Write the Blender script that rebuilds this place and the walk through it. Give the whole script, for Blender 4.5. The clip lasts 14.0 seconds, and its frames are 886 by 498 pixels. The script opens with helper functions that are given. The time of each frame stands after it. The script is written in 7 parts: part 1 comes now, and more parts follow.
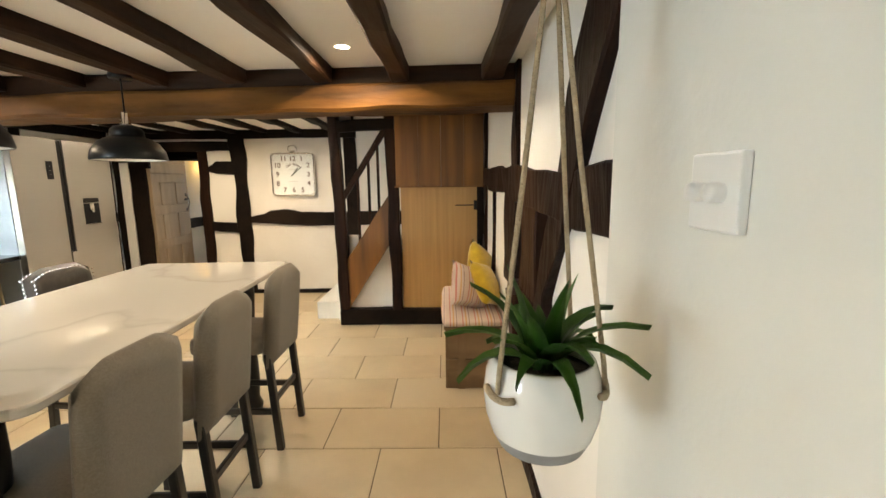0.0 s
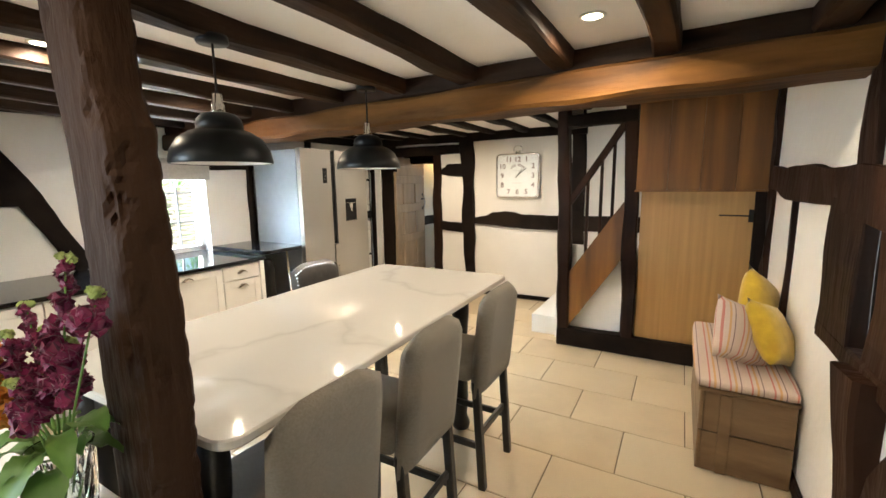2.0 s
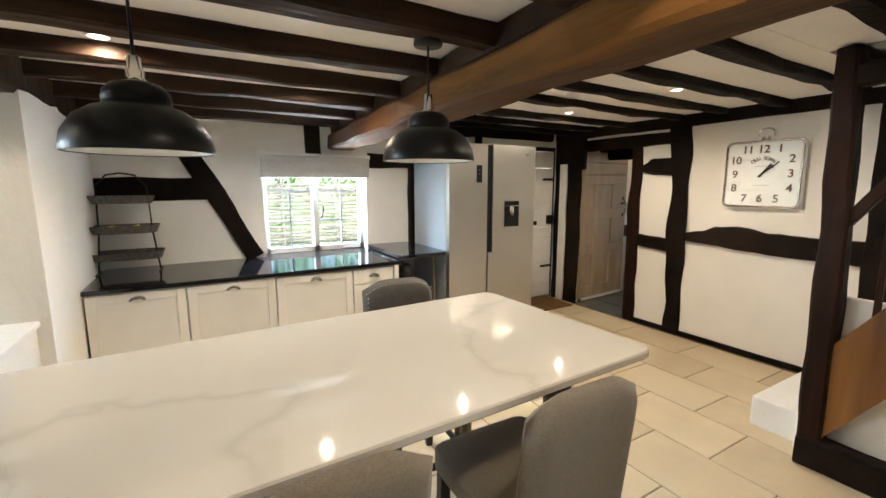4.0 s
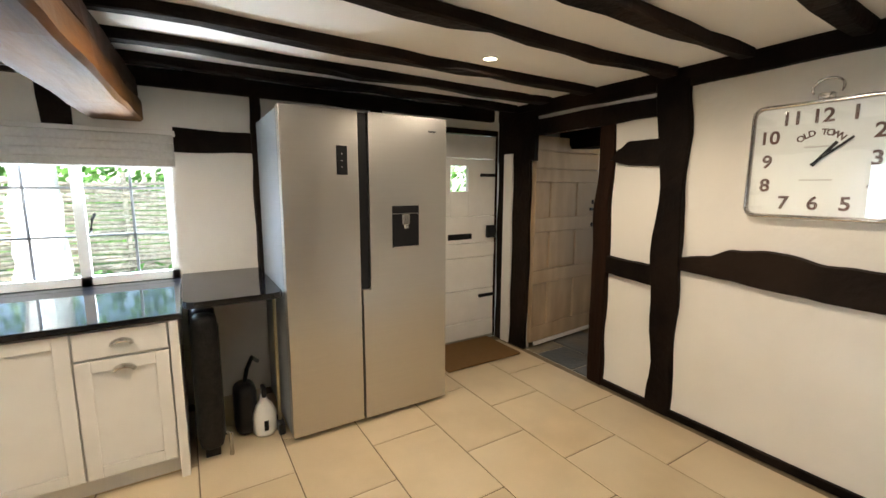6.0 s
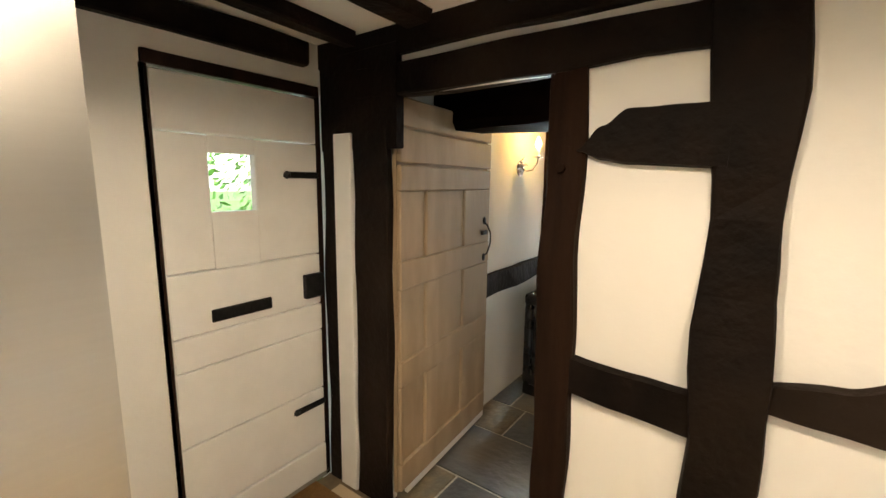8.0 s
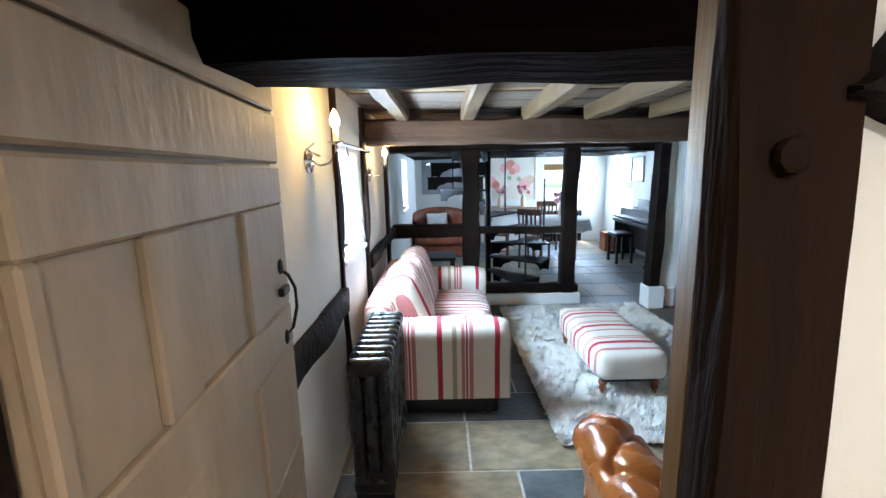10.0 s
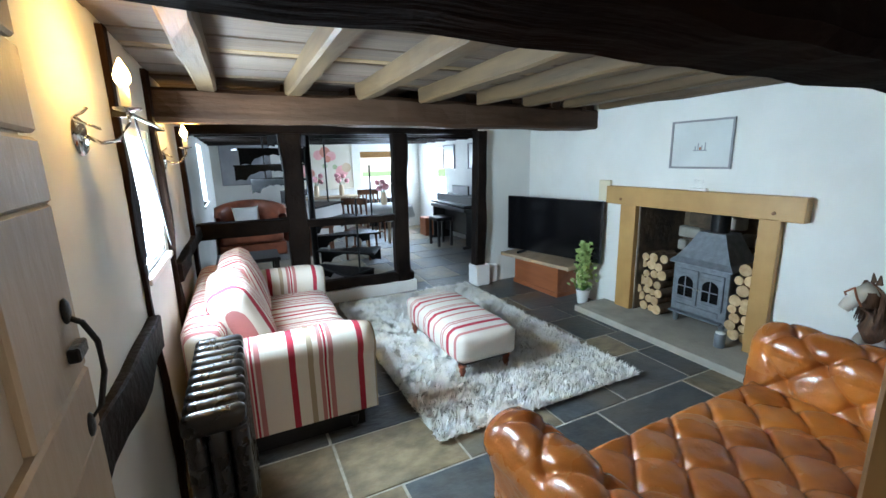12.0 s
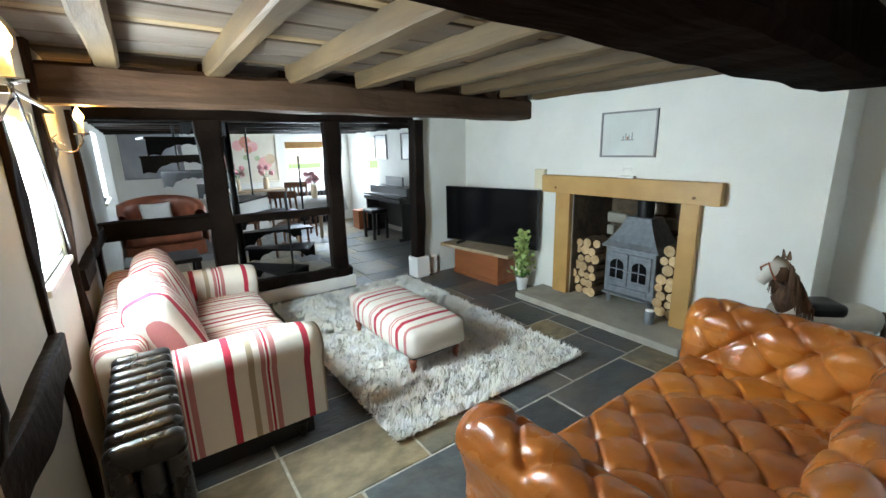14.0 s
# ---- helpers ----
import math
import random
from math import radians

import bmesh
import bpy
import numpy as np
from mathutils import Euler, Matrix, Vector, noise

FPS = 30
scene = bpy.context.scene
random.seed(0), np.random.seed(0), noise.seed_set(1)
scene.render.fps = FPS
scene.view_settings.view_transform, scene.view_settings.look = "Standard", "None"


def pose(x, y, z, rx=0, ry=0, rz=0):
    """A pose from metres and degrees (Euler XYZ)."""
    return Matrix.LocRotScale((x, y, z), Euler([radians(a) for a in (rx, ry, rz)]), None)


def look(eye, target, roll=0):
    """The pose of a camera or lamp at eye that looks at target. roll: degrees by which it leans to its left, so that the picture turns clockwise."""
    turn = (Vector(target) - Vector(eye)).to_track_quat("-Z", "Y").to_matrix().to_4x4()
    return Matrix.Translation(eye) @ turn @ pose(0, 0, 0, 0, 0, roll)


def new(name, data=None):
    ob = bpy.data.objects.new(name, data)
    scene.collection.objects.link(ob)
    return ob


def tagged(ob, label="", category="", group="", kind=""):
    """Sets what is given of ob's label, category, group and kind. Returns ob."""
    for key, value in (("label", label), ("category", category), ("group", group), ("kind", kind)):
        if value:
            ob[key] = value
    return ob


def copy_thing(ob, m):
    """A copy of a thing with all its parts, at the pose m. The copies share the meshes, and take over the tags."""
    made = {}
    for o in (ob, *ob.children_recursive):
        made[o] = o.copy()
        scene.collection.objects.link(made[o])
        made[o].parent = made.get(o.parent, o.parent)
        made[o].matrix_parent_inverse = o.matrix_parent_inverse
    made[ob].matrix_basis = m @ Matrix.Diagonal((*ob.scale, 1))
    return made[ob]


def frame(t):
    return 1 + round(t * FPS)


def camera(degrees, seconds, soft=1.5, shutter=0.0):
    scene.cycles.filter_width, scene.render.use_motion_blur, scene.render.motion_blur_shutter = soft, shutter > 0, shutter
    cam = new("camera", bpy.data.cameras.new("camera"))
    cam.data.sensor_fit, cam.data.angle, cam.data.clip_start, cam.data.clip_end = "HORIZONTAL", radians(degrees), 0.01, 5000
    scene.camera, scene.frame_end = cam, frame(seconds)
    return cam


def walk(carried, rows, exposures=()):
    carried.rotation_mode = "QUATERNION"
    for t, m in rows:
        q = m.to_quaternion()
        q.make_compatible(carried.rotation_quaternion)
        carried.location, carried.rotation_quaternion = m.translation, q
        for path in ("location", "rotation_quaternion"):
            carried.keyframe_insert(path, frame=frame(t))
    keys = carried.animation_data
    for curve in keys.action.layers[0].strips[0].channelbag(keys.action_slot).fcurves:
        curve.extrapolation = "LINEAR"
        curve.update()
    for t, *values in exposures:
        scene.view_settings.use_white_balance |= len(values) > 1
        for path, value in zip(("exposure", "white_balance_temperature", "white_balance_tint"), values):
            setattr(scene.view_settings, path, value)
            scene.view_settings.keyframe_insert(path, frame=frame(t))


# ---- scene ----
cam = camera(92.9, 14.0)
PATH = [
    (0, (1.363, 0.233, 1.408), (1.35, 2.209, 1.099), -0.6),
    (0.5, (1.283, 0.241, 1.422), (1.01, 2.2, 1.126), -0.1),
    (1, (1.259, 0.307, 1.457), (0.726, 2.211, 1.151), -0.4),
    (1.5, (1.246, 0.438, 1.47), (0.497, 2.266, 1.159), -0.6),
    (2, (1.213, 0.632, 1.459), (0.24, 2.351, 1.15), -0.8),
    (2.5, (1.155, 0.816, 1.459), (-0.04, 2.391, 1.153), -0.8),
    (3, (1.14, 1.056, 1.485), (-0.293, 2.419, 1.182), -0.8),
    (3.2, (1.182, 1.173, 1.478), (-0.354, 2.419, 1.18), -1.0),
    (5.3, (0.709, 2.648, 1.411), (-1.05, 3.549, 1.108), 0.2),
    (5.5, (0.579, 2.804, 1.401), (-1.164, 3.74, 1.11), 0.2),
    (6, (0.213, 3.16, 1.408), (-1.472, 4.198, 1.12), 0.2),
    (6.5, (-0.167, 3.441, 1.428), (-1.779, 4.588, 1.133), 0.2),
    (7, (-0.569, 3.763, 1.455), (-2.07, 5.05, 1.153), 0.1),
    (7.5, (-0.902, 4.048, 1.482), (-2.265, 5.478, 1.172), 0.2),
    (7.7, (-1.036, 4.168, 1.488), (-2.324, 5.667, 1.177), 0.5),
    (9.8, (-1.955, 5.237, 1.538), (-2.077, 7.202, 1.187), -1.1),
    (10, (-1.995, 5.28, 1.537), (-1.993, 7.249, 1.183), -1.3),
    (10.5, (-2.069, 5.379, 1.541), (-1.786, 7.324, 1.17), -1.4),
    (11, (-2.113, 5.483, 1.523), (-1.584, 7.372, 1.136), -1.4),
    (11.5, (-2.153, 5.543, 1.516), (-1.449, 7.371, 1.112), -1.5),
    (12, (-2.183, 5.591, 1.519), (-1.335, 7.352, 1.094), -1.4),
    (12.5, (-2.199, 5.627, 1.511), (-1.262, 7.339, 1.075), -1.4),
    (13, (-2.215, 5.663, 1.506), (-1.2, 7.326, 1.057), -1.4),
    (13.5, (-2.224, 5.694, 1.504), (-1.152, 7.318, 1.044), -1.4),
    (14, (-2.235, 5.714, 1.503), (-1.11, 7.3, 1.033), -1.4),
]
walk(cam, [(t, look(eye, target, roll)) for t, eye, target, roll in PATH],
     exposures=[(0, 2.16, 7150, 10), (1.5, 2.26, 6650, 10), (3.0, 2.14, 6350, 10), (5.0, 1.82, 6400, 10), (6.5, 1.92, 6450, 10), (7.7, 2.30, 6800, 10), (9.8, 2.36, 5500, 10), (10.2, 2.30, 5350, 10), (11.0, 2.16, 5350, 10), (11.6, 2.10, 5600, 10), (12.3, 2.08, 5950, 10), (13, 2.08, 6250, 10), (14, 2.10, 6500, 10)])

# ---- world, sun, lights ----
world = bpy.data.worlds.new("world")
scene.world = world
world.use_nodes = True
wn = world.node_tree.nodes
sky = wn.new("ShaderNodeTexSky")
sky.sky_type, sky.sun_disc = "NISHITA", False
sky.sun_elevation, sky.sun_rotation = radians(48), radians(113)
world.node_tree.links.new(sky.outputs[0], wn["Background"].inputs[0])
wn["Background"].inputs[1].default_value = 0.15

sun = new("sun", bpy.data.lights.new("sun", "SUN"))
sun.data.energy, sun.data.angle, sun.data.color = 4.5, radians(0.6), (1.0, 0.95, 0.88)
sun.matrix_world = look((7, -3, 12), (0, 0.5, 0))


def area_light(name, eye, target, sx, sy, watts, color):
    lamp = new(name, bpy.data.lights.new(name, "AREA"))
    lamp.data.shape, lamp.data.size, lamp.data.size_y = "RECTANGLE", sx, sy
    lamp.data.energy, lamp.data.color = watts * 0.25, color
    lamp.matrix_world = look(eye, target)
    return lamp


DAY = (0.72, 0.87, 1.0)
WARM = (1.0, 0.83, 0.62)
area_light("daylight_kitchen", (-3.75, 2.65, 2.15), (-1.2, 2.65, 0.9), 1.6, 1.0, 720, (0.64, 0.83, 1.0))
area_light("daylight_garden_bounce", (-3.75, 2.65, 0.25), (-1.2, 2.65, 1.9), 1.4, 0.5, 210, (0.88, 0.96, 1.0))
area_light("daylight_side_room", (3.34, 2.7, 1.5), (2, 2.0, 1.0), 0.9, 1.1, 34, DAY)
area_light("daylight_living", (-2.605, 7.94, 1.37), (0, 7.6, 0.75), 0.60, 0.60, 120, (0.73, 0.90, 0.98))
area_light("daylight_dining", (0.76, 14.72, 1.29), (0.5, 12, 0.6), 0.8, 0.75, 95, DAY)
area_light("daylight_dining_side", (2.05, 13.7, 1.25), (0, 13.2, 0.8), 0.9, 0.9, 110, DAY)
area_light("daylight_back_window", (-2.1, -1.66, 1.35), (1.3, 0.6, 1.6), 1.1, 0.9, 85, (0.70, 0.86, 1.0))
area_light("daylight_dining_left", (-2.68, 11.9, 1.4), (0, 11.9, 1.0), 0.6, 0.7, 40, DAY)

# ---- materials ----


def material(name, c1, c2=None, scale=8.0, rough=0.5, metal=0.0, bump=0.0, bscale=40.0, stretch=(1, 1, 1),
             detail=6.0, spots=None, rvar=0.0, coat=0.0, each=0.0, sheen=0.0, lo=0.35, hi=0.68, spec=0.5):
    m = bpy.data.materials.new(name)
    m.use_nodes = True
    nt = m.node_tree
    n, k = nt.nodes, nt.links.new
    bs = n["Principled BSDF"]
    bs.inputs["Roughness"].default_value = rough
    bs.inputs["Metallic"].default_value = metal
    bs.inputs["Coat Weight"].default_value = coat
    bs.inputs["Sheen Weight"].default_value = sheen
    bs.inputs["Specular IOR Level"].default_value = spec
    tc = n.new("ShaderNodeTexCoord")
    mp = n.new("ShaderNodeMapping")
    mp.inputs["Scale"].default_value = stretch
    k(tc.outputs["Object"], mp.inputs[0])
    vec = mp.outputs[0]
    if each:
        oi = n.new("ShaderNodeObjectInfo")
        off = n.new("ShaderNodeVectorMath")
        off.operation = "MULTIPLY_ADD"
        off.inputs[1].default_value = (37, 53, 29)
        k(oi.outputs["Random"], off.inputs[0])
        k(vec, off.inputs[2])
        vec = off.outputs[0]
    c2 = c2 or tuple(v * 0.8 for v in c1)
    nz = n.new("ShaderNodeTexNoise")
    nz.inputs["Scale"].default_value, nz.inputs["Detail"].default_value = scale, detail
    k(vec, nz.inputs[0])
    rp = n.new("ShaderNodeValToRGB")
    rp.color_ramp.elements[0].position, rp.color_ramp.elements[1].position = lo, hi
    rp.color_ramp.elements[0].color, rp.color_ramp.elements[1].color = (*c2, 1), (*c1, 1)
    k(nz.outputs[0], rp.inputs[0])
    col = rp.outputs[0]
    if spots:
        big = n.new("ShaderNodeTexNoise")
        big.inputs["Scale"].default_value = scale * 0.17
        k(vec, big.inputs[0])
        r2 = n.new("ShaderNodeValToRGB")
        r2.color_ramp.elements[0].position, r2.color_ramp.elements[1].position = 0.45, 0.7
        k(big.outputs[0], r2.inputs[0])
        mx = n.new("ShaderNodeMixRGB")
        mx.inputs[2].default_value = (*spots, 1)
        k(r2.outputs[0], mx.inputs[0])
        k(col, mx.inputs[1])
        col = mx.outputs[0]
    if each:
        hs = n.new("ShaderNodeHueSaturation")
        mr = n.new("ShaderNodeMapRange")
        mr.inputs[3].default_value, mr.inputs[4].default_value = 1 - each, 1 + each
        k(oi.outputs["Random"], mr.inputs[0])
        k(mr.outputs[0], hs.inputs["Value"])
        k(col, hs.inputs["Color"])
        col = hs.outputs[0]
    k(col, bs.inputs["Base Color"])
    if bump:
        b2 = n.new("ShaderNodeTexNoise")
        b2.inputs["Scale"].default_value, b2.inputs["Detail"].default_value = bscale, 5
        k(vec, b2.inputs[0])
        bp = n.new("ShaderNodeBump")
        bp.inputs["Strength"].default_value, bp.inputs["Distance"].default_value = bump, 0.012
        k(b2.outputs[0], bp.inputs["Height"])
        k(bp.outputs[0], bs.inputs["Normal"])
        if rvar:
            m2 = n.new("ShaderNodeMapRange")
            m2.inputs[3].default_value, m2.inputs[4].default_value = rough - rvar, rough + rvar
            k(nz.outputs[0], m2.inputs[0])
            k(m2.outputs[0], bs.inputs["Roughness"])
    return m


def stripes(name, axis, period, stops, rough=0.85):
    """Woven stripes across an axis of the object: stops are (place, colour) within a period."""
    m = material(name, (0.8, 0.8, 0.8), rough=rough, bump=0.25, bscale=260)
    nt = m.node_tree
    n, k = nt.nodes, nt.links.new
    tc, sp, md, rp = (n.new("ShaderNode" + s) for s in ("TexCoord", "SeparateXYZ", "Math", "ValToRGB"))
    k(tc.outputs["Object"], sp.inputs[0])
    dv = n.new("ShaderNodeMath")
    dv.operation, dv.inputs[1].default_value = "DIVIDE", period
    k(sp.outputs["XYZ".index(axis)], dv.inputs[0])
    md.operation = "FRACT"
    k(dv.outputs[0], md.inputs[0])
    ramp = rp.color_ramp
    ramp.interpolation = "CONSTANT"
    while len(ramp.elements) < len(stops):
        ramp.elements.new(0.5)
    for e, (p, c) in zip(ramp.elements, stops):
        e.position = p
    for e, (p, c) in zip(ramp.elements, stops):
        e.color = (*c, 1)
    k(md.outputs[0], rp.inputs[0])
    mx = n.new("ShaderNodeMixRGB")
    mx.blend_type, mx.inputs[0].default_value = "MULTIPLY", 0.35
    k(rp.outputs[0], mx.inputs[1])
    nz = n.new("ShaderNodeTexNoise")
    nz.inputs["Scale"].default_value = 300
    k(tc.outputs["Object"], nz.inputs[0])
    k(nz.outputs[0], mx.inputs[2])
    k(mx.outputs[0], n["Principled BSDF"].inputs["Base Color"])
    return m


def glow(name, color, strength):
    m = bpy.data.materials.new(name)
    m.use_nodes = True
    b = m.node_tree.nodes["Principled BSDF"]
    b.inputs["Base Color"].default_value = (*color, 1)
    b.inputs["Emission Color"].default_value = (*color, 1)
    b.inputs["Emission Strength"].default_value = strength
    return m


def glass(name, color=(1, 1, 1), rough=0.0):
    m = bpy.data.materials.new(name)
    m.use_nodes = True
    b = m.node_tree.nodes["Principled BSDF"]
    b.inputs["Base Color"].default_value = (*color, 1)
    b.inputs["Transmission Weight"].default_value = 1
    b.inputs["Roughness"].default_value = rough
    b.inputs["IOR"].default_value = 1.45
    return m


PLASTER = material("limewash_plaster", (0.87, 0.85, 0.81), (0.82, 0.80, 0.76), 3.0, 0.9, bump=0.25, bscale=18, spots=(0.82, 0.80, 0.75))
PLASTER_L = material("white_emulsion", (0.78, 0.78, 0.74), (0.72, 0.72, 0.68), 2.5, 0.9, bump=0.2, bscale=14)
CEIL = material("ceiling_plaster", (0.90, 0.88, 0.85), (0.86, 0.84, 0.81), 2.0, 0.92, bump=0.3, bscale=9)
TIMBER = material("blackened_oak", (0.011, 0.0065, 0.0045), (0.0045, 0.0028, 0.0022), 9, 0.62, bump=0.55, bscale=30, stretch=(1, 1, 1), spots=(0.022, 0.014, 0.010), rvar=0.12, spec=0.1)
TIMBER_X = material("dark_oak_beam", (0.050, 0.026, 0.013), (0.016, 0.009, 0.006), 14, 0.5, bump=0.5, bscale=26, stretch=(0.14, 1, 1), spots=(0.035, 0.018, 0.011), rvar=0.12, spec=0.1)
TIMBER_Y = material("dark_oak_joist", (0.050, 0.025, 0.013), (0.016, 0.009, 0.006), 14, 0.5, bump=0.5, bscale=26, stretch=(1, 0.14, 1), spots=(0.035, 0.02, 0.013), rvar=0.12, spec=0.1)
TIMBER_Z = material("dark_oak_post", (0.026, 0.012, 0.008), (0.008, 0.0045, 0.004), 14, 0.5, bump=0.8, bscale=22, stretch=(1, 1, 0.16), spots=(0.040, 0.018, 0.010), rvar=0.12, spec=0.1)
BROWN_POST = material("brown_door_post", (0.018, 0.0095, 0.006), (0.005, 0.003, 0.0022), 20, 0.72, bump=1.0, bscale=34, stretch=(1, 1, 0.08), spots=(0.03, 0.014, 0.008), rvar=0.12, spec=0.06)
LINING_OAK = material("golden_door_lining", (0.34, 0.185, 0.050), (0.19, 0.095, 0.024), 12, 0.45, bump=0.3, bscale=30, stretch=(1, 1, 0.12), spots=(0.14, 0.07, 0.025))
POST_WOOD = material("gnarled_post_oak", (0.015, 0.008, 0.006), (0.0045, 0.003, 0.0028), 7, 0.65, bump=1.0, bscale=30, stretch=(1, 1, 0.22), spots=(0.045, 0.021, 0.011), rvar=0.12, spec=0.1)
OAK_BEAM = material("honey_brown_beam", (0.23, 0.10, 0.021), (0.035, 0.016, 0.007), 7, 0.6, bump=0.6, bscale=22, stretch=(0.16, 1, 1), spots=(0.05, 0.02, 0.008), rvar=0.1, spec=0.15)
PANEL_OAK = material("brown_oak_board", (0.27, 0.118, 0.022), (0.115, 0.046, 0.010), 6, 0.45, bump=0.2, bscale=30, stretch=(1.2, 1, 0.1))
LIGHT_OAK = material("light_oak", (0.49, 0.29, 0.105), (0.40, 0.225, 0.08), 16, 0.45, bump=0.12, bscale=60, stretch=(2.0, 1, 0.06))
MANTEL_OAK = material("golden_oak", (0.50, 0.30, 0.10), (0.40, 0.225, 0.07), 12, 0.45, bump=0.15, bscale=50, stretch=(1, 0.3, 0.3))
OLD_WOOD = material("weathered_oak", (0.46, 0.34, 0.22), (0.34, 0.25, 0.155), 9, 0.6, bump=0.25, bscale=30, stretch=(1, 1, 0.3), spots=(0.28, 0.21, 0.14))
BENCH_WOOD = material("rustic_pine", (0.26, 0.17, 0.09), (0.15, 0.09, 0.045), 12, 0.6, bump=0.3, bscale=40, stretch=(0.25, 0.25, 1), spots=(0.2, 0.13, 0.07))
TILE = material("cream_floor_tile", (0.62, 0.50, 0.33), (0.54, 0.43, 0.28), 4, 0.33, bump=0.08, bscale=20, each=0.05, spots=(0.68, 0.57, 0.40), rvar=0.06)
GROUT = material("brown_grout", (0.20, 0.15, 0.09), (0.15, 0.11, 0.07), 30, 0.9)
SLATE = material("slate_flag", (0.085, 0.095, 0.10), (0.045, 0.052, 0.058), 6, 0.4, bump=0.5, bscale=14, each=0.3, spots=(0.12, 0.10, 0.075), rvar=0.12)
SLATE_TAN = material("rust_slate_flag", (0.25, 0.20, 0.12), (0.13, 0.10, 0.06), 6, 0.42, bump=0.5, bscale=14, each=0.25, spots=(0.12, 0.12, 0.10), rvar=0.1)
MORTAR = material("pale_mortar", (0.52, 0.49, 0.42), (0.36, 0.33, 0.28), 30, 0.9)
FABRIC = material("taupe_weave", (0.205, 0.175, 0.135), (0.165, 0.14, 0.105), 160, 0.92, bump=0.35, bscale=420, sheen=0.2)
LEATHER_GREY = material("grey_leatherette", (0.085, 0.078, 0.070), (0.065, 0.06, 0.055), 30, 0.5, bump=0.2, bscale=200)
BLACKWOOD = material("black_lacquered_wood", (0.014, 0.012, 0.012), (0.009, 0.008, 0.008), 12, 0.35, bump=0.1)
STEEL = material("brushed_steel", (0.56, 0.54, 0.51), (0.545, 0.525, 0.497), 90, 0.32, metal=1.0, stretch=(1, 0.02, 1))
STEEL_SIDE = material("painted_grey_steel", (0.36, 0.40, 0.44), (0.33, 0.37, 0.41), 10, 0.35, metal=0.3)
GRANITE = material("black_granite", (0.012, 0.012, 0.014), (0.006, 0.006, 0.007), 220, 0.07, bump=0.0)
CABINET = material("cream_painted_wood", (0.79, 0.78, 0.76), (0.75, 0.74, 0.72), 6, 0.42, bump=0.06)
CHROME = material("chrome", (0.80, 0.78, 0.75), (0.7, 0.68, 0.66), 20, 0.14, metal=1.0)
IRON = material("black_iron", (0.018, 0.017, 0.017), (0.010, 0.010, 0.010), 40, 0.45, metal=0.6, bump=0.25, bscale=80)
BLACK = material("black_plastic", (0.008, 0.008, 0.009), (0.005, 0.005, 0.006), 20, 0.3, spec=0.3)
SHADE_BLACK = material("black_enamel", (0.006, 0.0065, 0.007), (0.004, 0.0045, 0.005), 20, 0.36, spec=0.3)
WHITE = material("white_paint", (0.86, 0.85, 0.82), (0.81, 0.80, 0.77), 7, 0.45, bump=0.12, bscale=30)
WHITE_PLASTIC = material("white_plastic", (0.78, 0.78, 0.77), (0.75, 0.75, 0.74), 5, 0.3)
MAT_COIR = material("coir", (0.28, 0.15, 0.045), (0.17, 0.085, 0.025), 220, 0.95, bump=0.9, bscale=300)
CERAMIC = material("white_glazed_ceramic", (0.78, 0.78, 0.76), (0.72, 0.72, 0.70), 8, 0.12, coat=0.5)
CERAMIC_GREY = material("bare_grey_clay", (0.30, 0.30, 0.31), (0.25, 0.25, 0.26), 30, 0.7)
ROPE = material("jute_rope", (0.44, 0.35, 0.23), (0.36, 0.28, 0.18), 200, 0.9, bump=0.6, bscale=300)
LEAF = material("green_leaf", (0.085, 0.22, 0.030), (0.04, 0.125, 0.022), 12, 0.42, bump=0.15, bscale=60)
LEAF_L = material("light_green_leaf", (0.16, 0.30, 0.06), (0.09, 0.20, 0.035), 12, 0.5)
SOIL = material("dark_soil", (0.035, 0.024, 0.016), (0.02, 0.014, 0.01), 60, 0.95, bump=0.9, bscale=120)
MUSTARD = material("mustard_velvet", (0.62, 0.42, 0.025), (0.50, 0.32, 0.015), 20, 0.85, bump=0.2, bscale=200, sheen=0.5)
LEATHER = material("tan_leather", (0.54, 0.185, 0.026), (0.24, 0.062, 0.014), 3.2, 0.27, bump=0.16, bscale=90, spots=(0.36, 0.12, 0.025), coat=0.25, rvar=0.07)
LEATHER_BROWN = material("brown_leather", (0.30, 0.095, 0.048), (0.18, 0.054, 0.027), 6, 0.35, bump=0.12, bscale=150)
RUG = material("cream_shag", (0.54, 0.51, 0.45), (0.36, 0.33, 0.28), 14, 0.98, bump=0.4, bscale=200)
RUG_STRAND = material("shag_strand", (0.780, 0.780, 0.780), (0.780, 0.754, 0.676), 9, 0.95, sheen=0.3)
STONE = material("pale_sandstone", (0.40, 0.37, 0.31), (0.30, 0.28, 0.23), 7, 0.8, bump=0.35, bscale=40, spots=(0.33, 0.31, 0.27))
SOOT = material("sooty_stone", (0.21, 0.145, 0.085), (0.09, 0.062, 0.038), 9, 0.9, bump=0.8, bscale=20, spots=(0.03, 0.025, 0.022))
STOVE = material("grey_cast_iron", (0.228, 0.247, 0.275), (0.162, 0.180, 0.199), 20, 0.5, metal=0.4, bump=0.2, bscale=90)
LOG_END = material("cut_log_end", (0.60, 0.44, 0.25), (0.44, 0.29, 0.14), 22, 0.85, each=0.2)
BARK = material("birch_bark", (0.20, 0.13, 0.08), (0.09, 0.055, 0.03), 18, 0.9, bump=0.7, bscale=50)
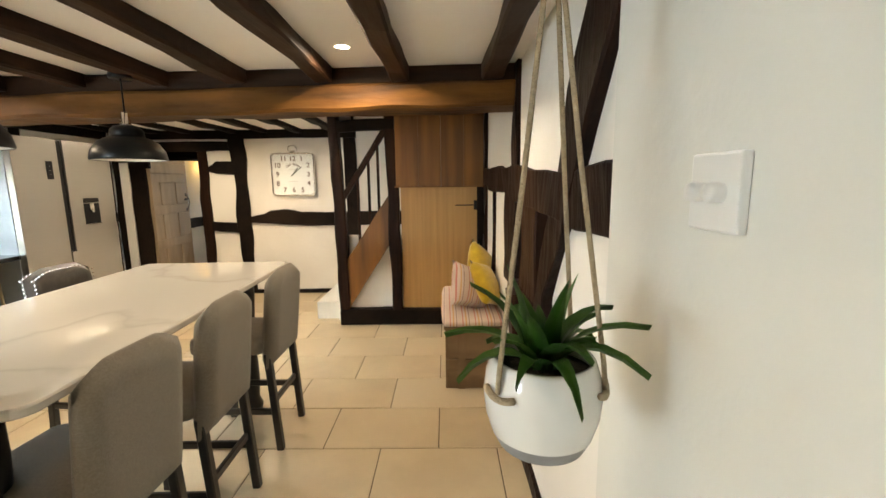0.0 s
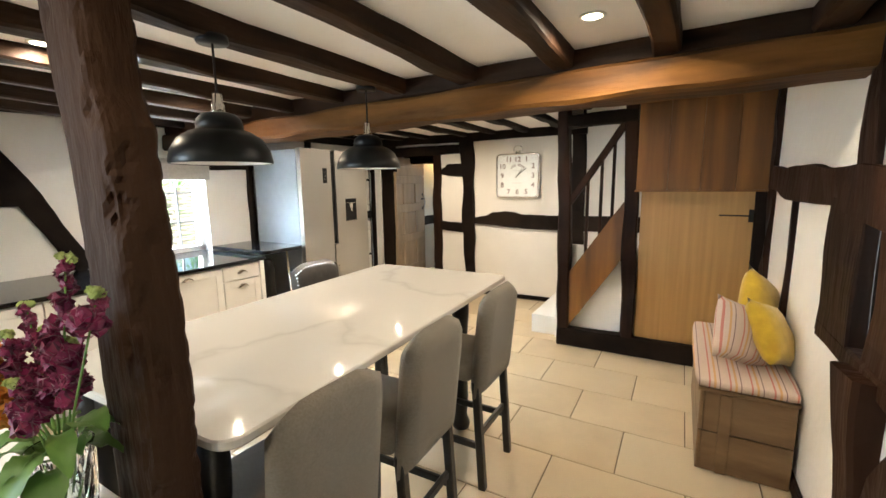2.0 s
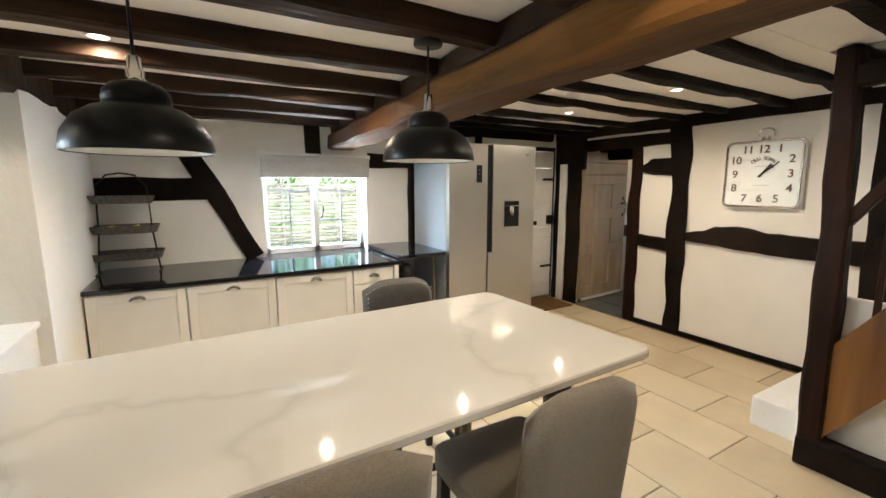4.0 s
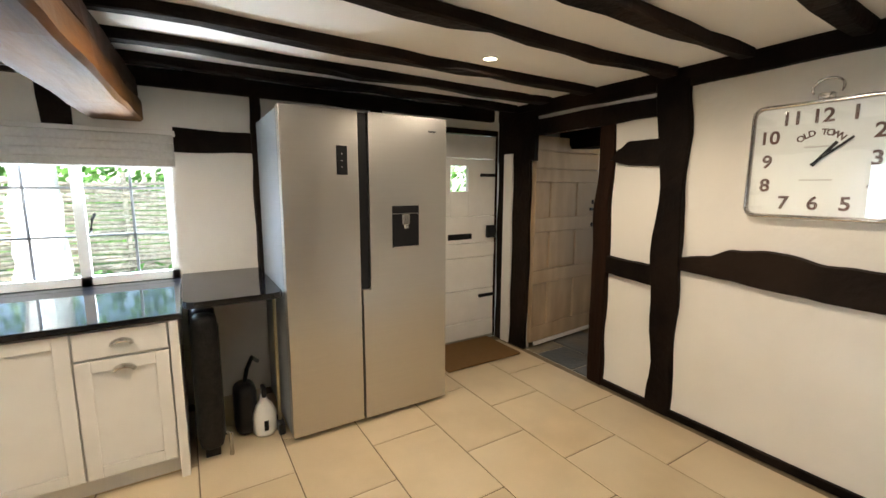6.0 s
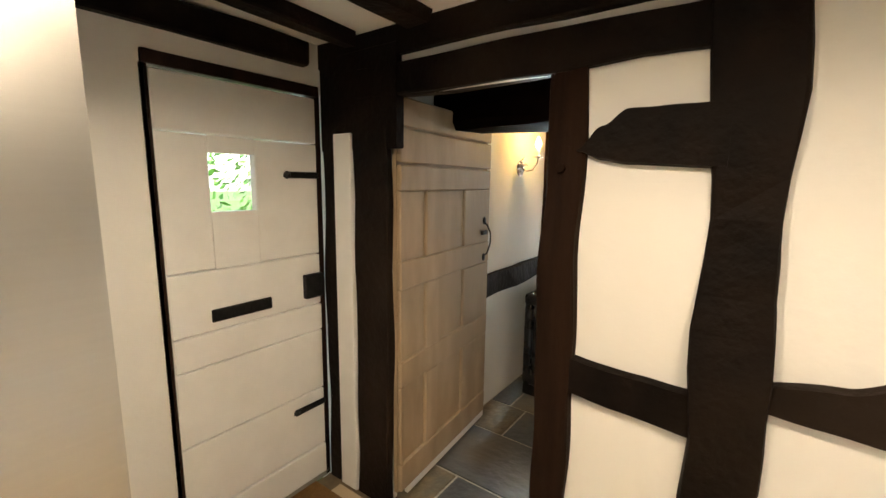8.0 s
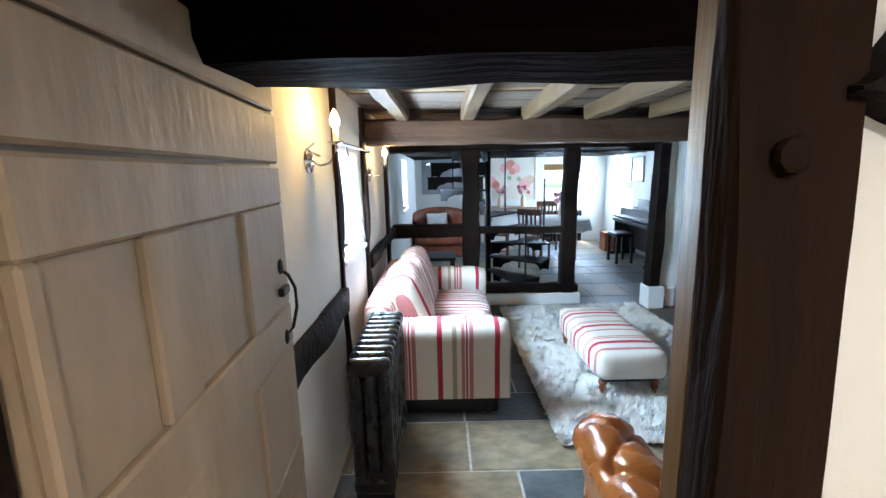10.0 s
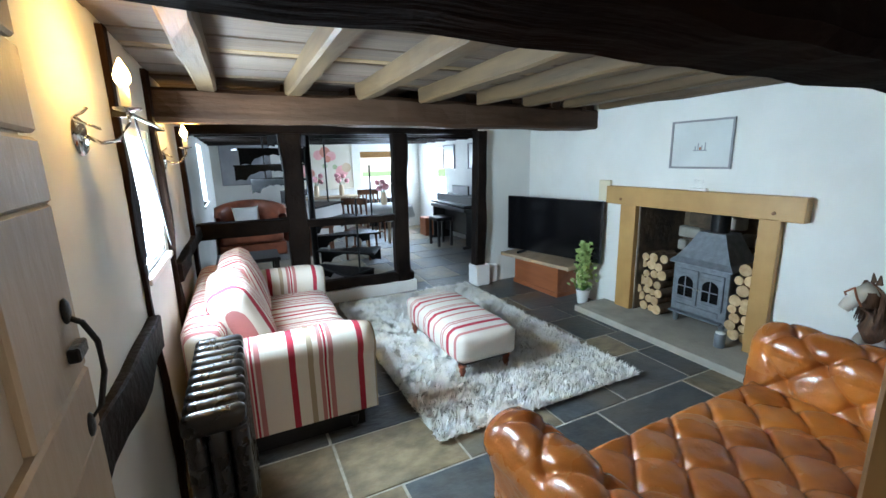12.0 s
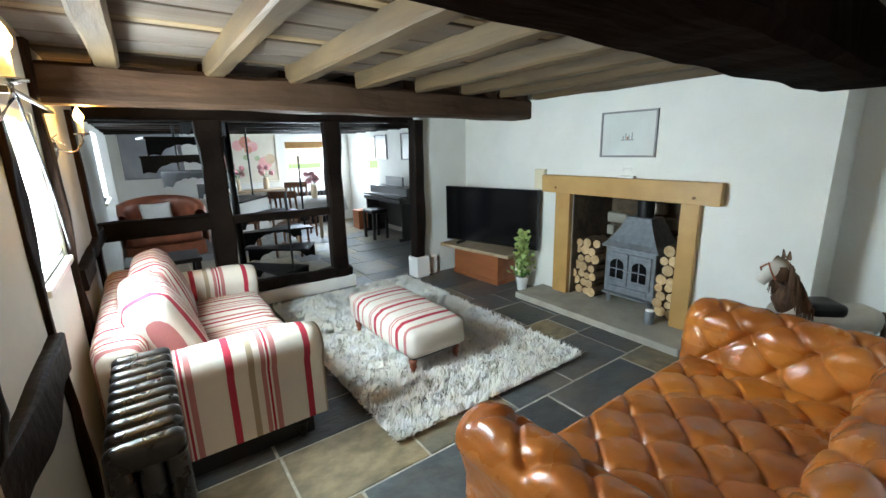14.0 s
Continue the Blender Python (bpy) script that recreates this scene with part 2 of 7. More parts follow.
TERRACOTTA_WOOD = material("red_pine", (0.34, 0.115, 0.042), (0.24, 0.075, 0.026), 12, 0.4, bump=0.12, stretch=(1, 0.1, 1))
SCREEN = material("black_screen", (0.006, 0.006, 0.007), (0.005, 0.005, 0.006), 4, 0.12)
IRON_GLOSS = material("gloss_black_iron", (0.016, 0.017, 0.018), (0.010, 0.010, 0.011), 12, 0.28, bump=0.15, bscale=60, rvar=0.08)
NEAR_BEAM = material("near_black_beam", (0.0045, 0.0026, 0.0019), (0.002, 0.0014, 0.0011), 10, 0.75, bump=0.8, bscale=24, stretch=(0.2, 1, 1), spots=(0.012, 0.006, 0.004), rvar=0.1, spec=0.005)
PALE_BOARD = material("pale_ceiling_board", (0.24, 0.155, 0.065), (0.15, 0.095, 0.04), 10, 0.75, bump=0.4, bscale=30, stretch=(0.14, 1, 1), spots=(0.12, 0.08, 0.05))
BOARDS = material("ceiling_board", (0.085, 0.050, 0.022), (0.030, 0.018, 0.009), 10, 0.75, bump=0.4, bscale=30, stretch=(0.14, 1, 1), each=0.0, spots=(0.13, 0.10, 0.08))
JOIST_L = material("sanded_joist", (0.100, 0.060, 0.022), (0.048, 0.028, 0.011), 12, 0.65, bump=0.35, bscale=28, stretch=(1, 0.12, 1))
BEAM_L = material("dark_living_beam", (0.082, 0.043, 0.024), (0.034, 0.018, 0.011), 12, 0.6, bump=0.7, bscale=22, stretch=(0.14, 1, 1), spots=(0.08, 0.05, 0.032), spec=0.1)
GLASS = glass("clear_glass")
PAPER = material("picture_paper", (0.66, 0.68, 0.66), (0.60, 0.62, 0.60), 4, 0.25)
CLOTH = material("grey_linen", (0.60, 0.59, 0.56), (0.54, 0.53, 0.50), 60, 0.9, bump=0.3, bscale=300)
CREAM = (0.78, 0.72, 0.63)
RED = (0.43, 0.022, 0.050)
ROSE = (0.50, 0.19, 0.18)
TAN = (0.42, 0.33, 0.22)
STOPS = [(0.0, CREAM), (0.10, RED), (0.19, CREAM), (0.36, TAN), (0.44, CREAM), (0.52, ROSE), (0.58, CREAM), (0.60, RED), (0.63, CREAM), (0.66, ROSE), (0.73, CREAM)]
SOFA_X = stripes("red_cream_stripe_across", "X", 0.36, STOPS)
SOFA_Y = stripes("red_cream_stripe_along", "Y", 0.25, [(0.0, CREAM), (0.08, RED), (0.19, CREAM), (0.32, ROSE), (0.39, CREAM), (0.43, ROSE), (0.47, CREAM), (0.56, RED), (0.61, CREAM), (0.70, ROSE), (0.82, CREAM)])
OTTO_Y = stripes("rose_cream_stripe", "Y", 0.30, [(0.0, (0.70, 0.64, 0.56)), (0.18, ROSE), (0.26, (0.70, 0.64, 0.56)), (0.46, RED), (0.58, (0.70, 0.64, 0.56)), (0.72, ROSE), (0.77, (0.70, 0.64, 0.56)), (0.81, ROSE), (0.86, (0.70, 0.64, 0.56))])
PINK_STRIPE = stripes("pink_candy_stripe", "X", 0.085, [(0.0, (0.72, 0.58, 0.50)), (0.30, (0.62, 0.24, 0.20)), (0.38, (0.72, 0.58, 0.50)), (0.55, (0.70, 0.42, 0.20)), (0.66, (0.72, 0.58, 0.50)), (0.82, (0.25, 0.17, 0.17)), (0.87, (0.72, 0.58, 0.50))])


def marble():
    m = material("white_marble", (0.80, 0.77, 0.71), (0.76, 0.73, 0.67), 3, 0.05)
    nt = m.node_tree
    n, k = nt.nodes, nt.links.new
    tc, nz, wv, rp = (n.new("ShaderNode" + s) for s in ("TexCoord", "TexNoise", "TexNoise", "ValToRGB"))
    nz.inputs["Scale"].default_value, nz.inputs["Detail"].default_value = 1.6, 4
    k(tc.outputs["Object"], nz.inputs[0])
    ad = n.new("ShaderNodeVectorMath")
    ad.operation = "MULTIPLY_ADD"
    ad.inputs[1].default_value = (0.9, 0.9, 0.9)
    k(nz.outputs["Color"], ad.inputs[0])
    k(tc.outputs["Object"], ad.inputs[2])
    wv.inputs["Scale"].default_value, wv.inputs["Detail"].default_value = 0.95, 1
    k(ad.outputs[0], wv.inputs[0])
    e = rp.color_ramp.elements
    e[0].position, e[0].color = 0.462, (0, 0, 0, 1)
    e[1].position, e[1].color = 0.498, (0.62, 0.62, 0.62, 1)
    for at, v in ((0.507, 0.30), (0.535, 0.0)):
        el = e.new(at)
        el.color = (v, v, v, 1)
    k(wv.outputs[0], rp.inputs[0])
    mx = n.new("ShaderNodeMixRGB")
    mx.inputs[1].default_value, mx.inputs[2].default_value = (0.64, 0.61, 0.555, 1), (0.50, 0.47, 0.42, 1)
    k(rp.outputs[0], mx.inputs[0])
    k(mx.outputs[0], n["Principled BSDF"].inputs["Base Color"])
    return m


MARBLE = marble()

# ---- building blocks ----


def part(name, bm, mat, parent=None, label="", smooth=False):
    me = bpy.data.meshes.new(name)
    bmesh.ops.recalc_face_normals(bm, faces=bm.faces)
    if smooth:
        for f in bm.faces:
            f.smooth = True
    bm.to_mesh(me)
    bm.free()
    for x in (mat if isinstance(mat, (list, tuple)) else [mat]):
        me.materials.append(x)
    ob = new(name, me)
    if parent:
        ob.parent = parent
    if label:
        ob["label"] = label
    return ob


def thing(name, label, category, m=None, group="", kind=""):
    ob = new(name)
    ob.empty_display_size = 0.1
    if m is not None:
        ob.matrix_basis = m
    return tagged(ob, label, category, group, kind)


def box(bm, x0, x1, y0, y1, z0, z1, bevel=0.0, seg=1, m=None):
    r = bmesh.ops.create_cube(bm, size=1)
    vs = r["verts"]
    for v in vs:
        v.co = Vector(((x0 + x1) / 2 + v.co.x * (x1 - x0), (y0 + y1) / 2 + v.co.y * (y1 - y0), (z0 + z1) / 2 + v.co.z * (z1 - z0)))
        if m is not None:
            v.co = m @ v.co
    if bevel:
        es = list({e for v in vs for e in v.link_edges})
        bmesh.ops.bevel(bm, geom=es, offset=bevel, segments=seg, affect="EDGES", profile=0.6)
    return bm


def B(x0, x1, y0, y1, z0, z1, bevel=0.0, seg=1, m=None):
    return box(bmesh.new(), x0, x1, y0, y1, z0, z1, bevel, seg, m)


def lathe(bm, profile, n=24, m=None, cap=False):
    """A turned shape round z from (radius, height) pairs."""
    rings = []
    for r, z in profile:
        rings.append([bm.verts.new((m @ Vector((r * math.cos(2 * math.pi * i / n), r * math.sin(2 * math.pi * i / n), z))) if m is not None
                                   else (r * math.cos(2 * math.pi * i / n), r * math.sin(2 * math.pi * i / n), z)) for i in range(n)])
    for a, b in zip(rings, rings[1:]):
        for i in range(n):
            bm.faces.new((a[i], a[(i + 1) % n], b[(i + 1) % n], b[i]))
    if cap:
        bm.faces.new(rings[0])
        bm.faces.new(rings[-1])
    return bm


def tube(bm, pts, r, n=8, r1=None):
    """A round bar through points, tapering from r to r1."""
    pts = [Vector(p) for p in pts]
    rings = []
    up = Vector((0.13, 0.21, 1)).normalized()
    for i, p in enumerate(pts):
        d = (pts[min(i + 1, len(pts) - 1)] - pts[max(i - 1, 0)]).normalized()
        a = d.cross(up if abs(d.dot(up)) < 0.95 else Vector((1, 0, 0))).normalized()
        b = d.cross(a)
        rr = r if r1 is None else r + (r1 - r) * i / (len(pts) - 1)
        rings.append([bm.verts.new(p + (a * math.cos(2 * math.pi * j / n) + b * math.sin(2 * math.pi * j / n)) * rr) for j in range(n)])
    for a, b in zip(rings, rings[1:]):
        for j in range(n):
            bm.faces.new((a[j], a[(j + 1) % n], b[(j + 1) % n], b[j]))
    bm.faces.new(rings[0])
    bm.faces.new(rings[-1])
    return bm


def hewn(p0, p1, w, h, wob=0.008, seed=0.0, side=None, step=0.12, taper=1.0, rnd=0.12, bm=None):
    """A rough-hewn timber from p0 to p1. w: its width along side, h: its depth across side."""
    bm = bm or bmesh.new()
    p0, p1 = Vector(p0), Vector(p1)
    d = (p1 - p0)
    ln = d.length
    d.normalize()
    side = Vector(side) if side else (Vector((0, 0, 1)).cross(d) if abs(d.z) < 0.9 else Vector((1, 0, 0)))
    side = (side - d * side.dot(d)).normalized()
    other = d.cross(side)
    k = min(w, h) * rnd
    sec = []
    for sx, sy in ((1, 1), (-1, 1), (-1, -1), (1, -1)):
        a = (sx * w / 2, sy * (h / 2 - k))
        b = (sx * (w / 2 - k), sy * h / 2)
        mid = (0, sy * h / 2)
        sec += [a, b] if sx * sy > 0 else [b, a]
    n = max(2, int(ln / step))
    rings = []
    for i in range(n + 1):
        f = i / n
        c = p0 + d * ln * f
        s = 1 + (taper - 1) * f
        ring = []
        for j, (a, b) in enumerate(sec):
            q = c + side * a * s + other * b * s
            key = Vector((a * 9 + seed * 3.1, b * 9 + seed, f * ln * 3.2 + seed * 7))
            da, db = noise.noise(key) * wob * 2, noise.noise(key + Vector((11, 5, 3))) * wob * 2
            dl = noise.noise(Vector((seed, f * ln * 1.3, sum(1 for _ in (1,)) + (1 if a > 0 else -1) * 4))) * wob * 2.2
            q += side * (da + dl) + other * db
            ring.append(bm.verts.new(q))
        rings.append(ring)
    for a, b in zip(rings, rings[1:]):
        for j in range(8):
            bm.faces.new((a[j], a[(j + 1) % 8], b[(j + 1) % 8], b[j]))
    bm.faces.new(rings[0])
    bm.faces.new(rings[-1])
    return bm


def cushion(bm, sx, sy, sz, m, n=10, power=0.42):
    """A stuffed square cushion, thick in the middle and pinched at the seams."""
    top, bot = {}, {}
    for i in range(n + 1):
        for j in range(n + 1):
            u, v = i / n * 2 - 1, j / n * 2 - 1
            edge = max(0.0, (1 - u * u) * (1 - v * v)) ** power
            pin = 1 - 0.07 * (1 - u * u) * abs(v) ** 3 - 0.0
            pin2 = 1 - 0.07 * (1 - v * v) * abs(u) ** 3
            w = 1 + 0.12 * noise.noise(Vector((u * 2, v * 2, sz * 31)))
            x, y = u * sx / 2 * pin2, v * sy / 2 * pin
            top[i, j] = bm.verts.new(m @ Vector((x, y, sz / 2 * edge * w)))
            bot[i, j] = top[i, j] if i in (0, n) or j in (0, n) else bm.verts.new(m @ Vector((x, y, -sz / 2 * edge * w)))
    for i in range(n):
        for j in range(n):
            bm.faces.new((top[i, j], top[i + 1, j], top[i + 1, j + 1], top[i, j + 1]))
            if len({bot[i, j], bot[i + 1, j], bot[i + 1, j + 1], bot[i, j + 1]}) == 4:
                try:
                    bm.faces.new((bot[i, j], bot[i, j + 1], bot[i + 1, j + 1], bot[i + 1, j]))
                except ValueError:
                    pass
    return bm


def soft_box(bm, x0, x1, y0, y1, z0, z1, r, seg=4, puff=0.0, m=None):
    """A padded block with round edges; puff swells its faces."""
    c = Vector(((x0 + x1) / 2, (y0 + y1) / 2, (z0 + z1) / 2))
    h = Vector(((x1 - x0) / 2, (y1 - y0) / 2, (z1 - z0) / 2))
    sub = bmesh.new()
    bmesh.ops.create_cube(sub, size=2)
    bmesh.ops.subdivide_edges(sub, edges=sub.edges, cuts=9, use_grid_fill=True)
    vmap = {}
    for v in sub.verts:
        p = Vector((v.co.x * h.x, v.co.y * h.y, v.co.z * h.z))
        q = Vector([max(-h[i] + r, min(h[i] - r, p[i])) for i in range(3)])
        d = p - q
        if d.length > 1e-6:
            p = q + d.normalized() * r
        u = v.co
        for i in range(3):
            a, b = (i + 1) % 3, (i + 2) % 3
            p[i] += math.copysign(puff, u[i]) * abs(u[i]) ** 6 * (1 - u[a] ** 2) * (1 - u[b] ** 2)
        p += c
        vmap[v] = bm.verts.new(m @ p if m is not None else p)
    for f in sub.faces:
        bm.faces.new([vmap[v] for v in f.verts])
    sub.free()
    return bm


def structure(name, bm, mat, label, category="structure"):
    return tagged(part(name, bm, mat), label, category, kind="structure")

# ---- the setting: floors, walls, ceilings ----
ground = structure("ground", B(-60, 60, -60, 60, -0.5, -0.12), material("lawn", (0.10, 0.17, 0.04), (0.06, 0.11, 0.025), 3, 0.95, bump=0.6), "grassy garden ground around the house", "ground")


def wall(name, boxes, mat, label):
    bm = bmesh.new()
    for b in boxes:
        box(bm, *b)
    return structure(name, bm, mat, label, "wall")


wall("wall_kitchen_left", [(-3.1, -2.85, -1.6, 2.18, -0.1, 2.3), (-3.1, -2.85, 2.18, 3.12, -0.1, 0.79), (-3.1, -2.85, 2.18, 3.12, 1.70, 2.3),
                           (-3.1, -2.85, 3.12, 4.94, -0.1, 2.3), (-3.1, -2.85, 4.94, 5.66, 1.88, 2.3)], PLASTER, "white plastered outer wall with a small window")
wall("wall_kitchen_back", [(-3.1, -2.7, -1.8, -1.6, -0.1, 2.3), (-2.7, -1.5, -1.8, -1.6, -0.1, 0.85), (-2.7, -1.5, -1.8, -1.6, 1.85, 2.3), (-1.5, 1.95, -1.8, -1.6, -0.1, 2.3)], PLASTER, "white plastered back wall with a window")
wall("wall_kitchen_near_right", [(1.67, 1.95, -1.6, 1.02, -0.1, 2.3)], PLASTER_L, "smooth white plastered wall with a switch")
wall("wall_kitchen_right", [(1.76, 1.95, 1.02, 1.76, -0.1, 2.3), (1.76, 1.95, 1.76, 2.84, -0.1, 0.82), (1.76, 1.95, 1.76, 2.84, 1.34, 2.3), (1.76, 1.95, 2.84, 5.66, -0.1, 3.6)], PLASTER, "white plaster infill between dark oak timbers")
wall("wall_clock", [(-3.1, -2.46, 5.66, 5.71, -0.1, 2.3), (-2.46, -1.735, 5.66, 5.71, 1.84, 2.3), (-1.735, 1.76, 5.66, 5.71, -0.1, 3.6)], PLASTER, "white plastered timber-framed partition wall")
wall("wall_stub", [(-2.85, -1.5, 0.85, 1.03, -0.1, 2.2)], PLASTER, "short white partition at the end of the kitchen")
wall("wall_stairwell", [(0.2, 1.76, 4.30, 4.40, 2.1, 3.6), (0.1, 0.2, 4.30, 5.66, 2.1, 3.6), (0.1, 1.76, 4.3, 5.76, 3.6, 3.7)], PLASTER, "white plastered stairwell walls above the ceiling")
wall("wall_side_room", [(1.95, 3.4, 0.9, 1.0, -0.1, 2.3), (1.95, 3.4, 3.2, 3.3, -0.1, 2.3), (3.3, 3.4, 1.0, 2.2, -0.1, 2.3), (3.3, 3.4, 2.2, 3.2, -0.1, 0.9), (1.95, 3.4, 0.9, 3.3, 2.1, 2.2)], PLASTER_L, "pale walls of a side room seen through the gap")

structure("ceiling_kitchen", box(B(-3.0, 1.95, -1.7, 2.74, 2.03, 2.2), -3.0, 0.2, 2.74, 5.7, 2.09, 2.2), CEIL, "white plastered ceiling between dark joists", "ceiling")
structure("ceiling_kitchen_rear", B(0.2, 1.95, 2.74, 4.40, 2.092, 2.2), CEIL, "white plastered ceiling by the stairs", "ceiling")

# living room and dining room shell
wall("wall_living_left", [(-2.8, -2.56, 5.71, 7.63, -0.1, 2.3), (-2.8, -2.56, 7.63, 8.25, -0.1, 1.06), (-2.8, -2.56, 7.63, 8.25, 1.68, 2.3), (-2.8, -2.56, 8.25, 11.5, -0.1, 2.3),
                          (-2.8, -2.56, 11.5, 12.3, -0.1, 1.0), (-2.8, -2.56, 11.5, 12.3, 1.75, 2.3), (-2.8, -2.56, 12.3, 14.8, -0.1, 2.3)], PLASTER_L, "white outer wall with deep-set cottage windows")
wall("wall_living_right", [(1.10, 1.9, 6.42, 7.24, -0.1, 2.3), (1.5, 1.9, 5.71, 6.42, -0.1, 2.3), (1.10, 1.9, 7.24, 8.25, 1.06, 2.3), (1.10, 1.9, 8.25, 10.06, -0.1, 2.3), (1.75, 1.9, 7.24, 8.25, -0.1, 1.06)], PLASTER_L, "white chimney wall with a fireplace opening")
wall("wall_living_corner", [(0.44, 1.10, 9.88, 10.06, -0.1, 2.3)], PLASTER_L, "short white return wall beside the passage")
wall("wall_dining_right", [(1.6, 1.9, 10.06, 13.25, -0.1, 2.3), (1.6, 1.9, 13.25, 14.25, -0.1, 0.8), (1.6, 1.9, 13.25, 14.25, 1.7, 2.3), (1.6, 1.9, 14.25, 14.8, -0.1, 2.3)], PLASTER_L, "white dining room wall with a window")
wall("wall_dining_back", [(-2.8, 0.25, 14.6, 14.85, -0.1, 2.3), (0.25, 1.05, 14.6, 14.85, -0.1, 0.92), (0.25, 1.05, 14.6, 14.85, 1.68, 2.3), (1.05, 1.9, 14.6, 14.85, -0.1, 2.3)], PLASTER_L, "white dining room end wall with a window")
structure("ceiling_dining", B(-2.8, 1.9, 10.0, 14.8, 1.93, 2.1), TIMBER_X, "dark boarded dining room ceiling", "ceiling")
bm = bmesh.new()
for i in range(20):
    y = 5.70 + i * 0.218
    n0 = len(bm.faces)
    if i % 3 == 1:
        box(bm, -2.6, 1.6, y, y + 0.075, 2.024, 2.06, 0.004)
        bm.faces.ensure_lookup_table()
        for f in bm.faces[n0:]:
            f.material_index = 1
        box(bm, -2.6, 1.6, y + 0.090, y + 0.209, 2.018, 2.06, 0.004)
    else:
        box(bm, -2.6, 1.6, y, y + 0.206, 2.02 + 0.006 * (i * 0.618 % 1), 2.06, 0.004)
box(bm, -2.8, 1.9, 5.7, 10.06, 2.065, 2.2)
structure("ceiling_living", bm, [BOARDS, PALE_BOARD], "old bare boards laid over the joists", "ceiling")

# ---- timber frame ----


def timber(name, p0, p1, w, h, mat, label, wob=0.010, side=None, step=0.12, taper=1.0):
    return tagged(part(name, hewn(p0, p1, w, h, wob, seed=random.random() * 50, side=side, step=step, taper=taper), mat, smooth=False), label, "timber beam", kind="structure")


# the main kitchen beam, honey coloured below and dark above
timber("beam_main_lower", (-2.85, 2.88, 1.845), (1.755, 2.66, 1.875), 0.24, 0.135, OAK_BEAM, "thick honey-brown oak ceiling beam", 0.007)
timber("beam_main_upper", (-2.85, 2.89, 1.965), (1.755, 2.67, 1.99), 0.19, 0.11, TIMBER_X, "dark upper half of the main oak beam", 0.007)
for x in (-2.55, -2.08, -1.62, -1.15, -0.69, -0.21, 0.235, 0.71, 1.12, 1.62):
    timber("joist_kitchen", (x, -1.6, 2.0), (x, 2.70 - 0.048 * x, 1.995), 0.095, 0.085, TIMBER_Y, "dark oak ceiling joist", 0.008, step=0.2)
for x in (-2.6, -2.24, -1.84, -1.28, -0.87, -0.45, 0.0, 0.5, 1.0, 1.45):
    timber("joist_kitchen_rear", (x + 0.03, 2.84, 2.07), (x, 5.6 if x < 0.1 else 4.3, 2.07), 0.085, 0.06, TIMBER, "slim blackened joist bedded in plaster", 0.012, step=0.2)
timber("beam_cross_near", (-2.85, 0.955, 1.95), (1.66, 0.955, 1.95), 0.17, 0.17, TIMBER_X, "dark oak cross beam over the post")
timber("beam_wall_plate_left", (-2.835, -1.5, 2.03), (-2.835, 5.55, 2.03), 0.06, 0.10, TIMBER, "blackened wall plate under the ceiling", 0.006, step=0.25)

# clock wall, face at y 5.66
F = 5.65


def flat(name, x0, z0, x1, z1, w, label, wob=0.010, d=0.045, taper=1.0):
    return timber(name, (x0, F, z0), (x1, F, z1), d, w, TIMBER, label, wob, side=(0, 1, 0), step=0.10, taper=taper)


flat("beam_clock_top", -2.85, 2.042, 0.25, 2.042, 0.115, "blackened head beam of the partition", 0.006)
flat("rail_clock_head", -2.60, 1.895, -1.2, 1.90, 0.125, "blackened rail above the doorway", 0.008)
flat("post_clock_corner", -2.535, 0.0, -2.535, 2.02, 0.195, "wide blackened corner post", 0.006)
flat("post_clock_edge", -2.80, 0.0, -2.80, 2.02, 0.08, "narrow blackened corner stud", 0.005)
flat("rail_clock_corner", -2.84, 1.83, -2.38, 1.83, 0.40, "broad blackened corner plate", 0.005)
timber("post_clock_jamb", (-1.693, F, 0.0), (-1.699, F, 1.84), 0.045, 0.120, BROWN_POST, "dark brown grained oak door post with pegs", 0.010, side=(0, 1, 0), step=0.05)
flat("post_clock_mid", -1.212, 0.0, -1.241, 2.02, 0.155, "blackened oak stud with wavy edges", 0.016, taper=1.12)


def shaped(name, rows, label, y=5.65, d=0.045):
    """A wall timber with a hand-shaped outline from (x, bottom, top) rows."""
    bm = bmesh.new()
    n = 14
    cols = []
    for (xa, ba, ta), (xb, bb, tb) in zip(rows, rows[1:]):
        for k in range(n):
            f = k / n
            s = f * f * (3 - 2 * f)
            cols.append((xa + (xb - xa) * f, ba + (bb - ba) * s, ta + (tb - ta) * s))
    cols.append(rows[-1])
    ring = []
    for x, lo, hi in cols:
        w = 0.006
        lo += w * noise.noise(Vector((x * 9, 1.7, 0)))
        hi += w * noise.noise(Vector((x * 9, 7.1, 0)))
        ring.append([bm.verts.new(p) for p in ((x, y + d / 2, lo), (x, y - d / 2, lo + 0.008), (x, y - d / 2, hi - 0.008), (x, y + d / 2, hi))])
    for p, q in zip(ring, ring[1:]):
        for k in range(4):
            bm.faces.new((p[k], p[(k + 1) % 4], q[(k + 1) % 4], q[k]))
    bm.faces.new(ring[0])
    bm.faces.new(ring[-1])
    return tagged(part(name, bm, TIMBER), label, "timber beam", kind="structure")


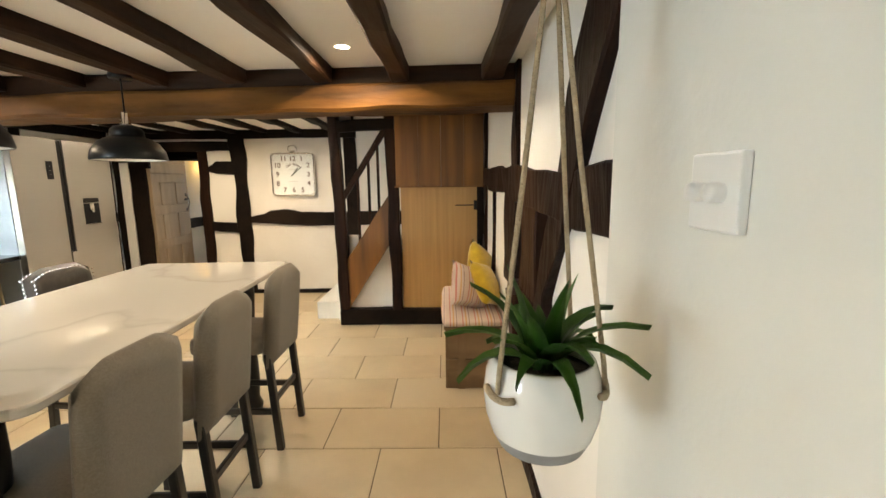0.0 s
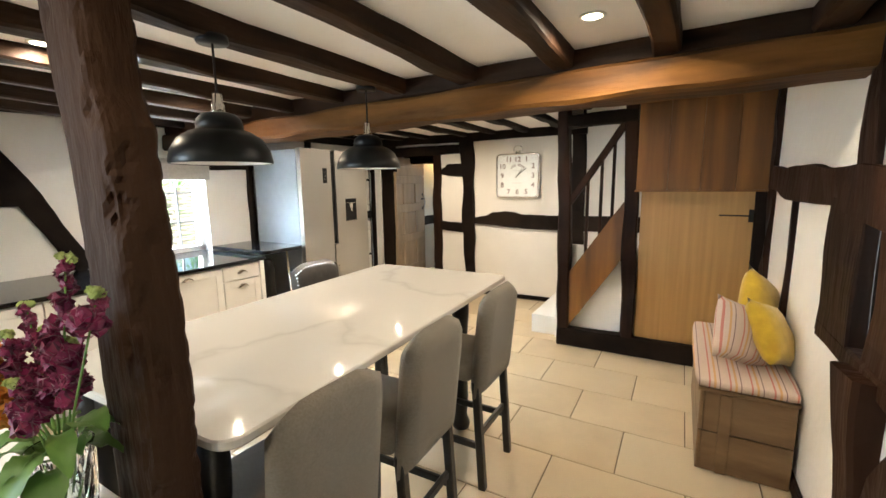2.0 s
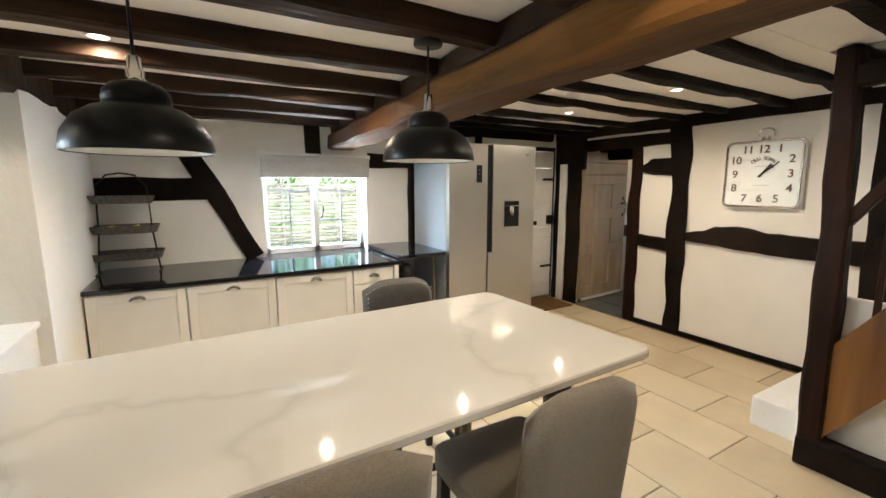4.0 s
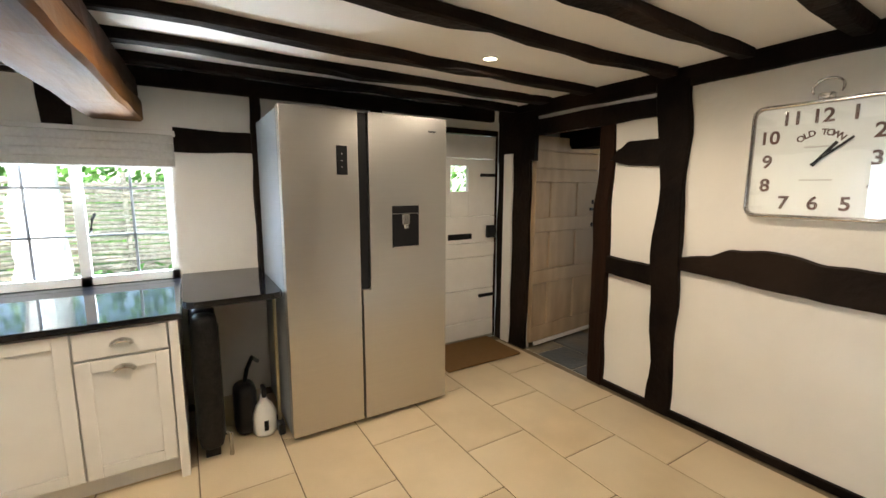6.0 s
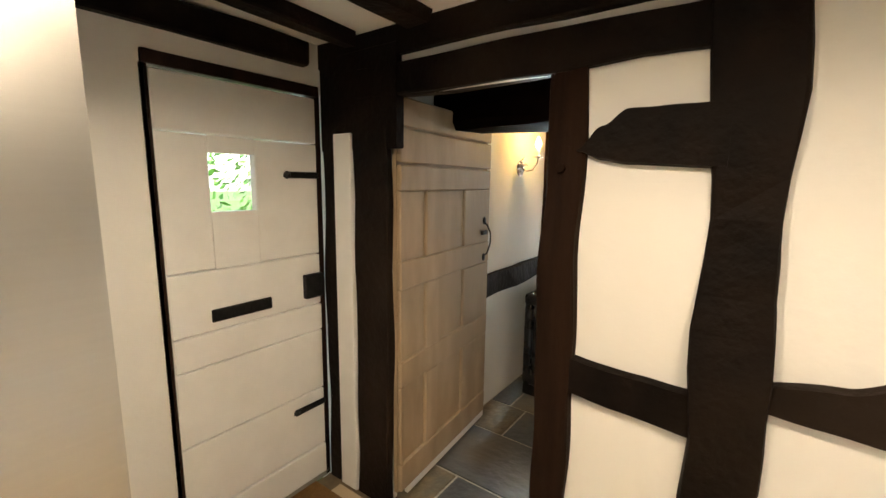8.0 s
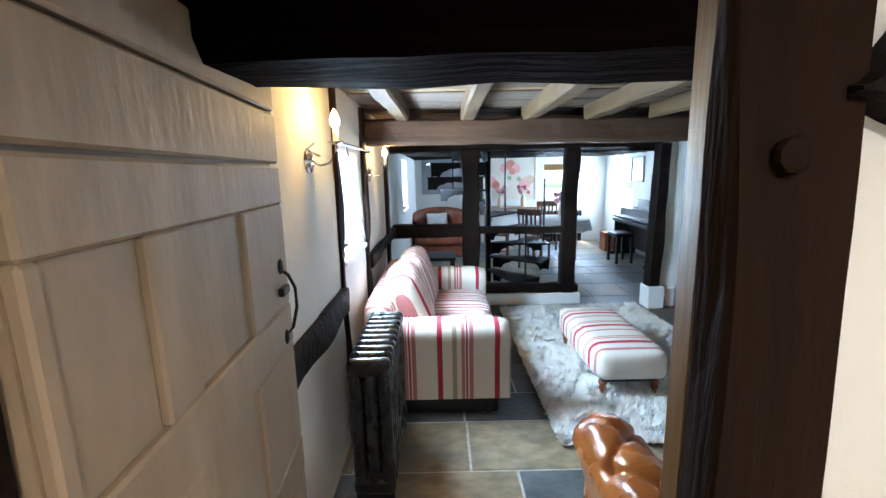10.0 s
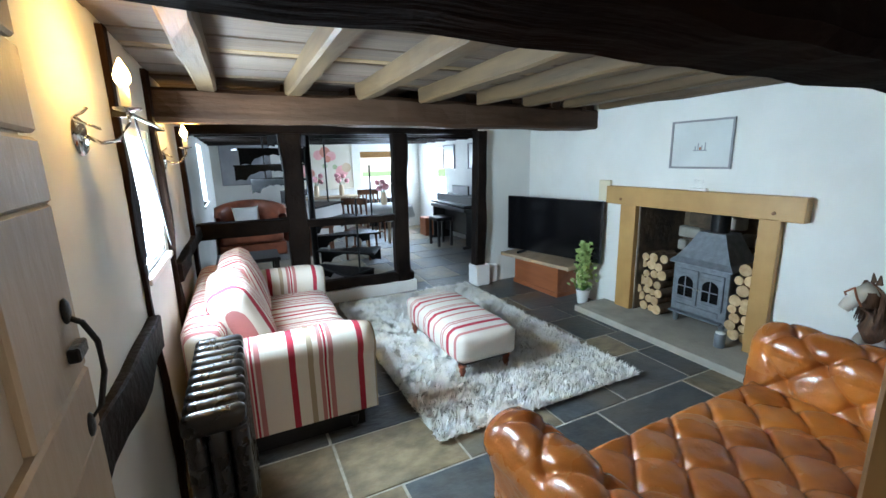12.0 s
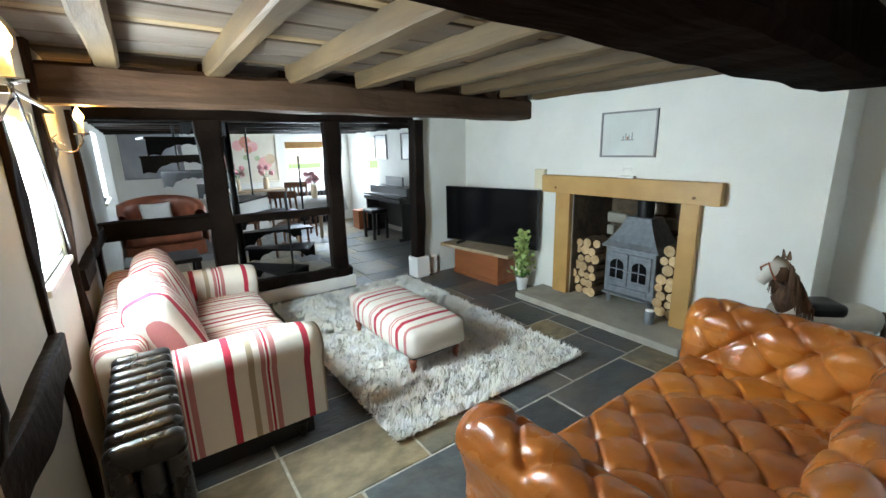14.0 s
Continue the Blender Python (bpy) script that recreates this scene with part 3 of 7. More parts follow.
shaped("rail_clock_long", [(-1.17, 0.925, 1.008), (-1.0, 0.915, 1.035), (-0.87, 0.91, 1.088), (-0.68, 0.895, 1.098), (-0.44, 0.882, 1.064), (-0.17, 0.88, 1.06), (0.95, 0.89, 1.07)], "long curved blackened rail")
shaped("brace_clock_short", [(-1.66, 1.586, 1.606), (-1.59, 1.562, 1.672), (-1.52, 1.552, 1.713), (-1.28, 1.535, 1.712)], "short shaped blackened brace")
shaped("rail_clock_short", [(-1.68, 0.822, 0.955), (-1.5, 0.81, 0.94), (-1.26, 0.79, 0.932)], "short blackened rail")
flat("post_stair_rear", 0.195, 0.0, 0.15, 2.6, 0.15, "blackened stud behind the stairs", 0.010)
flat("skirting_clock", -1.64, 0.022, 0.2, 0.022, 0.045, "narrow dark skirting", 0.003, d=0.03)
pg = lathe(bmesh.new(), [(0.016, -0.004), (0.015, 0.003), (0.011, 0.005), (0.001, 0.0055)], 9, Matrix.Translation((-1.708, 5.627, 1.545)) @ pose(0, 0, 0, 90, 0, 0))
structure("peg", pg, BROWN_POST, "worn oak peg in the door post", "peg")
structure("door_lining", B(-1.750, -1.7355, 5.674, 5.712, 0, 1.84, 0.004), LINING_OAK, "worn brown door lining", "door frame")
timber("lintel_door", (-2.56, 5.73, 1.92), (-1.2, 5.73, 1.92), 0.10, 0.15, TIMBER_X, "dark oak lintel over the doorway")

# right-hand timbered wall, face at x 1.76


def side_timber(name, y0, z0, y1, z1, w, label, wob=0.012, d=0.05, taper=1.0, mat=None, x=1.755):
    return timber(name, (x, y0, z0), (x, y1, z1), w, d, mat or TIMBER_Z, label, wob, side=(0, z1 - z0 and -(z1 - z0) or 0, y1 - y0) if abs(z1 - z0) > 1e-6 else (0, 0, 1), step=0.10, taper=taper)


side_timber("rail_right", 1.02, 1.355, 4.3, 1.47, 0.17, "long dark oak rail along the wall")
side_timber("brace_right", 1.152, 2.07, 2.398, 0.05, 0.225, "big dark oak diagonal brace", 0.014, d=0.062, taper=0.5)
side_timber("post_right", 2.56, 1.40, 2.56, 2.05, 0.13, "dark oak wall post")
side_timber("post_right_window", 2.68, 0.84, 2.68, 1.38, 0.36, "dark oak stud beside the gap", 0.008, d=0.054)
side_timber("post_right_mullion", 2.20, 0.84, 2.20, 1.38, 0.38, "dark oak stud dividing the gap", 0.008, d=0.06, x=1.775)
side_timber("post_right_far", 3.55, 0.0, 3.55, 1.4, 0.05, "slim dark stud", 0.006)
side_timber("post_right_end", 4.26, 0.0, 4.26, 2.07, 0.14, "dark oak end post")
side_timber("post_right_lower", 2.25, 0.05, 2.33, 0.86, 0.10, "dark oak stud below the gap", 0.010, d=0.056, taper=2.5)
side_timber("sill_right_window", 1.95, 0.845, 2.84, 0.855, 0.075, "dark oak sill of the gap", 0.006, d=0.13, x=1.79)
side_timber("skirting_right", 1.02, 0.04, 4.3, 0.04, 0.08, "dark skirting board", 0.004, d=0.03)
structure("lining_right_window", box(B(1.78, 1.95, 2.82, 2.845, 0.83, 1.34), 1.78, 1.95, 1.75, 1.78, 0.83, 1.34), TIMBER_Z, "dark oak lining of the gap in the wall", "window frame")

# left-hand kitchen wall timbers, face at x -2.85
timber("brace_kitchen", (-2.845, 1.47, 2.03), (-2.845, 2.09, 0.83), 0.15, 0.05, TIMBER, "blackened diagonal wall brace", 0.010, side=(0, 1, 0.5))
timber("rail_kitchen", (-2.845, 1.03, 1.42), (-2.845, 1.75, 1.42), 0.05, 0.17, TIMBER, "blackened wall rail")
timber("rail_kitchen", (-2.845, 3.14, 1.69), (-2.845, 3.66, 1.69), 0.05, 0.13, TIMBER, "blackened wall rail")
timber("post_kitchen", (-2.845, 3.60, 0.8), (-2.845, 3.60, 2.03), 0.06, 0.06, TIMBER, "blackened wall stud")
timber("post_kitchen", (-2.845, 2.62, 1.73), (-2.845, 2.62, 2.03), 0.05, 0.14, TIMBER, "blackened wall stud")
timber("post_kitchen", (-2.845, 4.44, 1.75), (-2.845, 4.44, 2.03), 0.05, 0.09, TIMBER, "blackened wall stud")

# freestanding post
def gnarled_post():
    """The old post: squared faces, a bow to one side, gouges along one arris and knot holes."""
    rows = [(0.0, 0.165, 0.350), (0.90, 0.176, 0.356), (1.05, 0.180, 0.364), (1.24, 0.186, 0.352), (1.38, 0.188, 0.346), (1.50, 0.178, 0.337), (1.57, 0.166, 0.334), (1.64, 0.156, 0.300), (1.75, 0.142, 0.299), (1.95, 0.130, 0.292)]
    knots = [(0.330, 1.004, 1.425, 0.030, 0.035), (0.300, 1.000, 1.60, 0.020, 0.018), (0.345, 1.02, 1.25, 0.014, 0.016), (0.318, 1.0, 1.16, 0.016, 0.016), (0.347, 1.05, 1.35, 0.016, 0.012), (0.352, 1.03, 1.10, 0.020, 0.014), (0.19, 1.0, 1.30, 0.010, 0.012), (0.17, 1.0, 1.78, 0.012, 0.015), (0.345, 1.03, 1.52, 0.022, 0.018), (0.20, 1.0, 0.98, 0.014, 0.012), (0.335, 1.01, 0.95, 0.018, 0.014)]
    bm = bmesh.new()
    n, per = 150, 9
    rings = []
    for k in range(n + 1):
        z = 1.93 * k / n
        for a, b in zip(rows, rows[1:]):
            if a[0] <= z <= b[0]:
                f = (z - a[0]) / (b[0] - a[0])
                x0, x1 = a[1] + (b[1] - a[1]) * f, a[2] + (b[2] - a[2]) * f
        y0, y1 = 0.998, 1.092
        pts = []
        for (ax, ay), (bx, by) in (((x0, y0), (x1, y0)), ((x1, y0), (x1, y1)), ((x1, y1), (x0, y1)), ((x0, y1), (x0, y0))):
            for q in range(per):
                f = q / per
                pts.append((ax + (bx - ax) * f, ay + (by - ay) * f, min(f, 1 - f)))
        ring = []
        cx, cy = (x0 + x1) / 2, (y0 + y1) / 2
        for x, y, e in pts:
            v = Vector((x - cx, y - cy, 0)).normalized()
            d = 0.004 * noise.noise(Vector((x * 14, y * 14, z * 5))) + 0.0016 * noise.noise(Vector((x * 60, y * 60, z * 24)))
            if e < 0.06:
                d -= 0.006
            worn = max(0.0, 1 - math.hypot(x - x1, y - y0) / 0.05)
            d -= worn * (0.004 + 0.012 * abs(noise.noise(Vector((x * 22, y * 22, z * 26)))) + 0.006 * abs(noise.noise(Vector((z * 70, x * 40, 3)))))
            back = max(0.0, 1 - math.hypot(x - x1, y - y1) / 0.03)
            d -= back * 0.014 * max(0.0, noise.noise(Vector((x * 20, y * 20, z * 34))))
            for kx, ky, kz, rad, deep in knots:
                r2 = ((x - kx) ** 2 + (y - ky) ** 2 + ((z - kz) / 1.7) ** 2) / (rad * rad)
                if r2 < 4:
                    d -= deep * math.exp(-r2 * 1.6) * (0.8 + 0.5 * noise.noise(Vector((x * 90, y * 90, z * 90))))
            ring.append(bm.verts.new((x + v.x * d, y + v.y * d, z)))
        rings.append(ring)
    m = len(rings[0])
    for a, b in zip(rings, rings[1:]):
        for q in range(m):
            bm.faces.new((a[q], a[(q + 1) % m], b[(q + 1) % m], b[q]))
    bm.faces.new(rings[0])
    bm.faces.new(rings[-1])
    return bm


structure("post_freestanding", gnarled_post(), POST_WOOD, "gnarled dark oak post with worn edges", "post")

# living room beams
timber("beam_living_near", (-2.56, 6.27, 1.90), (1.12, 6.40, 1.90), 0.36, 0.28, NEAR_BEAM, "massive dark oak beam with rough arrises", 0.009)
timber("beam_living_far", (-2.56, 8.60, 1.85), (1.11, 8.95, 1.85), 0.28, 0.19, BEAM_L, "long dark brown oak beam", 0.008)
for x in (-2.29, -1.80, -1.33, -0.86, -0.37, 0.08, 0.52, 0.93):
    timber("joist_living", (x, 6.3, 1.975), (x + 0.02, 8.62, 1.975), 0.10, 0.11, JOIST_L, "pale sanded oak joist", 0.006, step=0.25)
    timber("joist_living_rear", (x, 8.75, 1.975), (x, 10.0, 1.975), 0.10, 0.10, TIMBER_Y, "dark oak joist", 0.006, step=0.25)
timber("beam_screen_head", (-2.56, 10.1, 1.855), (0.5, 10.1, 1.855), 0.16, 0.16, TIMBER, "blackened head beam of the open screen")
for i in range(9):
    timber("joist_dining", (-2.56, 10.5 + i * 0.46, 1.875), (1.6, 10.5 + i * 0.46, 1.875), 0.10, 0.11, TIMBER, "blackened dining room joist", 0.006, step=0.4)
timber("post_screen", (-1.665, 10.1, 0.0), (-1.665, 10.1, 1.78), 0.20, 0.14, TIMBER, "broad blackened post of the open screen", 0.010, side=(1, 0, 0))
timber("post_screen", (-0.545, 10.1, 0.13), (-0.525, 10.1, 1.78), 0.17, 0.14, TIMBER, "blackened post of the open screen", 0.010, side=(1, 0, 0))
timber("post_screen_right", (0.345, 9.86, 0.25), (0.37, 9.86, 1.80), 0.14, 0.14, TIMBER, "blackened post against the return wall", 0.008, side=(1, 0, 0))
timber("rail_screen", (-2.56, 10.1, 0.88), (-1.7, 10.1, 0.88), 0.12, 0.15, TIMBER, "blackened screen rail")
timber("rail_screen", (-1.58, 10.1, 0.885), (-0.6, 10.1, 0.87), 0.10, 0.075, TIMBER, "slim blackened screen rail", 0.006)
timber("sill_screen", (-1.60, 10.1, 0.185), (-0.43, 10.1, 0.185), 0.14, 0.11, TIMBER, "bowed blackened sill beam", 0.016)
structure("plinth_screen", B(-2.56, -0.40, 10.02, 10.18, 0, 0.13, 0.006), WHITE, "white painted plinth below the screen", "plinth")
structure("plinth_post", box(B(0.26, 0.45, 9.76, 9.96, 0, 0.25, 0.012), 0.45, 0.60, 9.83, 9.90, 0, 0.22, 0.008), WHITE, "white painted plinth under the post", "plinth")
LX = -2.55
timber("post_living_left", (LX - 0.003, 7.575, 0.0), (LX - 0.003, 7.575, 2.0), 0.03, 0.07, BROWN_POST, "dark oak stud beside the window", side=(1, 0, 0))
timber("post_living_left", (LX, 8.36, 0.0), (LX, 8.36, 2.0), 0.04, 0.09, BROWN_POST, "dark oak stud beside the window", side=(1, 0, 0))
timber("post_living_left", (LX, 9.55, 0.0), (LX, 9.55, 1.8), 0.06, 0.12, TIMBER_Z, "dark oak wall stud", side=(1, 0, 0))
timber("rail_living_left", (LX, 5.8, 0.83), (LX, 7.55, 0.85), 0.05, 0.14, TIMBER, "dark wall rail", side=(1, 0, 0))
timber("rail_living_left", (LX, 8.4, 0.90), (LX, 10.0, 0.90), 0.05, 0.10, TIMBER, "dark wall rail", side=(1, 0, 0))

# understairs: sill, posts, string, balusters
Y = 4.37
timber("sill_stair", (0.30, Y, 0.08), (1.76, Y, 0.08), 0.12, 0.16, TIMBER, "blackened sill beam under the stair panelling", 0.007)
timber("post_stair_newel", (0.36, Y, 0.0), (0.305, Y, 2.08), 0.10, 0.11, TIMBER_Z, "dark oak newel post", 0.008, side=(1, 0, 0))
timber("post_stair_second", (0.873, Y, 0.1), (0.845, Y, 2.08), 0.105, 0.10, TIMBER_Z, "dark oak post of the stair framing", 0.007, side=(1, 0, 0))
timber("post_stair_third", (1.715, Y, 0.1), (1.715, Y, 1.42), 0.085, 0.09, TIMBER, "dark oak post beside the cupboard door", 0.006, side=(1, 0, 0))
timber("head_stair", (0.26, Y, 1.945), (0.88, Y, 1.965), 0.10, 0.10, TIMBER, "dark head rail over the stair framing", 0.006)
wall("wall_under_stair", [(0.38, 1.74, 4.43, 4.47, 0.1, 0.9)], PLASTER, "white plaster panel under the stair string")

# ---- kitchen things ----


def text_mesh(name, body, size, mat, parent, m, label=""):
    cu = bpy.data.curves.new(name, "FONT")
    cu.body, cu.size, cu.extrude, cu.offset, cu.align_x, cu.align_y = body, size, 0.0015, size * 0.022, "CENTER", "CENTER"
    tmp = new(name + "_curve", cu)
    me = bpy.data.meshes.new_from_object(tmp)
    bpy.data.objects.remove(tmp)
    me.materials.append(mat)
    ob = new(name, me)
    ob.parent, ob.matrix_basis = parent, m
    if label:
        ob["label"] = label
    return ob


def rounded_slab(x0, x1, y0, y1, z0, z1, r, n=6):
    """A slab with rounded upright corners and a small chamfer on its edges."""
    bm = bmesh.new()
    c = 0.005
    rings = []
    for inset, z in ((c, z0), (0, z0 + c), (0, z1 - c), (c, z1)):
        ring = []
        for cx, cy, a0 in ((x1 - r, y1 - r, 0), (x0 + r, y1 - r, 90), (x0 + r, y0 + r, 180), (x1 - r, y0 + r, 270)):
            for k in range(n + 1):
                a = radians(a0 + 90 * k / n)
                ring.append(bm.verts.new((cx + (r - inset) * math.cos(a), cy + (r - inset) * math.sin(a), z)))
        rings.append(ring)
    for p, q in zip(rings, rings[1:]):
        for k in range(len(p)):
            bm.faces.new((p[k], p[(k + 1) % len(p)], q[(k + 1) % len(p)], q[k]))
    bm.faces.new(rings[0])
    bm.faces.new(rings[-1])
    return bm


def dining_table():
    t = thing("kitchen_table", "long kitchen table with white veined marble top on black base", "table", pose(-0.115, 2.03, 0, 0, 0, 2.0))
    part("tabletop", rounded_slab(-0.465, 0.465, -0.925, 0.965, 0.872, 0.90, 0.06), MARBLE, t, "white marble top with grey veins")
    part("apron", box(box(B(-0.33, 0.29, -0.86, -0.83, 0.77, 0.867), -0.33, 0.29, 0.69, 0.72, 0.77, 0.867), -0.04, 0.0, -0.83, 0.69, 0.75, 0.867), BLACKWOOD, t)
    for x in (-0.31, 0.27):
        for y in (-0.84, 0.70):
            bm = lathe(bmesh.new(), [(0.05, 0), (0.055, 0.03), (0.036, 0.08), (0.045, 0.2), (0.036, 0.5), (0.05, 0.72), (0.05, 0.867)], 16, Matrix.Translation((x, y, 0)), cap=True)
            part("leg", bm, BLACKWOOD, t, smooth=True)
    return t


def padded_back(sx, w, z0, z1, depth, arch, m=None, n=12):
    """An upholstered back that leans a little, with an arched top edge."""
    bm = bmesh.new()
    front, rear = {}, {}
    for i in range(n + 1):
        for j in range(n + 1):
            u, v = i / n * 2 - 1, j / n
            e = (max(0, 1 - abs(u) ** 8) * max(0, 1 - (2 * v - 1) ** 10)) ** 0.4
            top = z1 - arch * min(1, max(0, (abs(u) - 0.45) / 0.45)) ** 1.4 - 0.012 * abs(u) ** 8
            y, z = u * w / 2, z0 + (top - z0) * v
            lean = sx + 0.05 * v
            front[i, j] = bm.verts.new((lean - depth / 2 * e, y, z))
            edge = i in (0, n) or j in (0, n)
            rear[i, j] = front[i, j] if edge else bm.verts.new((lean + depth / 2 * e, y, z))
    for i in range(n):
        for j in range(n):
            bm.faces.new((front[i, j], front[i, j + 1], front[i + 1, j + 1], front[i + 1, j]))
            q = (rear[i, j], rear[i + 1, j], rear[i + 1, j + 1], rear[i, j + 1])
            try:
                bm.faces.new(q)
            except ValueError:
                pass
    return bm


def bar_stool(m, fabric, name, label, nails=False, group=""):
    """Faces -x; the back stands at local x 0."""
    t = thing(name, label, "bar stool" if not nails else "chair", m, group)
    W = 0.38
    part("backrest", padded_back(0.0, W, 0.46, 0.975, 0.085, 0.035), fabric, t, smooth=True)
    part("seat", soft_box(bmesh.new(), -0.40, -0.02, -W / 2, W / 2, 0.53, 0.63, 0.03, puff=0.015), fabric, t, smooth=True)
    for x in (-0.36, 0.0):
        for y in (-0.165, 0.165):
            sp = 0.035 if x == 0.0 else -0.02
            bm = hewn((x + sp, y, 0), (x, y, 0.54), 0.036, 0.036, 0.0, side=(1, 0, 0), step=0.5)
            part("leg", bm, BLACKWOOD, t)
    for y in (-0.165, 0.165):
        part("stretcher", B(-0.36, 0.01, y - 0.01, y + 0.01, 0.20, 0.235, 0.004), BLACKWOOD, t)
    part("stretcher", B(-0.365, -0.345, -0.16, 0.16, 0.14, 0.175, 0.004), BLACKWOOD, t)
    part("stretcher", B(0.0, 0.02, -0.16, 0.16, 0.25, 0.285, 0.004), BLACKWOOD, t)
    if nails:
        bm = bmesh.new()
        pts = [(-W / 2 + 0.02, 0.5 + 0.022 * i) for i in range(20)] + [(W / 2 - 0.02, 0.5 + 0.022 * i) for i in range(20)]
        pts += [(-W / 2 + 0.02 + 0.0205 * i, 0.955 - 0.035 * min(1, max(0, (abs((-W / 2 + 0.02 + 0.0205 * i) / (W / 2)) - 0.45) / 0.45)) ** 1.4) for i in range(18)]
        for y, z in pts:
            v = (z - 0.46) / 0.51
            for s in (-1, 1):
                bmesh.ops.create_icosphere(bm, subdivisions=1, radius=0.0045, matrix=Matrix.Translation((0.05 * v + s * 0.036, y, z)))
        tagged(part("nail_trim", bm, CHROME, t, "row of silver nail heads"), kind="stuff")
    return t


dining_table()
st = bar_stool(pose(0.43, 2.475, 0), FABRIC, "bar_stool", "taupe upholstered bar stool with black legs at the table", group="bar stools along the table")
copy_thing(st, pose(0.43, 1.86, 0, 0, 0, 1))
copy_thing(st, pose(0.435, 1.345, 0, 0, 0, -2))
bar_stool(pose(-0.78, 2.55, 0, 0, 0, 176), LEATHER_GREY, "studded_chair", "dark grey leather chair trimmed with silver nail heads", nails=True)


def pendant_lamp(m):
    t = thing("pendant_lamp", "black enamelled dome pendant lamp hanging over the table", "pendant lamp", m, "pendant lamps over the table")
    bm = lathe(bmesh.new(), [(0.165, 0.0), (0.168, 0.006), (0.160, 0.045), (0.135, 0.085), (0.10, 0.108), (0.078, 0.115), (0.074, 0.125), (0.076, 0.13), (0.072, 0.15), (0.055, 0.168), (0.03, 0.175),
                             (0.03, 0.172), (0.052, 0.163), (0.068, 0.148), (0.07, 0.12), (0.097, 0.104), (0.131, 0.081), (0.156, 0.043), (0.161, 0.0), (0.165, 0.0)], 40)
    part("shade", bm, SHADE_BLACK, t, smooth=True)
    part("inner_lining", lathe(bmesh.new(), [(0.159, 0.002), (0.154, 0.042), (0.129, 0.079), (0.095, 0.101), (0.066, 0.115)], 40), WHITE, t, "white inside of the shade", smooth=True)
    part("cap", lathe(bmesh.new(), [(0.024, 0.172), (0.026, 0.178), (0.02, 0.185), (0.022, 0.2), (0.018, 0.205), (0.016, 0.235), (0.006, 0.24)], 20, cap=True), CHROME, t, "brushed nickel cap", smooth=True)
    part("cord", tube(bmesh.new(), [(0, 0, 0.238), (0, 0, 0.41)], 0.004), BLACK, t)
    part("ceiling_rose", lathe(bmesh.new(), [(0.05, 0.40), (0.052, 0.405), (0.05, 0.425)], 24, cap=True), SHADE_BLACK, t, smooth=True)
    part("bulb", lathe(bmesh.new(), [(0.002, 0.035), (0.02, 0.042), (0.028, 0.06), (0.022, 0.085), (0.014, 0.11)], 16, cap=True), WHITE_PLASTIC, t, smooth=True)
    return t


p = pendant_lamp(pose(-0.255, 2.435, 1.54))
copy_thing(p, pose(-0.21, 1.575, 1.537))


def downlight(x, y, z, watts=9):
    t = thing("ceiling_downlight", "small round recessed downlight, lit", "ceiling light", pose(x, y, z), "recessed downlights")
    part("ring", lathe(bmesh.new(), [(0.046, 0.0), (0.046, -0.004), (0.034, -0.005), (0.034, 0.0)], 24), WHITE, t, smooth=True)
    part("lens", lathe(bmesh.new(), [(0.034, -0.0025), (0.001, -0.0025)], 24), LAMP, t)
    lamp = new("downlight_lamp", bpy.data.lights.new("downlight_lamp", "SPOT"))
    lamp.data.energy, lamp.data.spot_size, lamp.data.spot_blend, lamp.data.color, lamp.data.shadow_soft_size = watts, radians(170), 0.6, WARM, 0.012
    lamp.parent, lamp.location = t, (0, 0, -0.012)
    return t


LAMP = glow("lamp_glow", (1.0, 0.86, 0.62), 5)
# the two with y below 1 are unseen, added to light the near end
for x, y in ((0.90, 2.27), (0.47, 0.4), (-1.04, 1.40), (-1.38, 2.28), (-0.45, 0.3)):
    downlight(x, y, 2.03, 3.5 if y < 1 else 4 if -1.1 < x < -1.0 else 9)
# the one at x 0.25 is unseen too, added as fill
for x, y in ((-1.67, 4.61), (-0.65, 4.55), (-1.5, 3.4), (0.25, 3.6)):
    downlight(x, y, 2.09, 6 if x > 0 else 8.5)


def cup_handle(parent, y, z, x):
    bm = bmesh.new()
    n = 14
    rows = []
    for k in range(5):
        a = k / 4 * math.pi / 2
        rows.append([bm.verts.new((x + 0.022 * math.sin(a), y + 0.045 * math.cos(math.pi * i / n) * (0.72 + 0.28 * math.cos(a)), z + 0.03 * math.sin(math.pi * i / n) * (0.5 + 0.5 * math.cos(a)))) for i in range(n + 1)])
    for a, b in zip(rows, rows[1:]):
        for i in range(n):
            bm.faces.new((a[i], a[i + 1], b[i + 1], b[i]))
    bmesh.ops.solidify(bm, geom=bm.faces[:], thickness=0.003)
    return part("handle", bm, CHROME, parent, "chrome cup handle", smooth=True)


def shaker(parent, name, y0, y1, z0, z1, x):
    bm = B(x, x + 0.012, y0, y1, z0, z1, 0.002)
    f = 0.055
    for b in ((y0, y0 + f, z0, z1), (y1 - f, y1, z0, z1), (y0 + f, y1 - f, z1 - f, z1), (y0 + f, y1 - f, z0, z0 + f)):
        box(bm, x + 0.0125, x + 0.022, *b, 0.002)
    return part(name, bm, CABINET, parent)


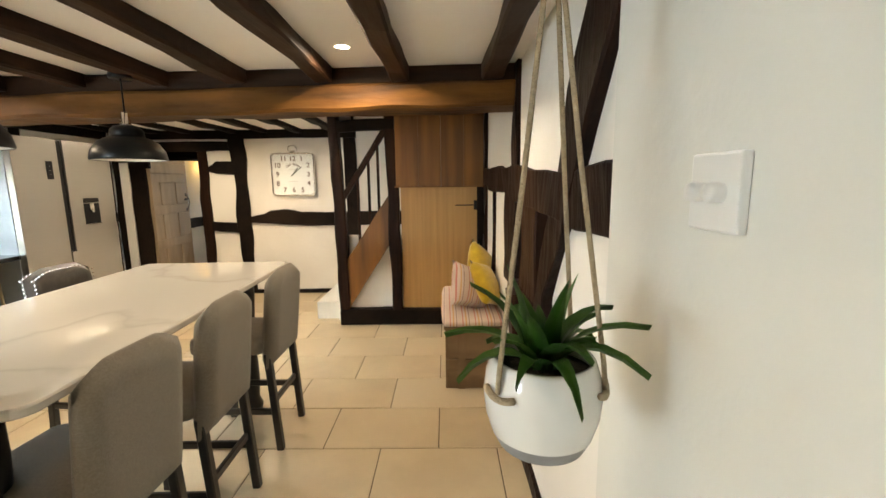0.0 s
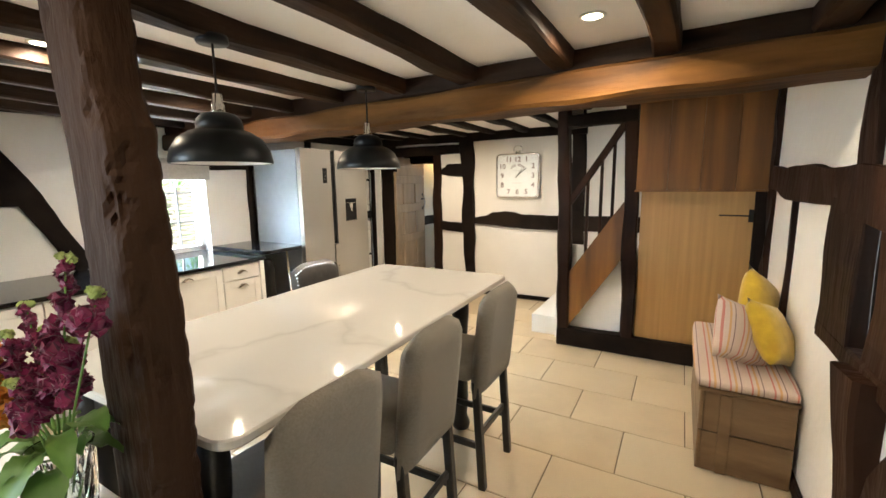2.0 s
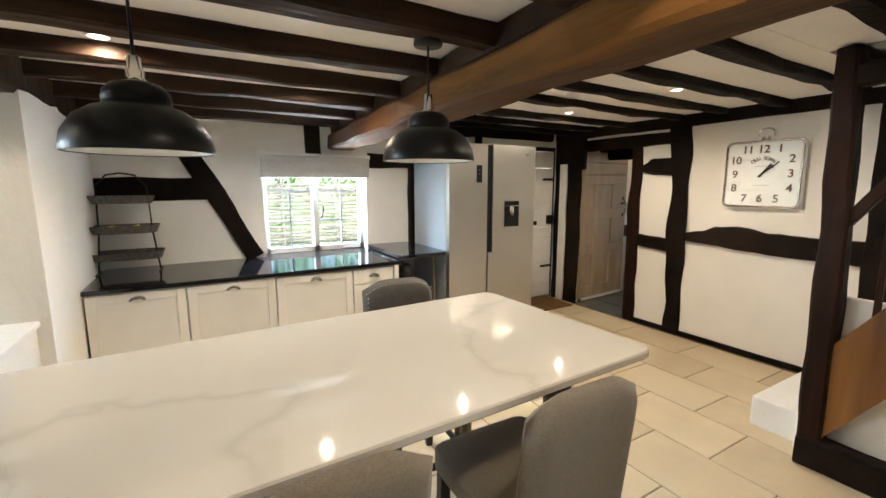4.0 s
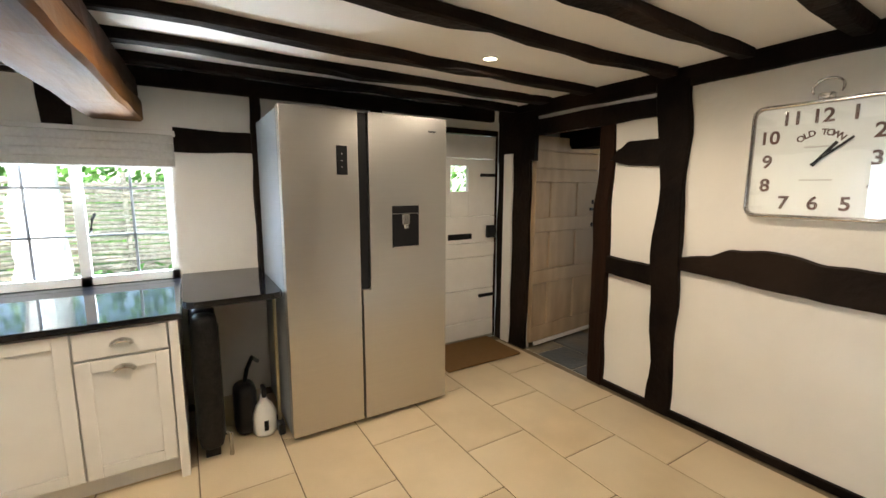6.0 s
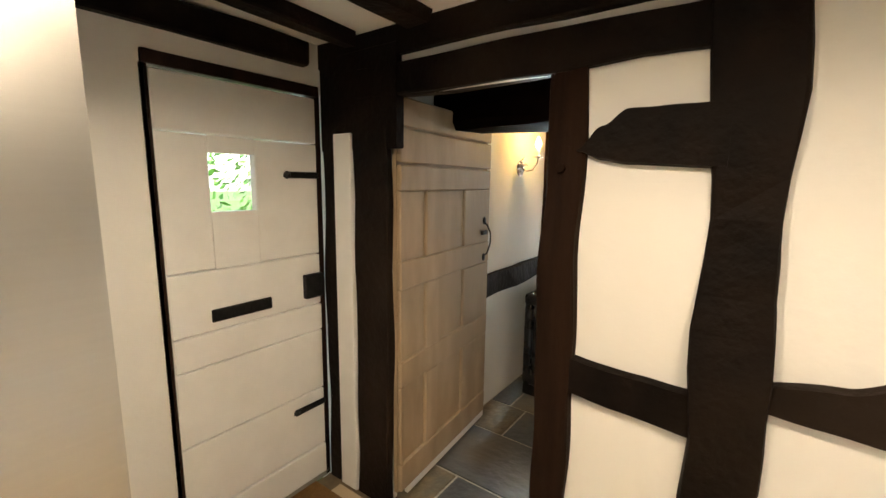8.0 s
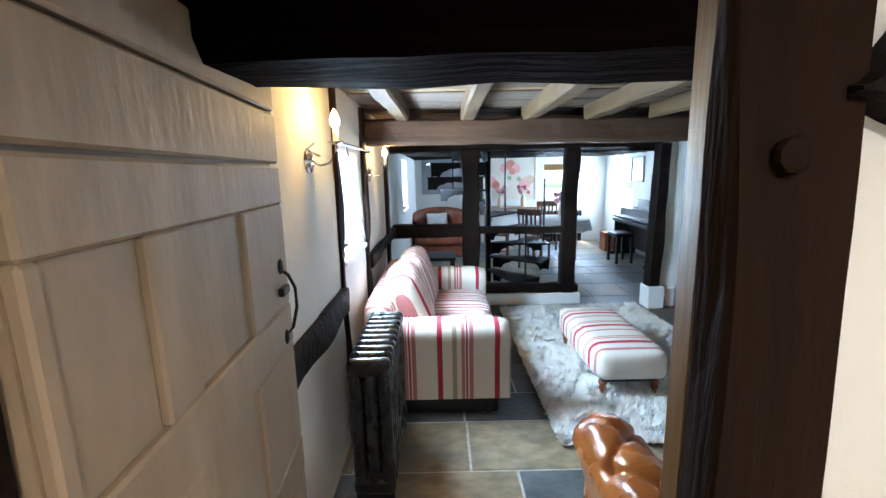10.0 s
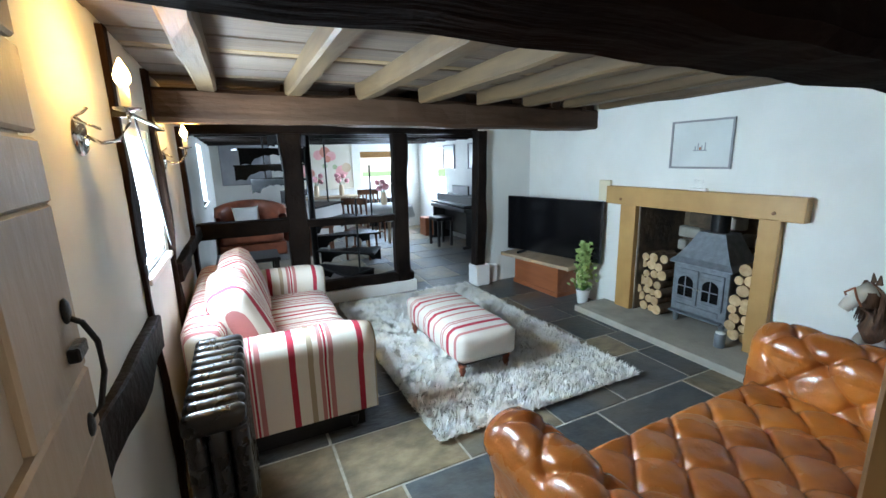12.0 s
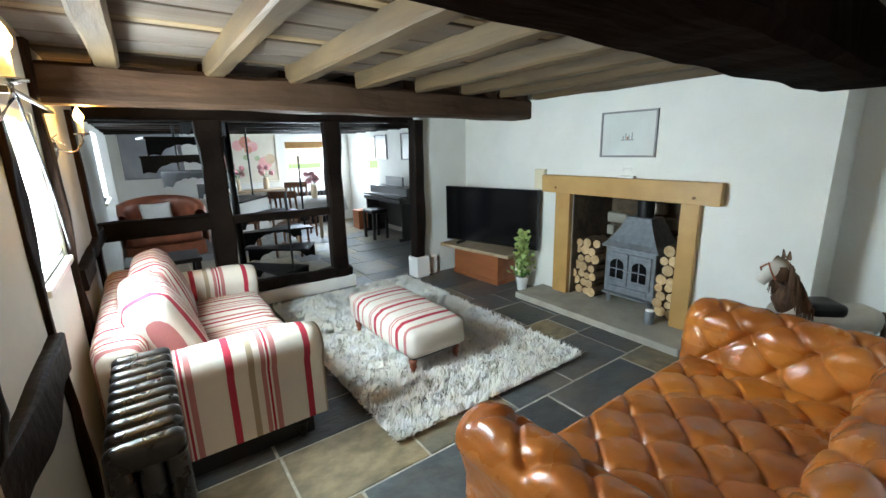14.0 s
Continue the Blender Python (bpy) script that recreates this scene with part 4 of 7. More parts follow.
def base_cabinet(y0, y1, split):
    t = thing("base_cabinet", "cream painted shaker base cabinet with chrome cup handles", "kitchen cabinet", group="kitchen base cabinets")
    part("body", box(B(-2.83, -2.085, y0, y1, 0.10, 0.794), -2.80, -2.13, y0, y1, 0, 0.1), CABINET, t)
    if split:
        d = part("drawer_front", B(-2.085, -2.063, y0 + 0.004, y1 - 0.004, 0.665, 0.785, 0.003), CABINET, t)
        cup_handle(d, (y0 + y1) / 2, 0.715, -2.063)
        d = shaker(t, "door", y0 + 0.004, y1 - 0.004, 0.105, 0.655, -2.085)
        cup_handle(d, (y0 + y1) / 2, 0.595, -2.063)
    else:
        d = shaker(t, "door", y0 + 0.004, y1 - 0.004, 0.105, 0.785, -2.085)
        cup_handle(d, (y0 + y1) / 2, 0.735, -2.063)
    return t


for y0, y1, s in ((1.04, 1.574, 0), (1.574, 2.131, 0), (2.131, 2.709, 0), (2.709, 3.06, 1)):
    base_cabinet(y0, y1, s)
t = thing("end_panel", "cream painted end panel of the base units", "kitchen cabinet")
part("panel", B(-2.83, -2.05, 3.062, 3.10, 0, 0.794, 0.003), CABINET, t)
w = tagged(part("worktop", B(-2.845, -2.045, 1.035, 3.12, 0.796, 0.826, 0.006, 2), GRANITE), "polished black granite worktop under the window", "worktop")
bm = bmesh.new()
pts = [(-2.845, 3.125), (-2.10, 3.125), (-2.062, 3.14), (-2.045, 3.175), (-2.045, 3.53), (-2.06, 3.56), (-2.09, 3.575), (-2.845, 3.575)]
lo, hi = [bm.verts.new((x, y, 0.836)) for x, y in pts], [bm.verts.new((x, y, 0.868)) for x, y in pts]
bm.faces.new(lo), bm.faces.new(hi)
for i in range(len(pts)):
    bm.faces.new((lo[i], lo[(i + 1) % len(pts)], hi[(i + 1) % len(pts)], hi[i]))
tagged(part("side_worktop", bm, GRANITE), "black granite side slab with rounded corner beside the fridge", "worktop")
t = thing("cast_iron_radiator", "black column radiator tucked under the granite slab", "radiator")
for i in range(4):
    x = -2.70 + i * 0.16
    part("column", soft_box(bmesh.new(), x, x + 0.13, 3.14, 3.27, 0.06, 0.78, 0.05), IRON, t, smooth=True)
part("valve", tube(bmesh.new(), [(-2.13, 3.29, 0), (-2.13, 3.29, 0.12), (-2.13, 3.25, 0.14)], 0.012), CHROME, t, smooth=True)
part("foot", B(-2.68, -2.16, 3.17, 3.24, 0, 0.065), IRON, t)
t = thing("spray_bottle", "white plastic jug with grey trigger beside the fridge", "bottle", pose(-2.26, 3.475, 0))
part("body", lathe(bmesh.new(), [(0.055, 0), (0.065, 0.02), (0.065, 0.12), (0.045, 0.17), (0.02, 0.2), (0.018, 0.23)], 20, cap=True), WHITE_PLASTIC, t, smooth=True)
part("trigger", B(-0.02, 0.05, -0.012, 0.012, 0.23, 0.29, 0.006), BLACK, t)
part("label", B(0.063, 0.067, -0.012, 0.012, 0.04, 0.10, 0.001), BLACK, t)
t = thing("vacuum_cleaner", "dark handheld vacuum standing beside the fridge", "vacuum cleaner", pose(-2.33, 3.385, 0))
part("body", soft_box(bmesh.new(), -0.08, 0.08, -0.06, 0.06, 0, 0.3, 0.05), BLACK, t, smooth=True)
part("tube", tube(bmesh.new(), [(0.0, 0, 0.28), (-0.02, 0.02, 0.36), (-0.10, 0.06, 0.40), (-0.18, 0.10, 0.34)], 0.012), BLACK, t, smooth=True)


t = thing("broom", "pale wooden broom standing in the gap beside the fridge", "broom", pose(-2.24, 3.555, 0))
part("handle", tube(bmesh.new(), [(0, 0, 0.06), (-0.03, 0.006, 0.45), (-0.06, 0.012, 0.80)], 0.010, 8), material("pale_ash", (0.55, 0.46, 0.27), (0.46, 0.37, 0.20), 12, 0.5), t, smooth=True)
part("brush", B(-0.07, 0.07, -0.018, 0.018, 0.0, 0.065, 0.006), BLACK, t)


def fridge():
    t = thing("fridge_freezer", "tall brushed steel side-by-side fridge freezer with water dispenser", "fridge")
    part("body", B(-2.74, -2.105, 3.59, 4.57, 0.03, 1.81, 0.004), STEEL_SIDE, t, "pale grey painted cabinet")
    part("plinth", B(-2.7, -2.12, 3.63, 4.54, 0.0, 0.03), BLACK, t)
    d1 = part("door_left", B(-2.103, -2.045, 3.59, 4.002, 0.03, 1.82, 0.006, 2), STEEL, t)
    d2 = part("door_right", box(B(-2.103, -2.045, 4.062, 4.57, 0.82, 1.82), -2.103, -2.045, 4.014, 4.57, 0.03, 0.82), STEEL, t)
    part("handle_recess", B(-2.103, -2.060, 4.004, 4.060, 0.823, 1.815), BLACK, t, "dark full-height grip recess")
    part("door_gap", B(-2.103, -2.066, 4.003, 4.013, 0.03, 0.822), BLACK, t, "dark seam between the doors")
    c = part("control_panel", B(-2.0448, -2.0425, 3.878, 3.938, 1.475, 1.63, 0.002), BLACK, d1, "black touch control panel")
    for k in range(3):
        part("display_mark", B(-2.0424, -2.0418, 3.904, 3.912, 1.515 + 0.035 * k, 1.518 + 0.035 * k), WHITE, d1, "pale display mark")
    dp = part("dispenser", box(B(-2.0448, -2.041, 4.200, 4.376, 1.256, 1.302, 0.003), -2.0447, -2.0435, 4.200, 4.376, 1.055, 1.254, 0.002), BLACK, d2, "black water dispenser recess")
    part("dispenser_lip", B(-2.0446, -2.040, 4.200, 4.376, 1.2535, 1.2575), CHROME, d2)
    bm = B(-2.0432, -2.036, 4.262, 4.312, 1.19, 1.252, 0.006)
    box(bm, -2.043, -2.026, 4.272, 4.302, 1.165, 1.192, 0.004)
    part("nozzle", bm, CHROME, d2)
    part("drip_tray", B(-2.0432, -2.030, 4.204, 4.372, 1.055, 1.062, 0.002), CHROME, d2)
    part("badge", B(-2.0448, -2.0435, 4.445, 4.495, 1.735, 1.743), CHROME, d2, "small silver badge")
    return t


fridge()


def plank_door():
    """The white front door in the outer wall."""
    t = thing("door_front", "white painted ledged front door with small window", "door", kind="structure")
    X = -2.89
    z = 0.03
    for h in (0.16, 0.30, 0.30, 0.13, 0.24, 0.50, 0.20):
        z1 = z + h
        proud = 0.004 if h < 0.2 else 0.0
        if h == 0.50:
            bm = box(box(box(B(X, X + 0.045, 4.95, 5.12, z, z1 - 0.004, 0.005), X, X + 0.045, 5.30, 5.60, z, z1 - 0.004, 0.005), X, X + 0.045, 5.12, 5.30, z, 1.375), X, X + 0.045, 5.12, 5.30, 1.595, z1 - 0.004)
        else:
            bm = B(X, X + 0.045 + proud, 4.95, 5.60, z, z1 - 0.004, 0.005)
        part("plank", bm, WHITE, t)
        z = z1
    part("pane", B(X + 0.01, X + 0.016, 5.12, 5.30, 1.375, 1.595), GLASS, t).visible_shadow = False
    part("letter_plate", B(X + 0.045, X + 0.056, 5.09, 5.34, 0.955, 1.005, 0.004), IRON, t, "black iron letter plate")
    part("lock", B(X + 0.045, X + 0.075, 5.50, 5.60, 0.96, 1.07, 0.004), IRON, t, "old iron rim lock")
    for zz in (1.52, 0.42):
        bm = B(X + 0.045, X + 0.055, 5.44, 5.60, zz - 0.014, zz + 0.014, 0.002)
        bmesh.ops.create_icosphere(bm, subdivisions=1, radius=0.018, matrix=Matrix.Translation((X + 0.05, 5.44, zz)))
        part("hinge", bm, IRON, t)
    part("frame", box(box(B(-2.92, -2.85, 5.60, 5.63, 0, 1.88, 0.003), -2.92, -2.84, 4.93, 5.62, 1.865, 1.91, 0.003), -2.92, -2.85, 4.925, 4.95, 0, 1.865), TIMBER_Z, t, "dark oak door frame")
    part("threshold", B(-3.0, -2.85, 4.94, 5.62, 0.0, 0.028), STONE, t)
    part("pipe_casing", B(-2.745, -2.637, 5.612, 5.655, 0, 1.70, 0.004), WHITE, t, "white boxed pipe beside the door")
    return t


plank_door()
t = thing("doormat", "brown coir doormat inside the front door", "doormat")
part("coir_mat", B(-2.84, -2.36, 4.80, 5.53, 0.003, 0.02, 0.006), MAT_COIR, t)


def old_door():
    """The open panelled door between kitchen and living room, swung against the wall."""
    t = thing("door_living", "old weathered oak panelled door standing open", "door", pose(-2.42, 5.735, 0, 0, 0, 4.6), kind="structure")
    L, H = 0.815, 1.84
    part("backing", B(-0.032, -0.012, -0.058, L, 0.05, H), OLD_WOOD, t)
    part("kick_board", B(-0.012, 0.006, 0, L, 0.02, 0.055), WHITE, t, "pale draught strip")
    for z0, z1 in ((0.06, 0.20), (0.58, 0.70), (1.03, 1.155), (1.458, 1.568), (1.575, 1.715), (1.722, 1.84)):
        part("rail", B(-0.012, 0.012, -0.058, L, z0, z1, 0.006), OLD_WOOD, t)
    for z0, z1 in ((0.2, 0.58), (0.70, 1.03), (1.155, 1.458)):
        for y0, y1 in ((-0.058, -0.03), (0.146, 0.257), (0.513, L)):
            part("stile", B(-0.012, 0.010, y0, y1, z0, z1, 0.005), OLD_WOOD, t)
        for y0, y1 in ((-0.03, 0.146), (0.257, 0.513)):
            part("panel", B(-0.012, -0.002, y0 + 0.004, y1 - 0.004, z0, z1, 0.003), OLD_WOOD, t)
    bm = tube(bmesh.new(), [(0.012, 0.745, 1.27), (0.03, 0.750, 1.255), (0.042, 0.768, 1.21), (0.042, 0.772, 1.15), (0.03, 0.758, 1.09), (0.012, 0.745, 1.07)], 0.005, 8)
    for z in (1.28, 1.065):
        bmesh.ops.create_icosphere(bm, subdivisions=2, radius=0.018, matrix=Matrix.Translation((0.013, 0.745, z)) @ Matrix.Diagonal((0.4, 1, 1.3, 1)))
    part("handle", bm, IRON, t, "forged black iron pull handle", smooth=True)
    part("latch", B(0.012, 0.03, 0.70, 0.76, 1.20, 1.225, 0.003), IRON, t)
    return t


old_door()


def wall_clock():
    t = thing("wall_clock", "square silver-framed wall clock with vintage numerals and ring handle", "clock", pose(-0.553, 5.64, 1.535))
    W, H = 0.275, 0.268
    bm = bmesh.new()

    def rounded(w, h, r, y):
        out = []
        for cx, cz, a0 in ((w - r, h - r, 0), (-w + r, h - r, 90), (-w + r, -h + r, 180), (w - r, -h + r, 270)):
            for k in range(6):
                a = radians(a0 + k * 18)
                out.append(bm.verts.new((cx + r * math.cos(a), y, cz + r * math.sin(a))))
        return out
    rings = [rounded(W, H, 0.05, 0.018), rounded(W, H, 0.05, -0.03), rounded(W - 0.006, H - 0.006, 0.046, -0.038), rounded(W - 0.016, H - 0.016, 0.038, -0.036), rounded(W - 0.020, H - 0.020, 0.034, -0.022)]
    for a, b in zip(rings, rings[1:]):
        for i in range(24):
            bm.faces.new((a[i], a[(i + 1) % 24], b[(i + 1) % 24], b[i]))
    part("case", bm, CHROME, t, "polished silver case", smooth=True)
    bm = bmesh.new()
    bm.faces.new(rounded(W - 0.018, H - 0.018, 0.036, -0.02))
    part("face", bm, PAPER, t, "white clock face")
    bm = bmesh.new()
    tube(bm, [(0.055 * math.cos(radians(a)), -0.005, H + 0.05 + 0.042 * math.sin(radians(a))) for a in range(-30, 211, 15)], 0.006, 8)
    box(bm, -0.03, 0.03, -0.02, 0.01, H - 0.002, H + 0.03, 0.006)
    part("ring_handle", bm, CHROME, t, smooth=True)
    brown = material("printed_brown", (0.10, 0.045, 0.035), (0.06, 0.03, 0.025), 20, 0.6)
    up = pose(0, 0, 0, 90, 0, 0)
    for n in range(1, 13):
        a = radians(90 - n * 30)
        k = 0.195 / max(abs(math.cos(a)), abs(math.sin(a)), 0.8)
        text_mesh("numeral", str(n), 0.085, brown, t, Matrix.Translation((k * math.cos(a), -0.0215, k * math.sin(a))) @ up)
    for i, ch in enumerate("OLD TOWN"):
        a = radians(128 - i * 11)
        if ch != " ":
            text_mesh("lettering", ch, 0.038, brown, t, Matrix.Translation((0.115 * math.cos(a), -0.0215, 0.01 + 0.115 * math.sin(a))) @ pose(0, 0, 0, 90, 0, 0) @ pose(0, 0, 0, 0, 0, math.degrees(a) - 90))
    faint = material("faint_print", (0.45, 0.44, 0.42), (0.4, 0.4, 0.38), 10, 0.6)
    for x0, x1, z0, z1 in ((-0.055, 0.055, 0.058, 0.066), (-0.06, 0.06, -0.09, -0.083)):
        part("print_line", B(x0, x1, -0.0235, -0.0215, z0, z1), faint, t)
    for ang, ln, w in ((52, 0.10, 0.007), (40, 0.15, 0.005)):
        bm = B(-0.03, ln, -w, w, 0, 0.002)
        part("pointer", bm, BLACK, t).matrix_basis = Matrix.Translation((0, -0.025 - ln * 0.01, 0)) @ up @ pose(0, 0, 0, 0, 0, ang)
    g = part("glass", B(-W + 0.022, W - 0.022, -0.0355, -0.034, -H + 0.022, H - 0.022), GLASS, t)
    g.visible_shadow = False
    return t


wall_clock()


def staircase():
    t = thing("staircase", "old timber cottage stair with dark string, handrail and slim balusters", "staircase")
    for i in range(6):
        x = 0.0 + i * 0.24
        part("step", B(x, min(x + 0.30, 1.74), 4.46 if i else 4.52, 5.59, 0, 0.185 * (i + 1), 0.012, 2), WHITE if i == 0 else CEIL, t, "white painted stone bottom step" if i == 0 else "")
    bm = bmesh.new()
    ring = []
    for k in range(9):
        f = k / 8
        x, lo, hi = 0.37 + 0.45 * f, 0.14 + 0.69 * f + 0.008 * noise.noise(Vector((f * 6, 1, 0))), 0.645 + 0.665 * f + 0.006 * noise.noise(Vector((f * 6, 5, 0)))
        ring.append([bm.verts.new(p) for p in ((x, 4.395, lo), (x, 4.34, lo), (x, 4.34, hi), (x, 4.395, hi))])
    for p, q in zip(ring, ring[1:]):
        for k in range(4):
            bm.faces.new((p[k], p[(k + 1) % 4], q[(k + 1) % 4], q[k]))
    bm.faces.new(ring[0])
    bm.faces.new(ring[-1])
    part("string", bm, PANEL_OAK, t, "worn brown stair string")
    part("handrail", hewn((0.34, 4.365, 1.235), (0.83, 4.365, 1.975), 0.05, 0.055, 0.003, seed=5, side=(0, 1, 0)), TIMBER_Z, t)
    for x, z0, z1 in ((0.515, 0.84, 1.47), (0.623, 1.00, 1.63), (0.715, 1.14, 1.78)):
        part("baluster", hewn((x, 4.365, z0), (x, 4.365, z1), 0.024, 0.024, 0.001, side=(1, 0, 0), step=0.5), TIMBER_Z, t)
    return t


staircase()
t = thing("door_cupboard", "plain light oak cupboard door under the stairs", "door", kind="structure")
part("leaf", B(0.93, 1.672, 4.36, 4.39, 0.165, 1.375, 0.003), LIGHT_OAK, t)
bm = B(1.46, 1.665, 4.35, 4.36, 1.19, 1.20, 0.001)
box(bm, 1.64, 1.70, 4.345, 4.36, 1.15, 1.24, 0.002)
part("strap_hinge", bm, IRON, t, "thin black strap hinge")
t = thing("bulkhead_panelling", "brown oak boarded bulkhead above the cupboard", "panelling", kind="structure")
for i in range(4):
    x0 = 0.895 + i * 0.215
    part("board", B(x0, x0 + 0.2142, 4.28, 4.31, 1.385, 2.09, 0.003), PANEL_OAK, t)
part("bottom_bead", B(0.885, 1.75, 4.27, 4.32, 1.37, 1.385), PANEL_OAK, t)


def bench():
    t = thing("storage_bench", "rustic brown wooden storage bench against the wall", "bench")
    for z in (0.0, 0.215):
        part("plank", B(1.355, 1.375, 2.97, 3.93, z, z + 0.21, 0.004), BENCH_WOOD, t)
        part("plank", B(1.375, 1.74, 2.97, 2.99, z, z + 0.21, 0.004), BENCH_WOOD, t)
    part("carcass", B(1.376, 1.74, 2.991, 3.93, 0.0, 0.42), BENCH_WOOD, t)
    part("corner_batten", B(1.44, 1.49, 2.962, 2.971, 0.0, 0.42, 0.002), BENCH_WOOD, t)
    part("lid", B(1.345, 1.745, 2.955, 3.94, 0.425, 0.445, 0.004), BENCH_WOOD, t)
    return t


bench()
tagged(part("bench_cushion", soft_box(bmesh.new(), 1.335, 1.745, 2.945, 3.93, 0.446, 0.50, 0.022, puff=0.01), PINK_STRIPE, smooth=True), "pink striped seat cushion on the bench", "cushion")
for name, mat, label, m, s in (("throw_pillow", PINK_STRIPE, "pink striped square cushion on the bench", pose(1.53, 3.24, 0.66, 68, 20, 35), 0.33),
                               ("throw_pillow", MUSTARD, "mustard yellow cushion leaning on the wall", pose(1.66, 3.28, 0.665, 62, 18, 62), 0.34),
                               ("throw_pillow", MUSTARD, "mustard yellow cushion at the back of the bench", pose(1.64, 3.58, 0.73, 78, 32, 55), 0.36)):
    ob = tagged(part(name, cushion(bmesh.new(), s, s, 0.15, Matrix.Identity(4)), mat, smooth=True), label, "cushion", "cushions on the bench")
    ob.matrix_basis = m


def hanging_plant():
    t = thing("hanging_plant", "white ceramic pot with spiky green aloe hung on jute ropes", "hanging plant", pose(1.488, 0.755, 1.06))
    pr = [(0.001, 0.0), (0.045, 0.0), (0.058, 0.008), (0.068, 0.03), (0.076, 0.06), (0.078, 0.09), (0.075, 0.118), (0.069, 0.138), (0.067, 0.142), (0.062, 0.142), (0.064, 0.135), (0.069, 0.115), (0.07, 0.10)]
    pr = [(r * 0.98, z * 0.88) for r, z in pr]
    pot = part("pot", lathe(bmesh.new(), [p for p in pr if p[1] > 0.026], 40), CERAMIC, t, smooth=True)
    part("pot_base", lathe(bmesh.new(), pr[:4], 40), CERAMIC_GREY, t, "bare grey clay base", smooth=True)
    part("soil", lathe(bmesh.new(), [(0.067, 0.105), (0.03, 0.11), (0.001, 0.112)], 24), SOIL, t)
    for a in (45, 125, 215, 335):
        c, s = math.cos(radians(a)), math.sin(radians(a))
        part("rope", tube(bmesh.new(), [(0.078 * c, 0.078 * s, 0.095), (0.0745 * c, 0.0745 * s, 0.13), (0.04 * c, 0.04 * s, 0.36), (0.005 * c, 0.005 * s, 0.62), (0.004 * c, 0.004 * s, 0.93)], 0.0034, 8), ROPE, t, smooth=True)
        part("rope_loop", tube(bmesh.new(), [(0.079 * math.cos(radians(a + d)), 0.079 * math.sin(radians(a + d)), 0.098 - 0.010 * math.cos(radians(d * 4))) for d in range(-18, 19, 6)], 0.0045, 8), ROPE, t, smooth=True)
    part("hook", tube(bmesh.new(), [(0, 0, 0.92), (0.01, 0, 0.935), (0, 0, 0.95), (0, 0, 0.975)], 0.004), IRON, t)
    rnd = random.Random(5)
    for i in range(26):
        a = i * 2.399 + rnd.uniform(-0.3, 0.3)
        tilt = 0.2 + 1.15 * (i / 26)
        ln = 0.085 + rnd.random() * 0.06
        bm = bmesh.new()
        d = Vector((math.cos(a), math.sin(a), 0))
        side = Vector((-math.sin(a), math.cos(a), 0))
        prev = None
        for k in range(7):
            f = k / 6
            w = 0.0165 * (1 - f ** 1.6) + 0.0005
            ang = tilt * (0.30 + 0.95 * f)
            c = d * (0.012 + ln * f * math.sin(ang)) + Vector((0, 0, 0.105 + ln * f * math.cos(ang)))
            row = [bm.verts.new(c - side * w + Vector((0, 0, 0.004))), bm.verts.new(c - Vector((0, 0, 0.003)) - d * 0.003), bm.verts.new(c + side * w + Vector((0, 0, 0.004)))]
            if prev:
                for q in (0, 1):
                    bm.faces.new((prev[q], prev[q + 1], row[q + 1], row[q]))
            prev = row
        bmesh.ops.solidify(bm, geom=bm.faces[:], thickness=0.0025)
        part("leaf", bm, LEAF, t, smooth=True)
    return t


hanging_plant()
t = thing("light_switch", "white two-dial dimmer switch on the wall", "light switch", pose(1.669, 0.702, 1.395))
part("plate", B(-0.012, 0.0, -0.043, 0.043, -0.043, 0.043, 0.003, 2), WHITE_PLASTIC, t)
for y in (-0.014, 0.02):
    part("dial", lathe(bmesh.new(), [(0.011, 0.0), (0.011, 0.012), (0.009, 0.016), (0.001, 0.016)], 20, Matrix.Translation((-0.012, y, 0.0)) @ pose(0, 0, 0, 0, -90, 0)), WHITE_PLASTIC, t, smooth=True)

# half wall with white ledge, vase and flowers
structure("half_wall", B(-1.5, 0.262, 0.83, 0.97, 0, 0.786), PLASTER, "low white partition beside the post", "wall")
structure("ledge", B(-1.5, 0.286, 0.79, 0.988, 0.786, 0.816, 0.004), WHITE, "white ledge on top of the low partition", "ledge")


